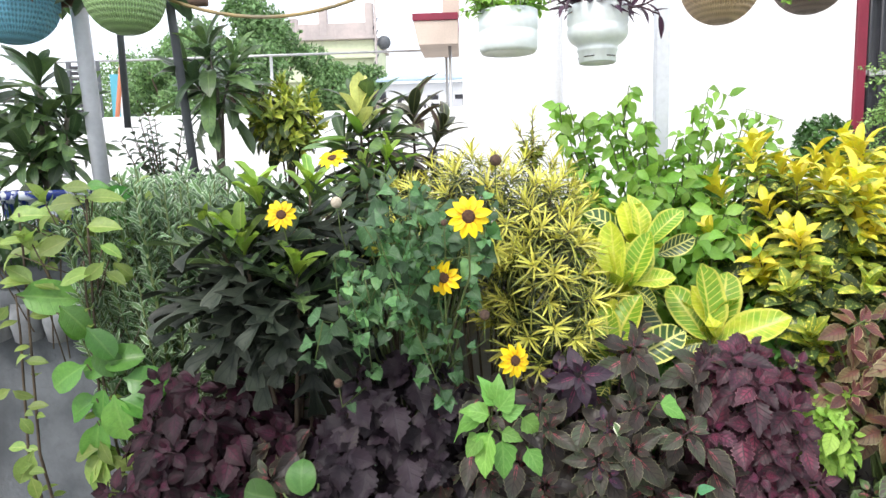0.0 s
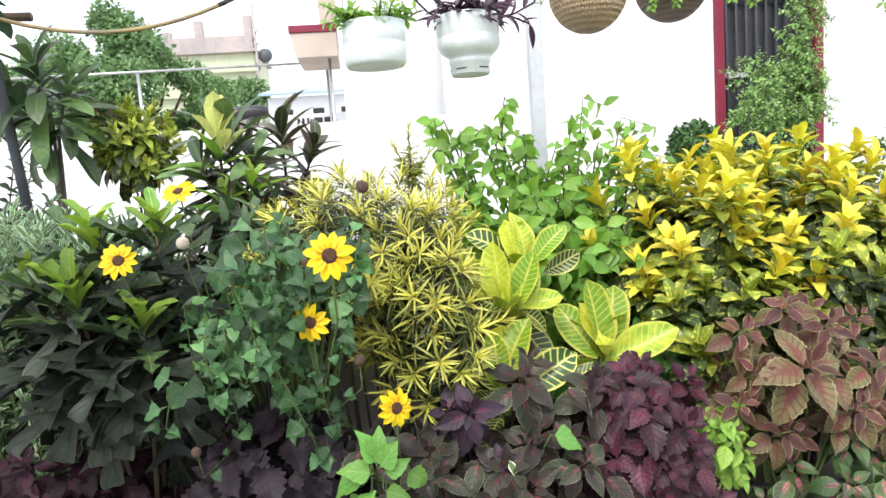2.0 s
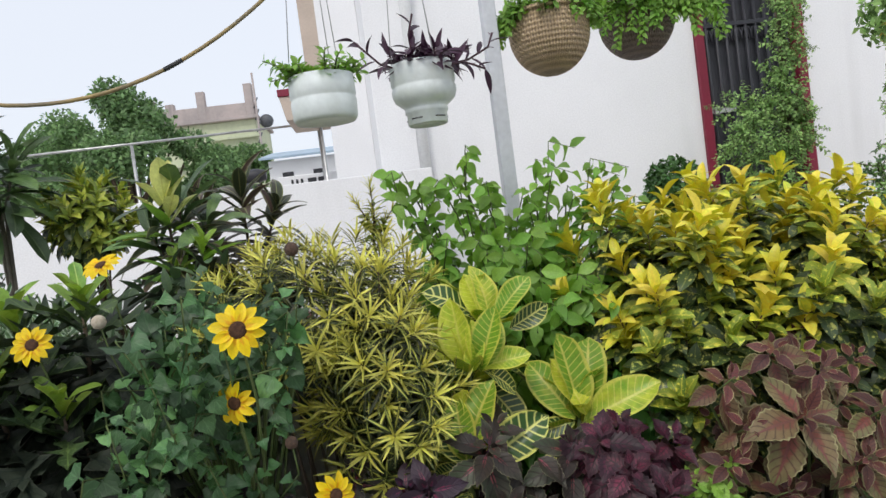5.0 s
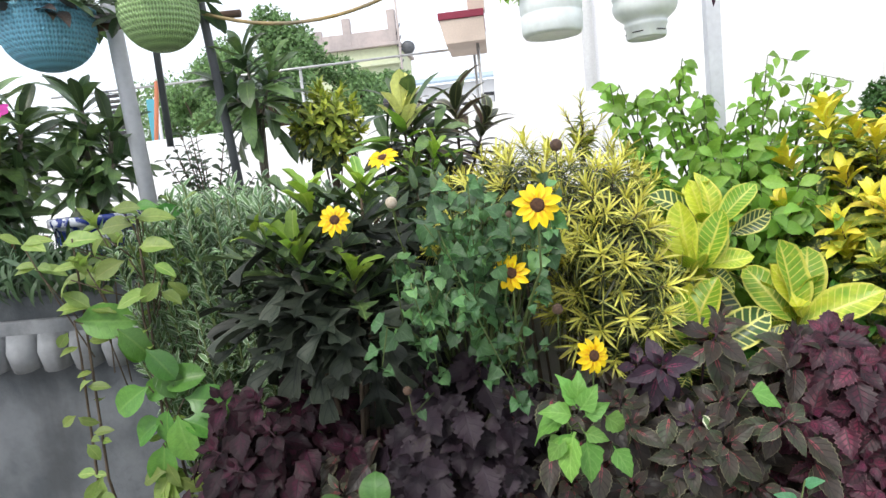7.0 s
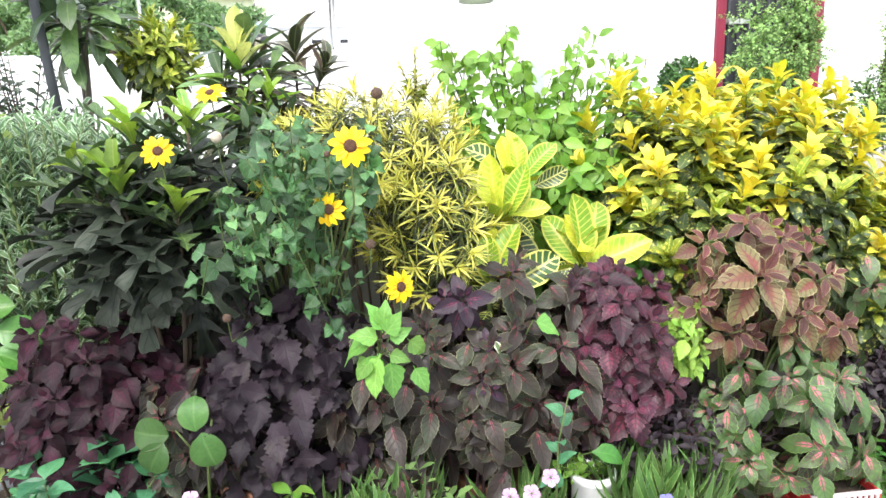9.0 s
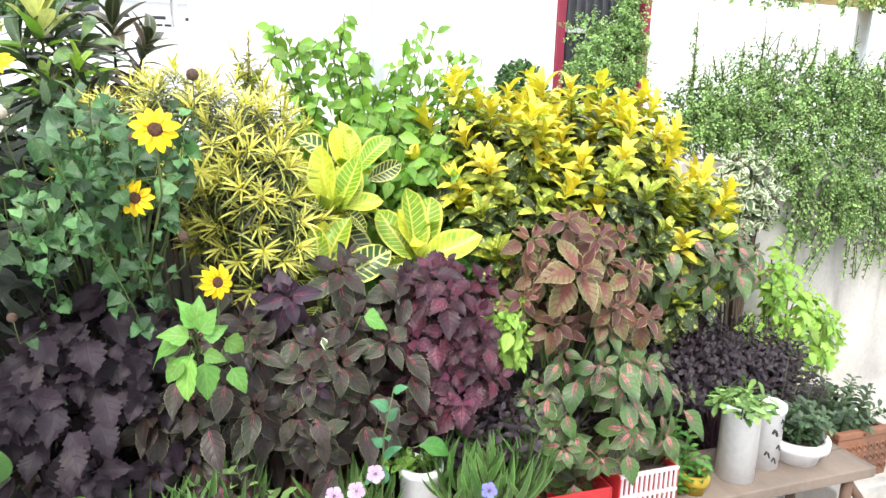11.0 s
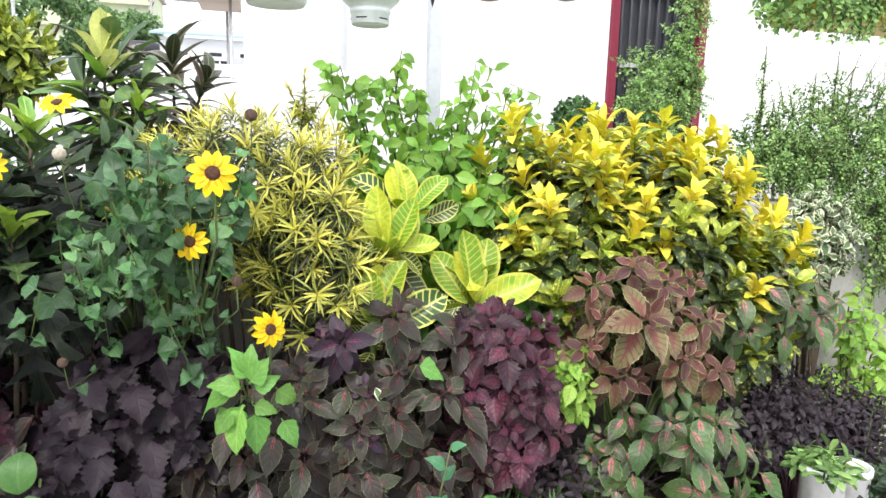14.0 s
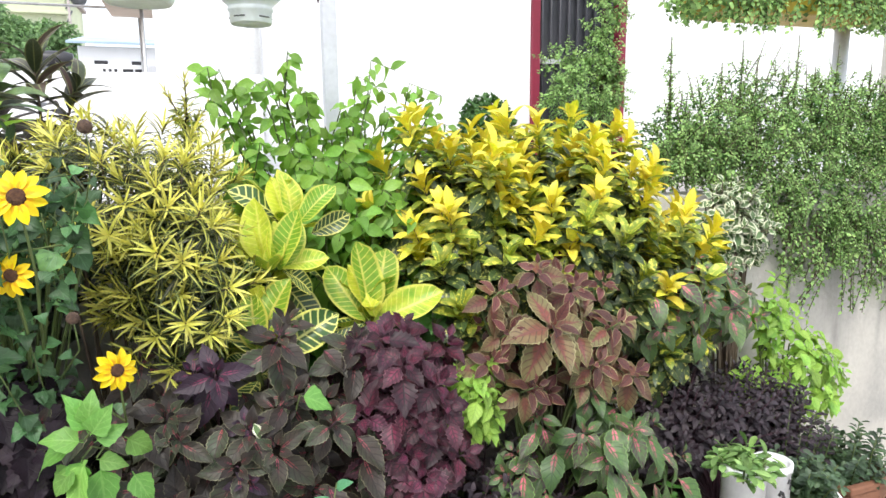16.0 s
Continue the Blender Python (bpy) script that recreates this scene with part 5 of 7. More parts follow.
def veined(root_at, label, heads, seed):
    """A croton of broad upright leaves on a few stems."""
    rng = random.Random(seed)
    root = thing("mosaic_croton", root_at, label, "croton")
    picks, lines = [], []
    for y, rows, kinds in heads:
        spray(picks, rows, y, [LF[k] for k in kinds], 0.162, rng, (0.0, -0.9, 0.5), 0.3, 0.2)
        f = Vector((rows[0][0], y + 0.02, rows[0][1] - 0.05))
        shoot(picks, f, Vector((0, -0.2, 1)), [LF["mosaic_old"]], 7, 0.1, 0.75, rng, (105, 80), False, (1, 0.9))
        shoot(picks, f + Vector((0, 0.02, 0.07)), Vector((0, 0.1, 1)), [LF["mosaic"]], 9, 0.06, 0.8, rng, (62, 12), False, (1, 0.85))
        lines.append(([Vector(root_at), Vector(root_at).lerp(f, 0.6), f, f + UP * 0.08], [0.009, 0.008, 0.007, 0.004]))
    tubes("stems", lines, M["stem_green"], root)
    foliage(root, picks)
    return root


Y, O = "mosaic", "mosaic_old"
veined((0.47, 1.68, 0.36), "broad-leaved croton, yellow-green with cream veins",
       [(1.66, [(0.454, 1.271, 129, 0.144), (0.461, 1.263, 100, 0.123), (0.475, 1.263, 87, 0.124), (0.49, 1.27, 54, 0.133), (0.519, 1.242, 26, 0.1)], (O, Y, Y, Y, O)),
        (1.6, [(0.415, 1.175, 122, 0.148), (0.412, 1.175, 99, 0.154), (0.428, 1.182, 84, 0.116), (0.435, 1.175, 73, 0.137), (0.442, 1.174, 68, 0.126), (0.435, 1.181, 10, 0.11), (0.415, 1.175, 146, 0.1), (0.442, 1.174, -26, 0.1), (0.415, 1.175, 75, 0.09)], (Y, Y, Y, Y, Y, Y, O, O, Y)),
        (1.53, [(0.376, 1.029, 71, 0.165), (0.376, 1.022, 96, 0.134), (0.415, 1.02, 33, 0.15), (0.373, 1.012, 35, 0.11), (0.369, 1.023, 113, 0.116), (0.376, 1.009, -15, 0.08), (0.369, 1.009, -168, 0.07), (0.382, 1.022, 83, 0.107)], (Y, Y, O, Y, O, O, O, Y))], 36)
veined((0.64, 1.72, 0.36), "broad-leaved croton rosette, lime with cream veins",
       [(1.62, [(0.64, 1.035, 96, 0.179), (0.659, 1.034, 83, 0.178), (0.629, 1.036, 121, 0.15), (0.644, 1.027, 27, 0.175), (0.652, 1.042, 108, 0.15), (0.637, 1.028, -45, 0.09), (0.629, 1.028, -173, 0.09)], (Y, Y, Y, Y, Y, O, O))], 37)
OAK = [LF["char"], LF["char"], LF["char"], LF["char"], LF["oak_green"], LF["oak_green"], LF["sprout"], LF["sprout"]]
rosette("oak_croton", "dark lobed croton with lime new leaves", (-0.42, 1.64, 0.36), [((-0.435, 1.47, 1.315), (-0.05, -0.35, 1), 1.05), ((-0.315, 1.46, 1.26), (0.1, -0.35, 1), 0.85), ((-0.42, 1.56, 1.42), (-0.05, -0.1, 1), 0.95), ((-0.53, 1.55, 1.33), (-0.35, -0.25, 1), 0.9), ((-0.3, 1.57, 1.43), (0.1, -0.15, 1), 0.95)], OAK, 32, 0.17, 1.0, 38, "stem_brown", (112, 12), (1.08, 0.9), sag=0.15)
rosette("oak_croton", "dark lobed croton with hanging blackish leaves", (-0.35, 1.64, 0.36), [((-0.45, 1.5, 1.19), (-0.2, -0.4, 0.9), 1.0), ((-0.3, 1.5, 1.17), (0.15, -0.45, 0.9), 1.0), ((-0.54, 1.57, 1.2), (-0.4, -0.3, 0.9), 0.95), ((-0.17, 1.56, 1.17), (0.25, -0.35, 0.9), 0.9)], [LF["char"]], 12, 0.1, 1.0, 39, "stem_brown", (112, 55), sag=0.2)
bush("dark_croton", "dark green leafy shrub behind the sunflower", "croton", (-0.15, 1.8, 0.36), (-0.16, 1.86, 1.2), (0.26, 0.12, 0.27), 36, [LF["char"], LF["dark"]], 9, 0.1, 0.7, 41, "stem_brown", (100, 30), False, keep=100, low=-0.5)


# ---- beach sunflower ----
def flower(root, at, face, r, petals, seed, label="open sunflower head"):
    rng = random.Random(seed)
    o = Vector(root.matrix_basis.translation)
    m = aim(Vector(at), Vector(face).orthogonal(), Vector(face))
    disc = part("flower_head", lathe("disc", [(0.0, r * 0.14), (r * 0.1, r * 0.17), (r * 0.24, r * 0.15), (r * 0.33, r * 0.08), (r * 0.35, 0.0), (r * 0.12, -r * 0.2), (0.0, -r * 0.22)], M["disc"], 20), None, root, label)
    disc.matrix_basis = Matrix.Translation(-o) @ m
    pet = blade("petal", L["petal"], r * 0.86, r * 0.45, shape(0.55, 0.65), rows=6, half=1, fold=0.5, droop=0.5, seed=seed)
    for k in range(petals):
        a = 2 * math.pi * k / petals + rng.uniform(-0.08, 0.08)
        ob = new("petal", pet)
        ob.parent = disc
        d = Vector((math.cos(a), math.sin(a), rng.uniform(0.0, 0.22)))
        ob.matrix_basis = aim(d * (r * 0.25), d, UP, rng.uniform(0.9, 1.1), rng.uniform(-0.25, 0.25))
    return disc


def seed_head(root, at, r, mat, label):
    o = Vector(root.matrix_basis.translation)
    ob = part("seed_head", lathe("seed_head", [(0.0, -r), (r * 0.7, -r * 0.75), (r, -r * 0.1), (r * 0.85, r * 0.55), (r * 0.4, r * 0.9), (0, r)], mat, 16, 0.04), None, root, label)
    ob.matrix_basis = Matrix.Translation(Vector(at) - o)
    return ob


rng = random.Random(51)
SB = Vector((-0.1, 1.66, 0.36))
sunflower = thing("beach_sunflower", SB, "sprawling beach sunflower with small yellow flowers and grey-green leaves", "sunflower")
HEADS = [((0.064, 1.132, 1.387), (0.05, -1, 0.25), 0.034), ((0.015, 1.277, 1.261), (-0.35, -1, 0.0), 0.032), ((0.145, 1.259, 1.103), (0.45, -1, 0.15), 0.031), ((-0.333, 1.434, 1.375), (0.1, -1, 0.35), 0.031), ((-0.233, 1.509, 1.491), (-0.2, -0.8, 1.2), 0.032)]
lines, picks = [], []
for i, (p, face, r) in enumerate(HEADS):
    flower(sunflower, p, face, r, 12 if i != 1 else 11, 60 + i)
    q = Vector(p)
    pts = [SB, Vector((SB.x * 0.5 + q.x * 0.5, 1.58, 0.98)), q + Vector((0, 0.06, -0.11)), q + Vector((0, 0.006, -0.006))]
    lines.append((pts, [0.005, 0.003, 0.002, 0.0018]))
    sprig(picks, pts[:3], [LF["sunflower"]], 0.07, 0.9, rng, start=0.55)
for p, r, mat, label in (((-0.206, 1.393, 1.401), 0.012, "bud", "pale round bud"), ((0.119, 1.367, 1.478), 0.012, "husk", "dry brown seed head"), ((0.02, 1.22, 1.37), 0.006, "husk", "dry brown seed head"), ((0.09, 1.27, 1.19), 0.01, "husk", "dry brown seed head"), ((-0.2, 1.3, 1.05), 0.009, "husk", "dry brown seed head")):
    seed_head(sunflower, p, r, M[mat], label)
    q = Vector(p)
    pts = [SB, Vector((SB.x * 0.5 + q.x * 0.5, 1.58, 0.98)), q + Vector((0, 0.03, -0.06)), q]
    lines.append((pts, [0.004, 0.0025, 0.0013, 0.0012]))
    sprig(picks, pts[:3], [LF["sunflower"]], 0.08, 0.8, rng, start=0.6)
for k in range(50):
    a = Vector((rng.uniform(-0.2, 0.12), rng.uniform(1.38, 1.54), rng.uniform(1.13, 1.4)))
    if a.x > 0.02 and a.z < 1.25:
        a.z += 0.12
    if a.x < -0.12 and a.z > 1.28:
        a.x += 0.12
    fall = rng.uniform(0.04, 0.17) if a.x < 0.03 else rng.uniform(0.0, 0.06)
    e = a + Vector((rng.gauss(0, 0.05), -rng.uniform(0.04, 0.15), 0.03))
    t = e + Vector((rng.gauss(0, 0.04), -rng.uniform(0.0, 0.04), -fall))
    pts = [SB, Vector((SB.x * 0.5 + a.x * 0.5, 1.58, 1.0)), a, e, t]
    lines.append((pts, [0.004, 0.0026, 0.0019, 0.0016, 0.001]))
    sprig(picks, [a, e, e.lerp(t, 0.5) + Vector((0, -0.012, 0.01)), t], [LF["sunflower"]], 0.034, rng.choice((0.65, 0.8, 0.95, 1.15)), rng, False, 72, 0.2, 0.6, 0.9, Vector((rng.gauss(0, 0.4), -0.5, 0.8)))
    for n in range(3):
        w = Vector((rng.gauss(0, 0.7), rng.uniform(-0.9, -0.2), rng.gauss(-0.2, 0.5)))
        picks.append((aim(t, w, Vector((rng.gauss(0, 0.4), -0.5, 0.8)), rng.uniform(0.45, 0.8)), rng.choice(LF["sunflower"])))
tubes("stems", lines, M["stem_green"], sunflower)
foliage(sunflower, picks, 240)

rng = random.Random(52)
seedling = thing("young_sunflower", (0.1, 1.42, SOIL), "young sunflower shoot with fresh green leaves", "sunflower")
picks, lines = [], []
FRESH = [(x, z - 0.025, turn, size) for x, z, turn, size in [(0.104, 1.052, 110, 0.064), (0.108, 1.052, 54, 0.059), (0.099, 1.042, 154, 0.06), (0.094, 1.037, -167, 0.081), (0.113, 1.041, 25, 0.05), (0.098, 1.012, -111, 0.097), (0.117, 1.0, -88, 0.08), (0.16, 0.985, -61, 0.058), (0.151, 1.033, -39, 0.055), (0.093, 1.012, -111, 0.05), (0.084, 1.003, -135, 0.065), (0.104, 1.062, 78, 0.055), (0.112, 1.01, -19, 0.048)]]
spray(picks, FRESH, 1.21, [LF["fresh"]], 0.078, rng, (0.0, -0.7, 0.7), 0.4)
for x, z, turn, size in FRESH[::3]:
    lines.append(([Vector((0.1, 1.42, SOIL)), Vector((0.1, 1.43, 0.9)), Vector((x, 1.3, z - 0.02)), Vector((x, 1.215, z))], [0.0022, 0.002, 0.0018, 0.0014]))
tubes("stems", lines, M["stem_green"], seedling)
foliage(seedling, picks)

rng = random.Random(66)
stray = thing("stray_shoot", (0.5, 1.46, SOIL), "pale green shoot leaning out among dark coleus leaves", "shoot")
picks, lines = [], []
for p, d, size, kind in (((0.435, 1.35, 0.985), (1, -0.2, -0.35), 0.95, "fresh"), ((0.35, 1.345, 0.945), (0.3, -0.3, -0.7), 0.6, "cream_edge"), ((0.56, 1.31, 0.68), (0.8, -0.4, 0.2), 0.95, "shrub_old"), ((-0.2, 1.4, 0.86), (1, -0.3, -0.25), 0.7, "bluish"), ((-0.24, 1.4, 0.84), (0.3, -0.3, -0.8), 0.75, "bluish")):
    picks.append((aim(Vector(p), Vector(d), Vector((0.1, -0.6, 0.8)), size), rng.choice(LF[kind])))
    lines.append(([Vector((0.5 if p[0] > 0 else -0.2, 1.47, SOIL)), Vector((p[0], 1.47, p[2] - 0.1)), Vector(p)], [0.003, 0.0024, 0.0015]))
tubes("stems", lines, M["stem_green"], stray)
foliage(stray, picks)

# ---- variegated slipper plant ----
rng = random.Random(53)
PB = Vector((-0.7, 1.84, 0.36))
slipper = thing("slipper_plant", PB, "dense zigzag stems with small white-edged leaves", "shrub")
picks, lines = [], []
for k in range(360):
    x = rng.uniform(-0.22, 0.25)
    f = PB + Vector((x * 0.5, rng.uniform(-0.1, 0.08), 0))
    top = rng.uniform(0.98, 1.13) if k % 3 else rng.uniform(0.6, 0.98)
    q = PB + Vector((x * 1.25 + rng.uniform(-0.05, 0.05), rng.uniform(-0.2, 0.2), top - 0.35 * x * x / 0.05 * 0.3))
    pts = [f, f.lerp(q, 0.55) + Vector((0, 0, 0.06)), q]
    lines.append((pts, [0.0045, 0.0035, 0.002]))
    sprig(picks, pts, [LF["varie"]], 0.0115, 1.0, rng, start=0.42, sag=0.0, ang=30, tip=0.85, face=Vector((rng.gauss(0, 0.4), -0.6, 0.6)))
tubes("stems", lines, M["stem_green"], slipper)
foliage(slipper, picks, 80)

# ---- bright green shrub ----
rng = random.Random(54)
GB = Vector((0.66, 1.86, 0.36))
shrub = thing("green_shrub", GB, "bright green shrub with arching leafy shoots", "shrub")
picks, lines = [], []
TOPS = ((0.34, 1.66), (0.4, 1.6), (0.47, 1.62), (0.55, 1.69), (0.6, 1.6), (0.67, 1.58), (0.76, 1.67), (0.8, 1.6), (0.86, 1.61), (0.9, 1.54))
for k in range(160):
    a = rng.uniform(-1, 1)
    low = k % 2 == 0
    if k < 30:
        x, z = TOPS[k % 10]
        q = Vector((x + rng.gauss(0, 0.018), rng.uniform(1.95, 2.08), z - rng.random() * (0.03 if k < 10 else 0.12)))
        a = (x - 0.61) / 0.27
    elif low:
        q = Vector((0.6 + a * 0.23, rng.uniform(1.74, 1.9), rng.uniform(1.02, 1.36)))
    else:
        q = Vector((0.62 + a * 0.26, rng.uniform(1.86, 2.14), rng.uniform(1.28, 1.47) - 0.05 * a * a))
    over = Vector((a * 0.05 + rng.gauss(0, 0.03), -0.06, -0.045)) * rng.uniform(0.4, 1.0)
    pts = [GB + Vector((a * 0.06, 0, 0)), GB.lerp(q, 0.5) + Vector((-a * 0.06 + rng.gauss(0, 0.04), 0, 0.06)), q + Vector((-a * 0.03 + rng.gauss(0, 0.02), 0.02, -0.1)), q, q + over]
    lines.append((pts, [0.006, 0.004, 0.0025, 0.0015, 0.001]))
    # older, darker leaves below the tips also paint the shade inside the shrub
    sprig(picks, pts, [LF["shrub_old"], LF["shrub_old"], LF["shrub_old"], LF["shrub"]], 0.019 if k >= 30 else 0.021, 1.28 if k >= 30 else 1.1, rng, False, 75, 0.45, 1.1, 0.62, Vector((rng.gauss(0, 0.3), -0.7, 0.6)))
tubes("stems", lines, M["stem_green"], shrub)
foliage(shrub, picks, 220)

# ---- pots on the terrace ----
def terrace_pot(x, y, r, h, mat, label):
    return pot("flower_pot", (x, y, TERRACE), r * 0.75, r, h, M[mat], label, group="pots on the terrace")


terrace_pot(-0.23, 2.24, 0.1, 0.2, "terracotta", "terracotta pot on the terrace")
rosette("cream_croton", "tall croton with a cream-yellow head and green leaves", (-0.23, 2.24, TERRACE + 0.18), [((-0.24, 2.1, 1.62), (0.0, -0.15, 1), 1.0), ((-0.17, 2.08, 1.56), (0.4, -0.35, 1), 0.9), ((-0.31, 2.08, 1.54), (-0.4, -0.35, 1), 0.9)], [LF["olive"], LF["olive"], LF["olive"], LF["deep"]], 30, 0.2, 1.0, 71, "stem_brown", (112, 30), (1.05, 0.8), 0.006, 0.3)
rosette("cream_croton", "cream-yellow new croton head among dark leaves", (-0.235, 2.2, TERRACE + 0.18), [((-0.25, 2.02, 1.63), (0.0, -0.1, 1), 1.0)], [LF["lush"], LF["cream"], LF["cream"]], 14, 0.1, 0.9, 72, "stem_brown", (70, 5), (0.95, 0.95), 0.006)
rosette("cream_croton", "bright green croton shoot below the cream head", (-0.2, 2.18, TERRACE + 0.18), [((-0.17, 2.0, 1.5), (0.25, -0.3, 1), 1.0), ((-0.24, 2.0, 1.47), (-0.1, -0.4, 1), 0.8)], [LF["lush"], LF["lush"], LF["sprout"]], 10, 0.08, 0.95, 70, "stem_green", (70, 12), (1.0, 0.9), 0.005)
terrace_pot(-0.08, 2.45, 0.1, 0.2, "terracotta", "terracotta pot on the terrace")
rosette("plum_dracaena", "dark plum-leaved cordyline in a pot", (-0.08, 2.45, TERRACE + 0.18), [((-0.12, 2.35, 1.66), (0.0, -0.1, 1), 1.0), ((-0.02, 2.35, 1.6), (0.4, -0.2, 1), 0.8), ((-0.26, 2.4, 1.64), (-0.3, -0.1, 1), 0.9)], [LF["plum"], LF["olive"]], 26, 0.2, 1.0, 73, "stem_brown", (100, 15))
terrace_pot(-0.54, 2.35, 0.11, 0.22, "terracotta", "terracotta pot on the terrace")
bush("croton", "bushy croton with speckled yellow-green leaves", "croton", (-0.54, 2.35, TERRACE + 0.2), (-0.555, 2.32, 1.635), (0.125, 0.12, 0.14), 48, [LF["wcro"], LF["wcro_y"], LF["wcro_y"], LF["wcro_y"], LF["wcro_y"]], 16, 0.08, 1.1, 74, "stem_brown", (95, 15), False, keep=200, rear=1.0, low=-0.55)
terrace_pot(-0.77, 2.28, 0.11, 0.22, "terracotta", "terracotta pot on the terrace")
rosette("frangipani", "tall plant with long dark green leaves on bare stems", (-0.77, 2.28, TERRACE + 0.2), [((-0.75, 2.18, 1.86), (-0.1, -0.2, 1), 1.0), ((-0.68, 2.2, 1.8), (0.4, -0.2, 1), 0.95), ((-0.82, 2.2, 1.78), (-0.5, -0.2, 1), 0.95)], [LF["deep"], LF["deep"], LF["obov"], LF["deep"]], 26, 0.14, 0.95, 75, "stem_grey", (112, 14), (1.05, 0.75), sag=0.0)
terrace_pot(0.28, 2.3, 0.09, 0.18, "terracotta", "terracotta pot on the terrace")
rosette("narrow_croton", "small narrow-leaved croton on a bare stem", (0.28, 2.3, TERRACE + 0.16), [((0.27, 2.2, 1.62), (0.0, -0.1, 1), 1.0), ((0.3, 2.2, 1.52), (0.4, -0.1, 1), 0.8), ((0.23, 2.2, 1.45), (-0.4, -0.1, 1), 0.8), ((0.22, 2.2, 1.58), (-0.5, -0.2, 1), 1.0), ((0.33, 2.2, 1.55), (0.6, -0.2, 0.8), 1.0), ((0.27, 2.16, 1.54), (0.1, -0.6, 0.8), 1.0)], [LF["strap"], LF["wcro_y"], LF["strap_gold"], LF["strap_gold"]], 36, 0.12, 0.85, 76, "stem_brown", (100, 15), thick=0.004)

ceramic_pot = pot("ceramic_pot", (-1.36, 2.26, 1.2), 0.11, 0.14, 0.22, M["ceramic"], "blue and white patterned ceramic pot on the wall", soil=True)
solid("pot_stand", (-2.2, 2.15, TERRACE), (-1.2, 2.42, 1.2), M["grey_wall"], "grey cement ledge behind the wall", "ledge")
rosette("desert_rose", "desert rose with a grey swollen stem and dark leaves", (-1.35, 2.26, 1.37), [((-1.34, 2.24, 1.78), (0.1, -0.1, 1), 1.0), ((-1.24, 2.22, 1.68), (0.4, -0.3, 0.9), 0.9), ((-1.33, 2.24, 1.66), (0.1, -0.1, 1), 1.0), ((-1.42, 2.24, 1.6), (-0.5, -0.1, 1), 0.9), ((-1.26, 2.24, 1.58), (0.6, -0.1, 0.8), 0.9), ((-1.36, 2.18, 1.54), (0, -0.6, 0.8), 0.9)], [LF["slim"], LF["slim"], LF["deep"]], 24, 0.13, 1.25, 77, "stem_grey", (110, 20), (1.0, 0.7), 0.016)
pot("flower_pot", (-1.75, 2.3, 1.2), 0.1, 0.13, 0.16, M["terracotta"], "terracotta pot on the ledge", group="pots on the terrace")
rosette("desert_rose", "dark-leaved desert rose with a few magenta flowers", (-1.75, 2.3, 1.34), [((-1.7, 2.26, 1.82), (0.1, -0.1, 1), 1.0), ((-1.56, 2.24, 1.74), (0.4, -0.2, 0.9), 0.9), ((-1.72, 2.26, 1.66), (0.1, -0.1, 1), 1.0), ((-1.85, 2.26, 1.58), (-0.5, -0.1, 1), 0.9), ((-1.62, 2.26, 1.58), (0.6, -0.1, 0.8), 0.9), ((-1.7, 2.18, 1.48), (0, -0.6, 0.8), 0.9)], [LF["slim"], LF["deep"]], 36, 0.14, 1.35, 78, "stem_grey", (110, 20), (1.0, 0.7), 0.014)
terrace_pot(-1.02, 2.4, 0.09, 0.18, "terracotta", "terracotta pot on the terrace")
rng = random.Random(55)
twig = thing("twiggy_shrub", (-1.02, 2.4, TERRACE + 0.16), "sparse twiggy shrub with small dark leaves", "shrub")
picks, lines = [], []
for k in range(20):
    a = Vector((-1.02, 2.4, TERRACE + 0.16))
    q = Vector((-1.02 + rng.uniform(-0.17, 0.2), 2.36 + rng.uniform(-0.1, 0.1), rng.uniform(1.42, 1.68)))
    pts = [a, a.lerp(q, 0.5) + Vector((0, 0, 0.04)), q]
    lines.append((pts, [0.004, 0.003, 0.0015]))
    sprig(picks, pts, [LF["small_dark"]], 0.026, 1.35, rng, True, 60, 0.3, 0.0, 0.7)
tubes("stems", lines, M["stem_brown"], twig)
foliage(twig, picks, 100)

# ---- climber on the grey wall ----
rng = random.Random(56)
vine = thing("climbing_vine", (-0.9, 1.8, 0.0), "climbing vine with broad glossy green leaves on thin stems", "vine")
picks, lines = [], []
BROAD = [(-1.066, 1.177, -6, 0.12), (-0.956, 1.148, -40, 0.1), (-0.965, 1.131, -43, 0.08), (-0.89, 1.093, -43, 0.09), (-0.9, 0.998, -152, 0.096), (-0.889, 1.035, -39, 0.088), (-0.863, 0.938, -102, 0.08), (-0.833, 0.922, -76, 0.097), (-0.815, 0.959, -7, 0.113), (-0.872, 0.997, 13, 0.1), (-0.884, 0.908, -151, 0.09), (-0.887, 0.848, -98, 0.1), (-0.836, 0.996, -170, 0.08), (-0.823, 0.907, -18, 0.08)]
YOUNG = [(-1.057, 1.37, 9, 0.071), (-1.018, 1.348, -87, 0.05), (-0.874, 1.398, 170, 0.082), (-0.859, 1.412, 11, 0.086), (-0.897, 1.317, -158, 0.07), (-0.866, 1.343, 4, 0.069), (-0.82, 1.259, -138, 0.06), (-0.85, 1.232, -177, 0.085), (-0.829, 1.301, -18, 0.055), (-0.844, 1.425, 155, 0.055), (-0.946, 1.373, -140, 0.05), (-1.055, 1.28, -138, 0.05), (-0.829, 1.231, -24, 0.05), (-0.897, 1.44, 5, 0.056)]
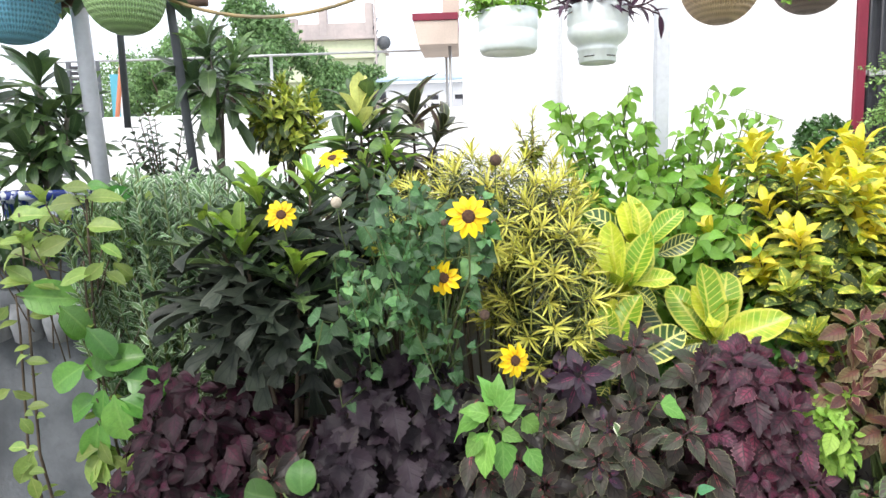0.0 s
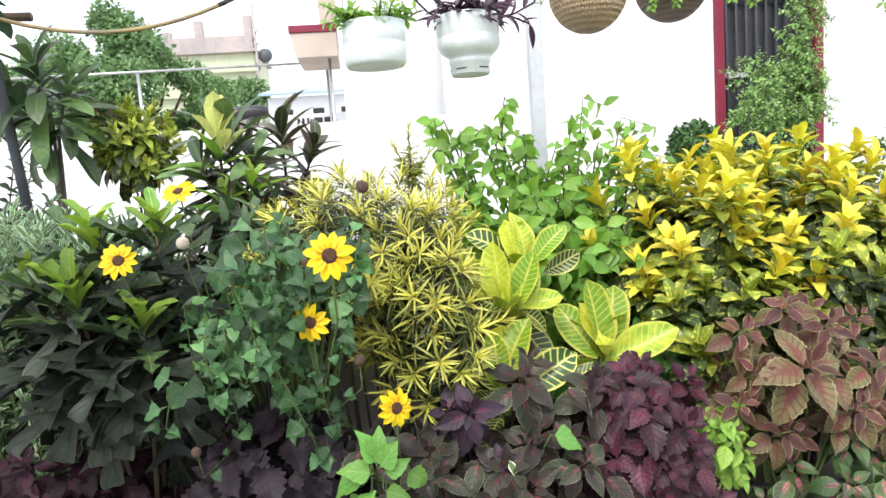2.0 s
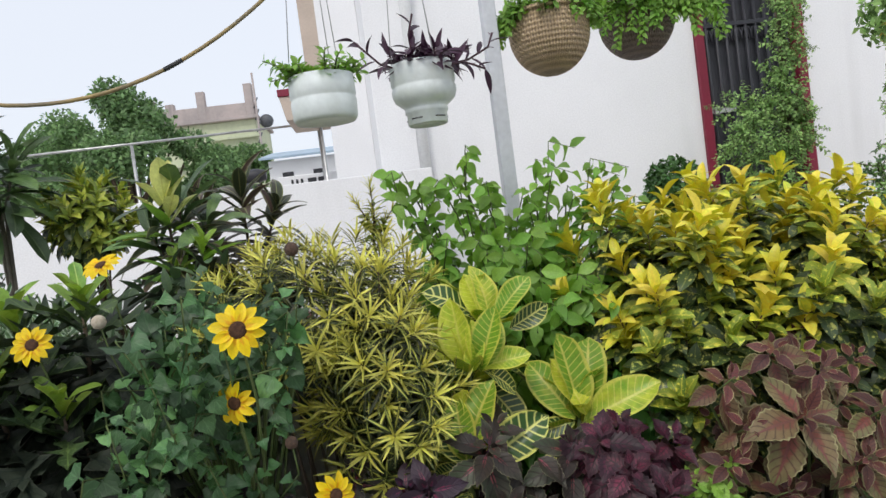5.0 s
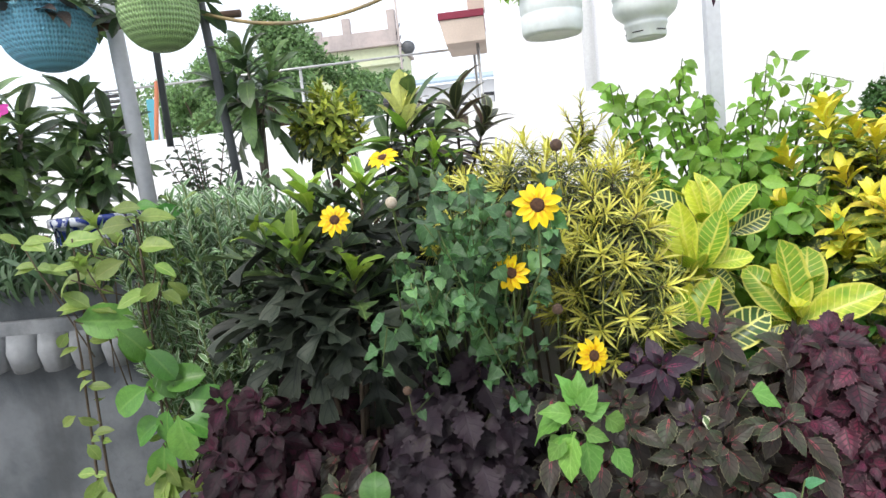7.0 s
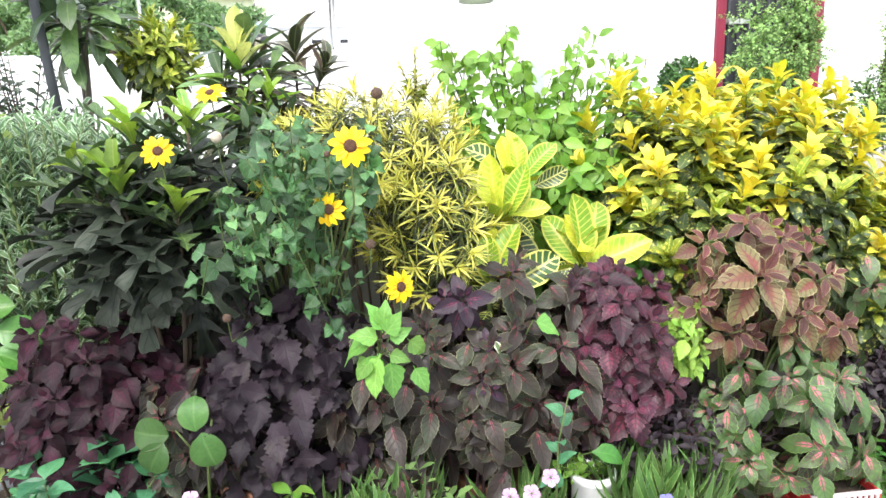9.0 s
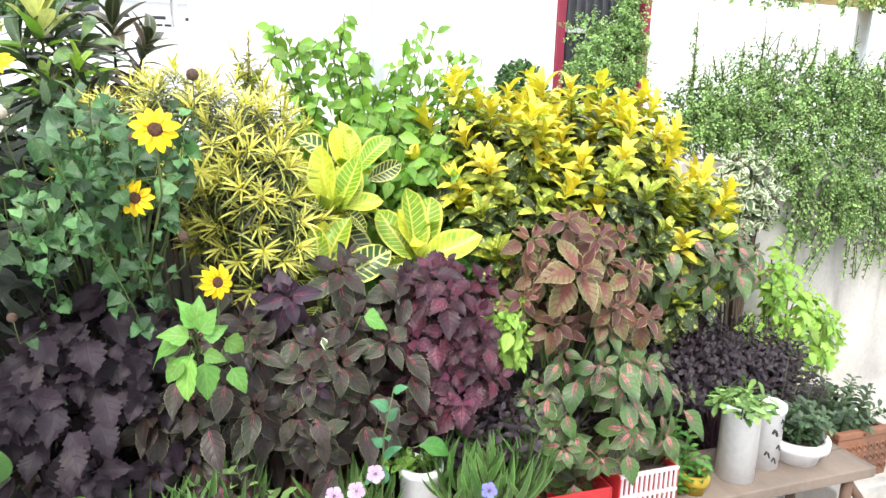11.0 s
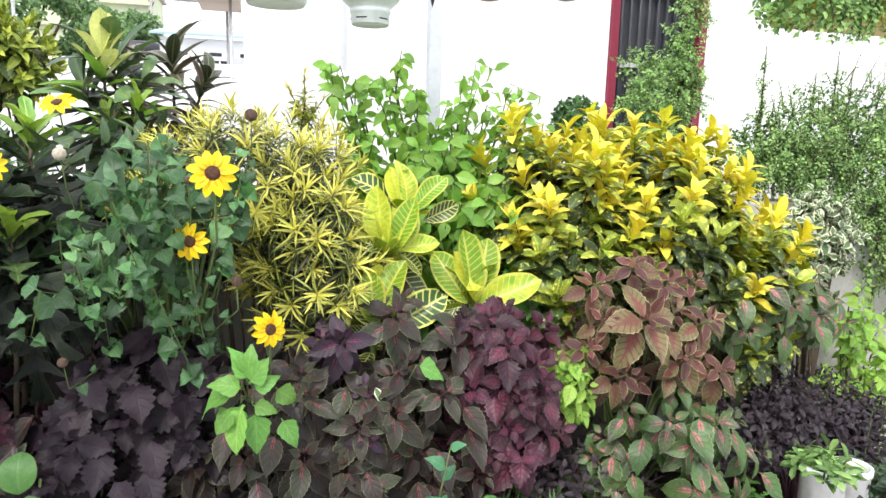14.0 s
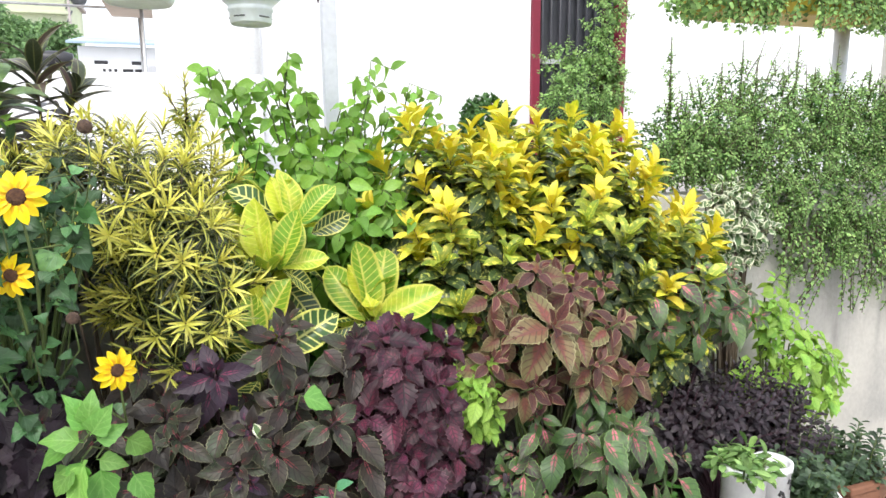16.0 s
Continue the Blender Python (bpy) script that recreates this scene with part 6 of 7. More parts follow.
LOW = [(-0.878, 0.766, -128, 0.095), (-0.872, 0.75, -105, 0.094), (-0.863, 0.765, -42, 0.071), (-0.884, 0.781, -169, 0.075), (-1.063, 0.739, -160, 0.05), (-1.064, 0.709, -77, 0.057), (-1.065, 0.724, 22, 0.045), (-1.067, 0.77, -112, 0.082), (-1.077, 1.153, -132, 0.045), (-1.051, 1.023, -159, 0.045), (-1.06, 1.008, -1, 0.048), (-1.105, 0.936, -149, 0.04), (-1.09, 0.936, -31, 0.047), (-1.06, 0.89, 11, 0.045), (-1.085, 0.861, -50, 0.05)]
spray(picks, BROAD, 1.63, [LF["vine"]], 0.085, rng, (0.05, -0.8, 0.6), 0.3)
spray(picks, YOUNG, 1.61, [LF["vine_young"]], 0.058, rng, (0.0, -0.6, 0.8), 0.4)
spray(picks, YOUNG, 1.7, [LF["vine_young"], LF["shrub_old"]], 0.08, rng, (0.0, -0.5, 0.8), 0.5)
spray(picks, LOW, 1.62, [LF["vine_young"]], 0.06, rng, (0.0, -0.7, 0.7), 0.4)
for k in range(16):
    q = Vector((rng.uniform(-1.2, -0.78), rng.uniform(1.6, 1.8), rng.uniform(1.2, 1.42)))
    for n in range(rng.randint(3, 6)):
        a = rng.uniform(-0.6, 3.7)
        picks.append((aim(q, Vector((math.cos(a), rng.uniform(-0.6, 0.1), 0.5 * math.sin(a))), Vector((rng.gauss(0, 0.3), -0.5, 0.8)), rng.uniform(0.7, 1.15)), rng.choice(LF["vine_young"])))
    lines.append(([Vector((q.x * 0.6 - 0.38, 1.7, q.z - 0.25)), q + Vector((0.02, 0.02, -0.08)), q], 0.0018))
for k in range(14):
    q = Vector((rng.uniform(-0.93, -0.8), rng.uniform(1.6, 1.68), rng.uniform(0.55, 0.86)))
    a = rng.uniform(3.2, 6.2)
    picks.append((aim(q, Vector((math.cos(a), -0.3, math.sin(a))), Vector((rng.gauss(0, 0.3), -0.7, 0.6)), rng.uniform(0.8, 1.25)), rng.choice(LF["vine_young"])))
for x0, x1, top in ((-0.86, -0.88, 1.26), (-1.07, -1.03, 1.38), (-0.9, -0.86, 1.42), (-1.1, -1.06, 1.18)):
    pts = [Vector((x0 - 0.02, 1.74, 0.0)), Vector((x0 + 0.03, 1.7, 0.4)), Vector((x0, 1.66, 0.75)), Vector((x1 - 0.02, 1.65, top - 0.1)), Vector((x1, 1.62, top))]
    lines.append((pts, [0.005, 0.005, 0.004, 0.003, 0.002]))
    sprig(picks, pts, [LF["vine_young"]], 0.11, 0.7, rng, False, 75, 0.45, 0.2, 0.9, Vector((0.1, -0.8, 0.5)))
for x, z, turn, size in BROAD + YOUNG:
    lines.append(([Vector((x * 0.3 - 0.62, 1.66, z - 0.06)), Vector((x, 1.625, z))], 0.0018))
tubes("stems", lines, M["stem_brown"], vine)
foliage(vine, picks)

# ---- creeping mass over the wall ----
rng = random.Random(57)
fig = thing("creeping_shrub", (2.6, 2.2, TERRACE), "dense small-leaved green shrub trailing over the wall", "shrub")
picks, lines = [], []
crest = [((1.9, 2.16, 1.43), (0.14, 0.15, 0.1)), ((2.05, 2.16, 1.48), (0.17, 0.17, 0.13)), ((2.27, 2.18, 1.53), (0.2, 0.2, 0.18)), ((2.5, 2.18, 1.48), (0.24, 0.2, 0.18)), ((2.78, 2.18, 1.5), (0.25, 0.2, 0.18)), ((3.05, 2.2, 1.46), (0.25, 0.22, 0.19)), ((3.4, 2.25, 1.44), (0.3, 0.25, 0.19))]
fall = [((2.02, 2.04, 1.38), (0.16, 0.08, 0.1)), ((2.25, 2.02, 1.3), (0.16, 0.08, 0.18)), ((2.45, 2.0, 1.2), (0.2, 0.08, 0.24)), ((2.7, 2.0, 1.16), (0.22, 0.08, 0.27)), ((2.95, 2.0, 1.14), (0.2, 0.08, 0.28)), ((3.2, 2.02, 1.16), (0.22, 0.09, 0.28))]
lumps = []
for c, r in crest + fall:
    for k in range(12):
        d = Vector((rng.gauss(0, 1), rng.gauss(0, 1) - 0.7, rng.gauss(0, 1))).normalized()
        s = rng.uniform(0.22, 0.42)
        lumps.append((Vector(c[i] + d[i] * r[i] * 0.85 for i in range(3)), (0.03 + r[0] * s * 0.6, 0.02 + r[1] * s * 0.8, 0.03 + r[2] * s * 0.6)))
cloud(picks, crest + fall, 9000, [LF["box"]], 1.1, rng, 0.5)
sprays(picks, lines, lumps, 2100, [LF["fig"]], 0.6, rng, 0.08, 0.0085, 0.4, 0.35)
sprays(picks, lines, crest, 260, [LF["fig"]], 0.58, rng, 0.11, 0.009, 0.0, 0.8)
for k in range(90):
    x = rng.uniform(2.3, 3.35)
    z = 0.78 + 0.25 * rng.random() + (0.16 if x < 2.4 else 0)
    pts = [Vector((x, 1.95, 1.15)), Vector((x + rng.uniform(-0.05, 0.05), 1.93, (1.1 + z) / 2)), Vector((x + rng.uniform(-0.08, 0.08), 1.94, z))]
    lines.append((pts, [0.003, 0.002, 0.0012]))
    sprig(picks, pts, [LF["fig"]], 0.011, 0.72, rng, False, 60, 0.1, 0.3, 0.8)
for x, top in ((1.9, 1.8), (2.12, 1.72), (2.21, 1.8), (2.28, 1.74), (2.47, 1.83), (2.56, 1.72), (2.67, 1.8), (2.85, 1.74), (3.0, 1.78), (3.2, 1.72)):
    pts = [Vector((x + 0.02, 2.14, 1.45)), Vector((x + 0.01, 2.12, 1.6)), Vector((x - 0.01, 2.1, top))]
    lines.append((pts, [0.004, 0.003, 0.0015]))
    sprig(picks, pts, [LF["fig"]], 0.006, 0.72, rng, True, 50, 0.05, 0.0, 0.35)
    for k in range(14):
        f = rng.random() * 0.85
        a = pts[0].lerp(pts[2], f)
        b = a + Vector((rng.gauss(0, 0.035), -0.02, 0.05)) * (1.2 - f)
        lines.append(([a, b], [0.0014, 0.0008]))
        sprig(picks, [a, a.lerp(b, 0.5), b], [LF["fig"]], 0.009, 0.6, rng, True, 55, 0.1, 0.0, 0.6)
tubes("stems", lines, M["stem_brown"], fig)
foliage(fig, picks, 60)
fig.location += Vector((-0.06, 0, -0.02))

rng = random.Random(58)
climber = thing("door_climber", (3.5, 4.9, TERRACE), "green climber on a support beside the door", "vine")
picks = []
blobs = [((3.3, 4.9, 1.4), (0.32, 0.22, 0.3)), ((3.22, 4.88, 1.78), (0.2, 0.16, 0.16)), ((3.45, 4.9, 1.8), (0.2, 0.16, 0.22))]
for k in range(26):
    z = 1.75 + k * 0.075
    sway = 0.05 * math.sin(z * 5.0) + 0.04 * math.sin(z * 11.0)
    blobs.append(((3.53 + sway + rng.gauss(0, 0.02), 4.88, z), (rng.uniform(0.06, 0.12), 0.08, rng.uniform(0.06, 0.1))))
for x, z in ((3.05, 1.95), (3.14, 2.08), (3.25, 2.0), (3.34, 2.1), (3.4, 2.05), (3.56, 2.1), (3.58, 1.95), (3.1, 1.8), (3.0, 1.72)):
    blobs.append(((x, 4.84, z), (rng.uniform(0.06, 0.1), 0.07, rng.uniform(0.05, 0.09))))
lines = [([Vector((3.5, 4.9, TERRACE)), Vector((3.52, 4.9, 2.2)), Vector((3.54, 4.9, 3.6))], [0.03, 0.025, 0.02])]
cloud(picks, blobs, 1300, [LF["fig"]], 1.2, rng, 0.6)
sprays(picks, lines, blobs, 760, [LF["fig"]], 1.3, rng, 0.12, 0.02, 0.3, 0.2, 0.6)
tubes("stems", lines, M["stem_brown"], climber)
foliage(climber, picks, 0)
climber.location += Vector((-0.12, 0, 0))

rng = random.Random(59)
terrace_pot(1.26, 2.36, 0.12, 0.24, "terracotta", "terracotta pot on the terrace")
ball = thing("clipped_ball", (1.26, 2.36, TERRACE + 0.22), "small shrub clipped into a ball", "topiary")
picks = []
cloud(picks, [((1.25, 2.34, 1.5), (0.09, 0.09, 0.09))], 2200, [LF["box"]], 1.1, rng, 0.3)
tubes("stems", [([Vector((1.26, 2.36, TERRACE + 0.2)), Vector((1.25, 2.34, 1.49))], [0.008, 0.006])], M["stem_brown"], ball)
foliage(ball, picks, 0)
terrace_pot(1.08, 2.36, 0.1, 0.2, "terracotta", "terracotta pot on the terrace")
smallb = thing("low_shrub", (1.08, 2.36, TERRACE + 0.18), "small-leaved green potted shrub", "shrub")
picks = []
cloud(picks, [((1.1, 2.34, 1.39), (0.07, 0.07, 0.07))], 400, [LF["fig"]], 1.0, rng, 0.5)
tubes("stems", [([Vector((1.08, 2.36, TERRACE + 0.16)), Vector((1.08, 2.34, 1.42))], [0.006, 0.004])], M["stem_brown"], smallb)
foliage(smallb, picks, 0)
bush("variegated_shrub", "cream-variegated curly-leaved shrub by the wall", "shrub", (1.95, 1.88, 0.36), (1.91, 1.87, 1.14), (0.16, 0.1, 0.17), 60, [LF["cream_edge"]], 7, 0.06, 1.15, 61, "stem_brown", (100, 30), keep=140, low=-0.8)

# ---- yellow trough on a post with trailing plants ----
trough = thing("planter_trough", (3.27, 2.95, 2.03), "ochre planter trough on a grey post with trailing plants", "planter")
bm = box((-0.6, -0.17, 0.0), (0.55, 0.17, 0.13), 0.02)
part("box", bm, M["yellow_box"], trough)
v, f = tube([(0.47, 0.1, -0.98), (0.47, 0.1, 0.0)], 0.04, 14)
part("post", mesh_of("post", v, f, M["white_pipe"]), None, trough, "grey steel post")
rng = random.Random(62)
trail = thing("trailing_plant", (3.28, 2.95, 2.2), "dense trailing green plant spilling over the trough", "plant")
picks, lines = [], []
cloud(picks, [((2.88, 2.88, 2.24), (0.3, 0.25, 0.16)), ((3.28, 2.88, 2.26), (0.35, 0.26, 0.18)), ((3.68, 2.88, 2.26), (0.3, 0.25, 0.16)), ((2.68, 2.88, 2.16), (0.16, 0.2, 0.14)), ((3.88, 2.88, 2.17), (0.15, 0.2, 0.14))], 4200, [LF["fig"]], 1.3, rng, 0.5)
for k in range(60):
    x = rng.uniform(2.7, 3.95)
    pts = [Vector((x, 2.74, 2.2)), Vector((x, 2.7, 2.1)), Vector((x + rng.uniform(-0.05, 0.05), 2.72, rng.uniform(1.95, 2.08)))]
    lines.append((pts, [0.003, 0.002, 0.001]))
    sprig(picks, pts, [LF["fig"]], 0.018, 1.2, rng, True, 65, 0.0, 0.3, 0.8)
tubes("stems", lines, M["stem_brown"], trail)
foliage(trail, picks, 0)
trail.location += Vector((-0.08, 0, -0.05))
upright("concrete_pillar", 5.3, 3.8, TERRACE, 4.0, 0.11, M["pale_wall"], "grey concrete pillar at the end of the terrace", True)

# ---- plants in the hanging pots ----
def spill(name, label, at, r, kinds, count, size, seed, up=0.07, mat="stem_green", long=0.05):
    rng = random.Random(seed)
    root = thing(name, at, label, "plant", "hanging plants")
    picks, lines = [], []
    for k in range(count):
        a, q = rng.uniform(0, 6.28), r * math.sqrt(rng.random())
        f = Vector(at) + Vector((q * math.cos(a), q * math.sin(a), 0))
        d = Vector((math.cos(a) * q / r, math.sin(a) * q / r, 0))
        e = f + d * (long * rng.uniform(0.4, 1.6)) + UP * up * rng.uniform(0.4, 1.2)
        pts = [f, f.lerp(e, 0.5) + UP * 0.015, e]
        lines.append((pts, [0.003, 0.0022, 0.0012]))
        sprig(picks, pts, kinds, size * 0.4, 1.0, rng, True, 60, 0.1, 0.1, 0.8, Vector((0, -0.3, 1)))
    tubes("stems", lines, M[mat], root)
    foliage(root, picks, 60)
    return root


spill("portulaca", "small-leaved green plant in the hanging jug", (0.182, 1.95, 1.868), 0.07, [LF["small"]], 50, 0.03, 81, 0.05)
spill("purple_heart", "purple trailing plant in the hanging jug", (0.445, 2.05, 1.89), 0.07, [LF["trad"]], 26, 0.06, 82, 0.06, "stem_purple")
rng = random.Random(83)
runner = thing("purple_runner", (0.488, 2.03, 1.894), "long purple shoots hanging out of the jug", "plant", "hanging plants")
picks, lines = [], []
for pts in ([(0.45, 1.98, 1.9), (0.53, 1.95, 1.905), (0.585, 1.94, 1.93), (0.6, 1.94, 1.965)], [(0.45, 1.98, 1.9), (0.52, 1.95, 1.9), (0.57, 1.94, 1.875)], [(0.39, 1.98, 1.9), (0.385, 1.97, 1.99), (0.4, 1.96, 2.04)], [(0.36, 1.98, 1.9), (0.3, 1.96, 1.92), (0.24, 1.95, 1.98)]):
    pts = [Vector(p) + Vector((0.035, 0.05, -0.006)) for p in pts]
    lines.append((pts, 0.003))
    sprig(picks, pts, [LF["trad"]], 0.022, 0.9, rng, False, 55, 0.2, 0.1, 0.9)
tubes("stems", lines, M["stem_purple"], runner)
foliage(runner, picks)
spill("purslane", "green trailing plant in the golden basket", (0.892, 2.33, 2.065), 0.12, [LF["small"]], 90, 0.03, 84, 0.06)
spill("purslane", "green trailing plant in the brown basket", (1.256, 2.48, 2.1), 0.15, [LF["small"]], 90, 0.03, 85, 0.05, long=0.08)
rng = random.Random(86)
hang = thing("trailing_shoots", (1.34, 2.43, 2.1), "trailing green shoots hanging over the brown basket", "plant", "hanging plants")
picks, lines = [], []
for k in range(34):
    a = rng.uniform(3.0, 6.5)
    f = Vector((1.306, 2.48, 2.085))
    e = f + Vector((math.cos(a) * 0.2, math.sin(a) * 0.16, 0.03))
    pts = [f, e, e + Vector((math.cos(a) * 0.05, 0, -rng.uniform(0.03, 0.16)))]
    lines.append((pts, [0.003, 0.002, 0.001]))
    sprig(picks, pts, [LF["small"]], 0.012, 1.0, rng, True, 60, 0.3, 0.2, 0.8)
tubes("stems", lines, M["stem_green"], hang)
foliage(hang, picks, 80)
rng = random.Random(89)
hang = thing("trailing_shoots", (0.92, 2.33, 2.07), "trailing green shoots hanging over the golden basket", "plant", "hanging plants")
picks, lines = [], []
for k in range(40):
    a = rng.choice((rng.uniform(2.4, 3.9), rng.uniform(5.4, 7.0), rng.uniform(0, 6.28)))
    f = Vector((0.892, 2.33, 2.08))
    e = f + Vector((math.cos(a) * 0.125, math.sin(a) * 0.125, 0.03))
    pts = [f, e, e + Vector((math.cos(a) * 0.04, math.sin(a) * 0.03, -rng.uniform(0.02, 0.09)))]
    lines.append((pts, [0.003, 0.002, 0.001]))
    sprig(picks, pts, [LF["small"]], 0.012, 1.0, rng, True, 60, 0.4, 0.2, 0.8)
tubes("stems", lines, M["stem_green"], hang)
foliage(hang, picks, 40)
spill("wandering_plant", "dark broad-leaved plant in the blue basket", (-1.318, 2.1, 2.015), 0.12, [LF["plum"], LF["deep"]], 26, 0.09, 87, 0.08)
spill("wandering_plant", "dark broad-leaved plant in the green basket", (-0.902, 1.98, 1.985), 0.1, [LF["obov"]], 8, 0.1, 88, 0.06)

# ---- bench things ----
pipe_pot((0.585, 1.37, BZ), 0.05, 0.21, "white cut plastic pipe planted with a small herb", "pipe planters")
pipe_pot((1.56, 1.395, BZ), 0.054, 0.228, "tall white cut plastic pipe planted with fleshy greens", "pipe planters")
marked = pipe_pot((1.69, 1.43, BZ), 0.05, 0.195, "white cut plastic pipe with dark painted marks", "pipe planters")
for k, (a, z, w) in enumerate(((-1.9, 0.12, 0.016), (-1.5, 0.07, 0.012), (-1.2, 0.13, 0.01), (-2.2, 0.05, 0.01), (-1.4, 0.15, 0.012), (-1.75, 0.03, 0.01))):
    v, f = tube([(0.0492 * math.cos(a + j * 0.1), 0.0492 * math.sin(a + j * 0.1), z + 0.012 * math.sin(j * 1.3)) for j in range(4)], w * 0.3, 6)
    part("mark", mesh_of("mark", v, f, M["tape"]), None, marked, "dark painted mark")
pot("white_bowl", (1.82, 1.43, BZ), 0.068, 0.085, 0.075, M["pvc"], "white plastic bowl pot with a moss-like plant")
clay = thing("clay_trough", (2.19, 1.58, 0.22), "carved rectangular terracotta trough by the wall", "planter")
for lo, hi in (((-0.12, -0.1, 0.0), (0.12, -0.082, 0.17)), ((-0.12, 0.082, 0.0), (0.12, 0.1, 0.17)), ((-0.12, -0.081, 0.0), (-0.102, 0.081, 0.17)), ((0.102, -0.081, 0.0), (0.12, 0.081, 0.17))):
    part("side", box(lo, hi, 0.004), M["terracotta"], clay)
part("rim", box((-0.126, -0.106, 0.155), (0.126, -0.081, 0.18), 0.005), M["terracotta"], clay)
part("soil", box((-0.1, -0.08, 0.002), (0.1, 0.08, 0.15), 0.004), M["earth"], clay)
for k in range(9):
    for z in (0.035, 0.075, 0.115):
        x = -0.106 + k * 0.0265 + (0.006 if z == 0.075 else 0)
        v, f = tube([(x + 0.009 * math.cos(t), -0.101, z + 0.014 * math.sin(t)) for t in (0, 1.2, 2.4, 3.6, 4.8, 6.0)], 0.0032, 5)
        part("relief", mesh_of("relief", v, f, M["terracotta"]), None, clay)
        v, f = tube([(-0.121, -0.085 + k * 0.021 + 0.007 * math.cos(t), z + 0.014 * math.sin(t)) for t in (0, 1.2, 2.4, 3.6, 4.8, 6.0)], 0.0032, 5)
        part("relief", mesh_of("relief", v, f, M["terracotta"]), None, clay)
solid("block", (2.04, 1.43, 0.0), (2.36, 1.73, 0.22), M["pale_wall"], "cement block under the terracotta pot", "block", kind="")
spill("herb", "small green herb in the pipe", (0.585, 1.37, BZ + 0.19), 0.035, [LF["small"]], 8, 0.03, 91, 0.03)
spill("jade_plant", "fleshy green plant in the pipe", (1.55, 1.395, BZ + 0.2), 0.05, [LF["jade"]], 34, 0.04, 92, 0.055, long=0.025)
spill("moss_plant", "dark moss-like plant in the bowl", (1.82, 1.44, BZ + 0.07), 0.06, [LF["small_dark"]], 40, 0.03, 93, 0.1)
spill("moss_plant", "dark bushy plant in the terracotta pot", (2.18, 1.6, 0.37), 0.1, [LF["small_dark"]], 50, 0.03, 94, 0.12)
spill("moss_plant", "dark violet bushy plant behind the bowl", (1.98, 1.68, 0.36), 0.14, [LF["violet"]], 60, 0.04, 95, 0.26)


def crate(at, w, d, h, turn, label, plain=False):
    """A slotted crate: lattice sides with a solid end."""
    root = thing("crate", at, label, "crate", "crates")
    root.rotation_euler = (0, 0, turn)
    t = 0.006
    part("base", box((-w / 2, -d / 2, 0), (w / 2, d / 2, 0.01), 0.002), M["crate_red"], root)
    part("end_panel", box((-w / 2 - 0.001, -d / 2, 0.0), (-w / 2 + t, d / 2, h), 0.002), M["crate_red"], root, "solid red end")
    part("end_panel", box((w / 2 - t, -d / 2, 0.0), (w / 2 + 0.001, d / 2, h), 0.002), M["crate_red"], root, "solid red end")
    part("back_panel", box((-w / 2 + t, d / 2 - t, 0.01), (w / 2 - t, d / 2, h), 0.002), M["crate_red"], root, "red back")
    part("liner", box((-w / 2 + t, -d / 2 + 0.01, 0.011), (w / 2 - t, -d / 2 + 0.014, h - 0.02), 0.001), M["crate_red"], root, "red inner lining")
    if plain:
        part("front_panel", box((-w / 2 + t, -d / 2, 0.01), (w / 2 - t, -d / 2 + t, h), 0.002), M["crate_red"], root, "plain red front")
        return root
    n = int(w / 0.014)
    for i in range(n):
        x = -w / 2 + (i + 0.5) * w / n
        part("slat", box((x - 0.0035, -d / 2, 0.008), (x + 0.0035, -d / 2 + 0.005, h - 0.006), 0), M["crate_white"], root)
    for z in (0.0, h * 0.45, h - 0.008):
        part("cross_slat", box((-w / 2, -d / 2 - 0.002, z), (w / 2, -d / 2 + 0.007, z + 0.009), 0.001), M["crate_white"], root)
    part("soil", box((-w / 2 + t, -d / 2 + 0.015, 0.012), (w / 2 - t, d / 2 - t, h * 0.85), 0.002), M["earth"], root)
    return root


crate((0.722, 1.37, BZ), 0.215, 0.135, 0.105, 0.0, "red crate with pinkish slats planted with striped grass")
crate((1.19, 1.37, BZ), 0.18, 0.135, 0.125, 0.0, "red crate with pinkish slats planted with coleus")


def tuft(at, r, n, kinds, size, seed, label, lean=0.5, name="grass_tuft"):
    rng = random.Random(seed)
    root = thing(name, at, label, "grass", "grass tufts")
    picks = []
    for k in range(n):
        a = rng.uniform(0, 6.28)
        q = math.sqrt(rng.random())
        p = Vector(at) + Vector((math.cos(a) * q * r, math.sin(a) * q * r, rng.uniform(0, 0.05)))
        d = Vector((math.cos(a) * q * lean + rng.gauss(0, 0.2), math.sin(a) * q * lean + rng.gauss(0, 0.2), 1))
        picks.append((aim(p, d, Vector((-math.cos(a), -math.sin(a), 0.5)) * -1 + UP, size * rng.uniform(0.6, 1.1)), rng.choice(kinds)))
    foliage(root, picks, 90)
    return root


crate((0.962, 1.372, BZ), 0.235, 0.135, 0.098, 0.0, "small plain red crate between the slatted ones", True)
tuft((0.745, 1.37, BZ + 0.1), 0.12, 330, LF["grass"], 1.3, 101, "striped green grass-like plant in the crate", 0.9)
tuft((0.08, 1.37, BZ + 0.11), 0.1, 220, LF["grass"], 1.25, 102, "striped green grass-like plant in a pot", 0.9)
potted(0.1, 1.39, 0.07, 0.12, "grey_pipe")
tuft((0.42, 1.34, BZ + 0.09), 0.08, 90, LF["grass"], 1.0, 103, "dark narrow-leaved ruellia in a pot", 0.8, "ruellia")
potted(0.42, 1.385, 0.065, 0.1, "grey_pipe")
tuft((-1.3, 2.0, 1.19), 0.22, 240, LF["grass_dark"], 1.15, 104, "dark arching grass on top of the grey wall", 1.2)
tuft((-1.55, 1.99, 1.205), 0.2, 180, LF["grass_dark"], 1.2, 106, "dark arching grass on top of the grey wall", 2.2)
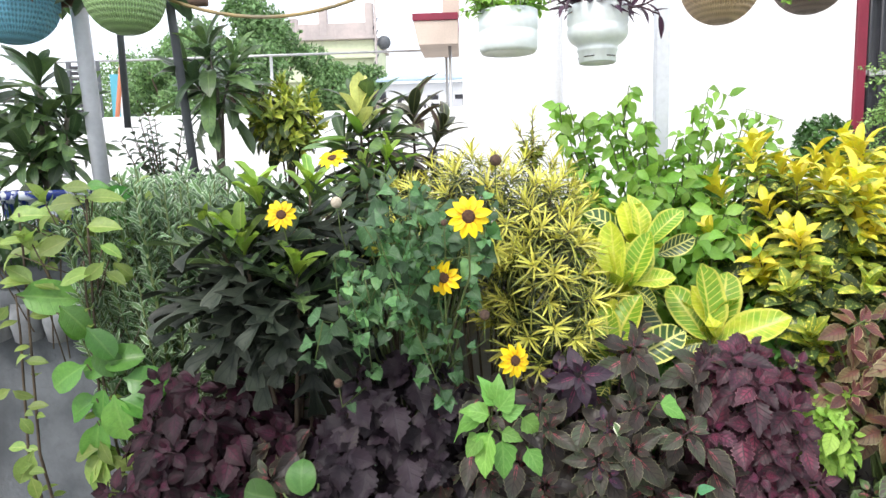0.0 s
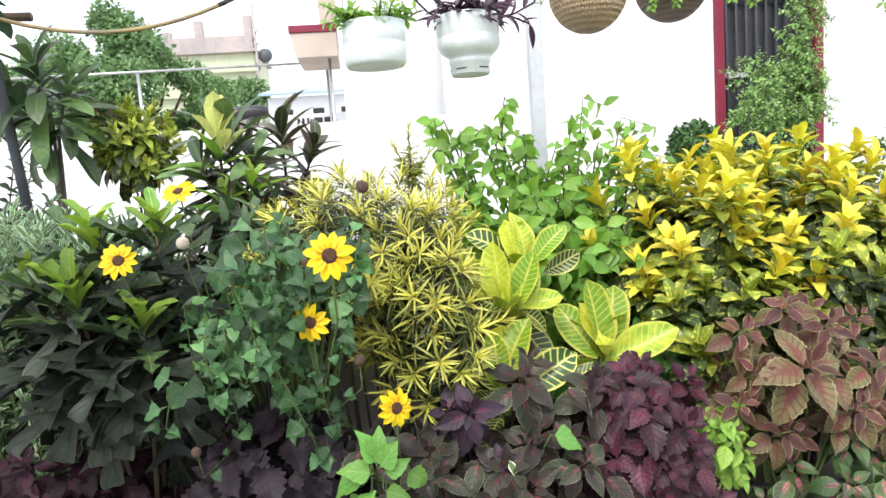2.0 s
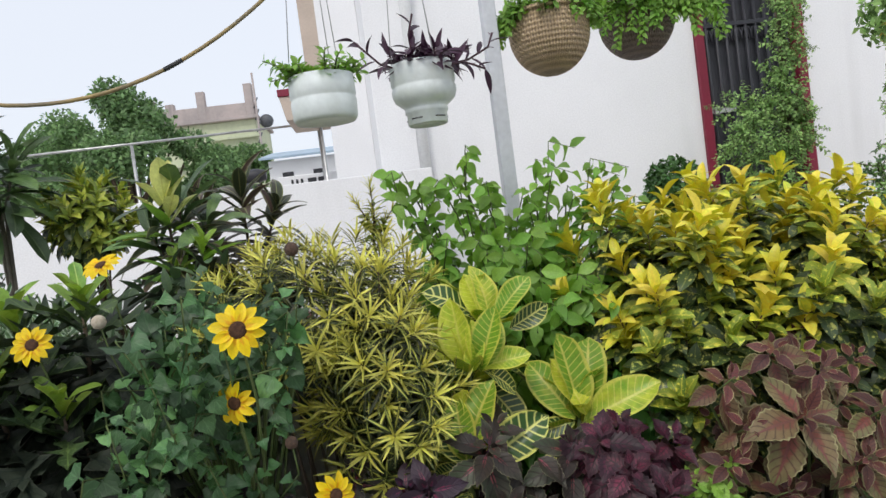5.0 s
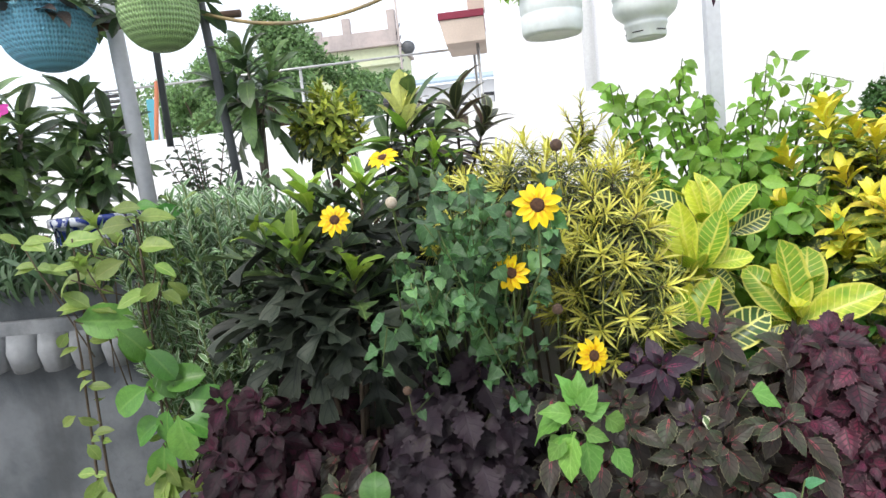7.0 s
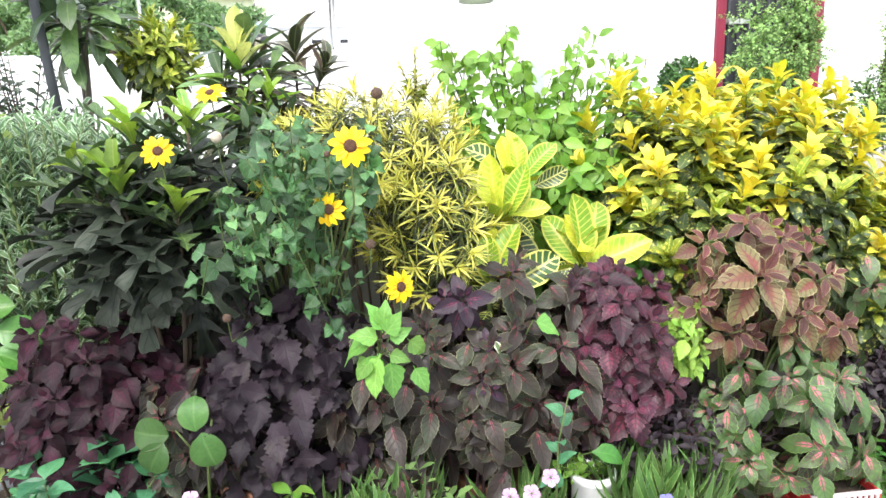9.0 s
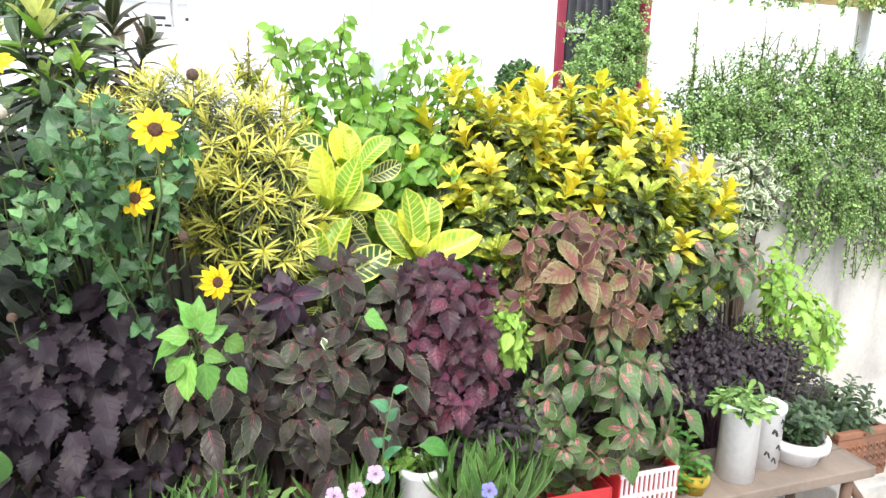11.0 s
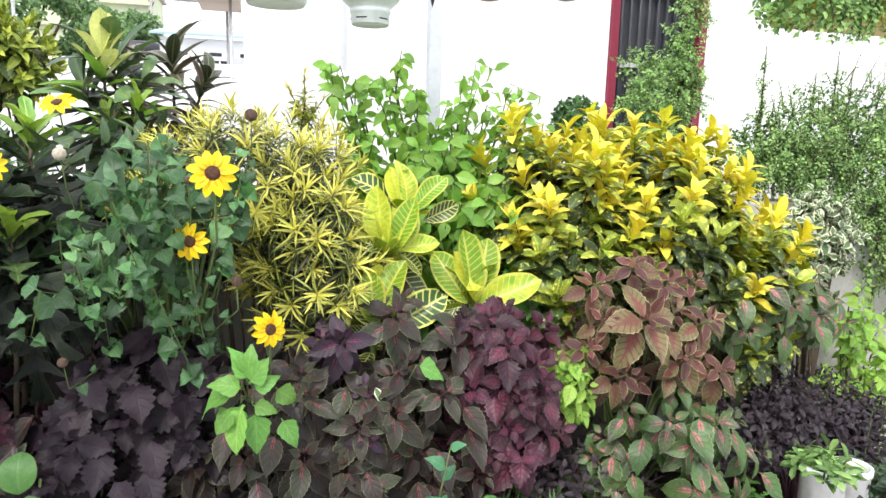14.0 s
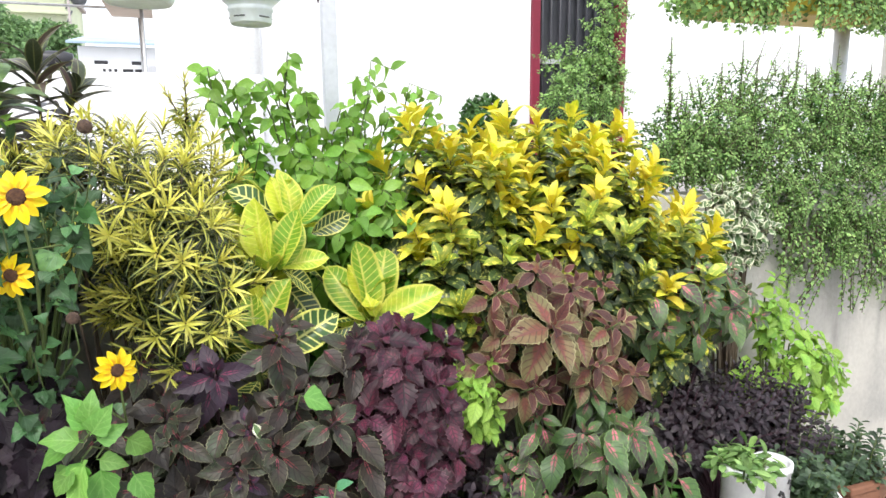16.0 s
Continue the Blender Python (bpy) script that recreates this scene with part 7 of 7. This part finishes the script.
tuft((-1.0, 2.05, 1.205), 0.12, 90, LF["grass_dark"], 1.0, 105, "dark arching grass on top of the grey wall", 1.2)


def bloom(at, mat, r, seed, label, stem_from):
    root = thing("ruellia_flower", stem_from, label, "flower", "small flowers")
    o = Vector(stem_from)
    tubes("stalk", [([o, o.lerp(Vector(at), 0.5) + Vector((0, 0.01, 0.01)), Vector(at)], 0.0015)], M["stem_green"], root)
    pet = blade("petal", L[mat], r, r * 0.95, shape(0.9, 0.35), rows=4, half=1, fold=0.1, droop=0.4, seed=seed)
    m = aim(Vector(at), Vector((1, 0, 0)), Vector((0.1, -0.8, 0.6)))
    for k in range(5):
        a = k * 1.2566
        d = Vector((math.cos(a), math.sin(a), 0.15))
        ob = new("petal", pet)
        ob.parent = root
        ob.matrix_basis = Matrix.Translation(-o) @ m @ aim(d * 0.002, d, UP)
    return root


for i, p in enumerate(((-1.52, 2.0, 1.8), (-1.6, 2.0, 1.62), (-1.46, 2.02, 1.76), (-1.66, 2.02, 1.7))):
    bloom(p, "magenta", 0.03, 20 + i, "magenta desert rose flower", (-1.7 + 0.02 * i, 2.2, 1.5))
for i, (p, mat) in enumerate((((0.348, 1.2, 0.66), "pink"), ((0.393, 1.2, 0.663), "pink"), ((0.433, 1.2, 0.695), "pink"), ((0.33, 1.2, 0.6), "pink"), ((0.688, 1.2, 0.611), "bluepetal"), ((0.145, 1.2, 0.658), "bluepetal"), ((-0.281, 1.2, 0.719), "pink"), ((-0.254, 1.2, 0.7), "pink"), ((-0.27, 1.19, 0.69), "pink"))):
    bloom(p, mat, 0.018, i, "small pink five-petalled flower" if mat == "pink" else "small violet-blue five-petalled flower", (p[0] + 0.01, p[1] + 0.17, BZ + 0.06))

rng = random.Random(106)
potted(-0.3, 1.39, 0.065, 0.11)
peper = thing("round_leaf_plant", (-0.3, 1.39, BZ + 0.1), "thick-stemmed plant with large round olive leaves", "plant")
picks = []
for p, d, s in (((-0.292, 1.33, 0.8), (-0.05, -0.15, 1), 0.85), ((-0.28, 1.33, 0.795), (0.25, -0.35, -0.8), 1.0), ((-0.35, 1.34, 0.79), (-0.8, -0.3, 0.25), 0.9), ((-0.36, 1.33, 0.78), (-0.5, -0.4, -0.8), 0.9)):
    picks.append((aim(Vector(p), Vector(d), Vector((0, -1, 0.35)), s), rng.choice(LF["round"])))
tubes("stems", [([Vector((-0.3, 1.39, BZ + 0.1)), Vector((-0.285, 1.37, 0.7)), Vector((-0.26, 1.34, 0.82))], [0.004, 0.0035, 0.003]), ([Vector((-0.29, 1.37, 0.7)), Vector((-0.335, 1.34, 0.8))], [0.003, 0.002])], M["stem_green"], peper)
foliage(peper, picks)
potted(-0.55, 1.39, 0.07, 0.12)
spill("leafy_herb", "leafy plant with bluish green pointed leaves", (-0.56, 1.37, BZ + 0.12), 0.08, [LF["bluish"]], 15, 0.07, 107, 0.2, long=0.08)
spill("leafy_herb", "low small-leaved green herb on the bench", (-0.33, 1.33, BZ + 0.005), 0.1, [LF["shrub"]], 14, 0.06, 108, 0.18)
spill("leafy_herb", "small rosette of fleshy green leaves", (0.24, 1.33, BZ + 0.005), 0.03, [LF["jade"]], 6, 0.05, 111, 0.26)
spill("leafy_herb", "small rosette of round green leaves", (-0.06, 1.33, BZ + 0.005), 0.03, [LF["shrub"]], 5, 0.05, 112, 0.24)
pot("flower_pot", (1.385, 1.36, BZ), 0.03, 0.038, 0.06, M["yellow_box"], "small bright yellow plastic pot on the bench", 0.004, "pots under the plants")
spill("leafy_herb", "low green herb beside the crate", (1.35, 1.4, BZ + 0.005), 0.05, [LF["herb"]], 26, 0.05, 109, 0.16)

rng = random.Random(121)
weed = thing("weed", (0.47, 1.3, BZ + 0.005), "thin weed with narrow green leaves and a tiny white flower", "weed")
picks = []
pts = [Vector((0.47, 1.3, BZ + 0.005)), Vector((0.46, 1.25, 0.6)), Vector((0.455, 1.22, 0.76)), Vector((0.47, 1.2, 0.88))]
sprig(picks, pts, [LF["bluish"]], 0.035, 0.6, rng, False, 40, 0.5, 0.1, 0.8)
tubes("stems", [(pts, [0.003, 0.0025, 0.002, 0.0012])], M["stem_green"], weed)
foliage(weed, picks)
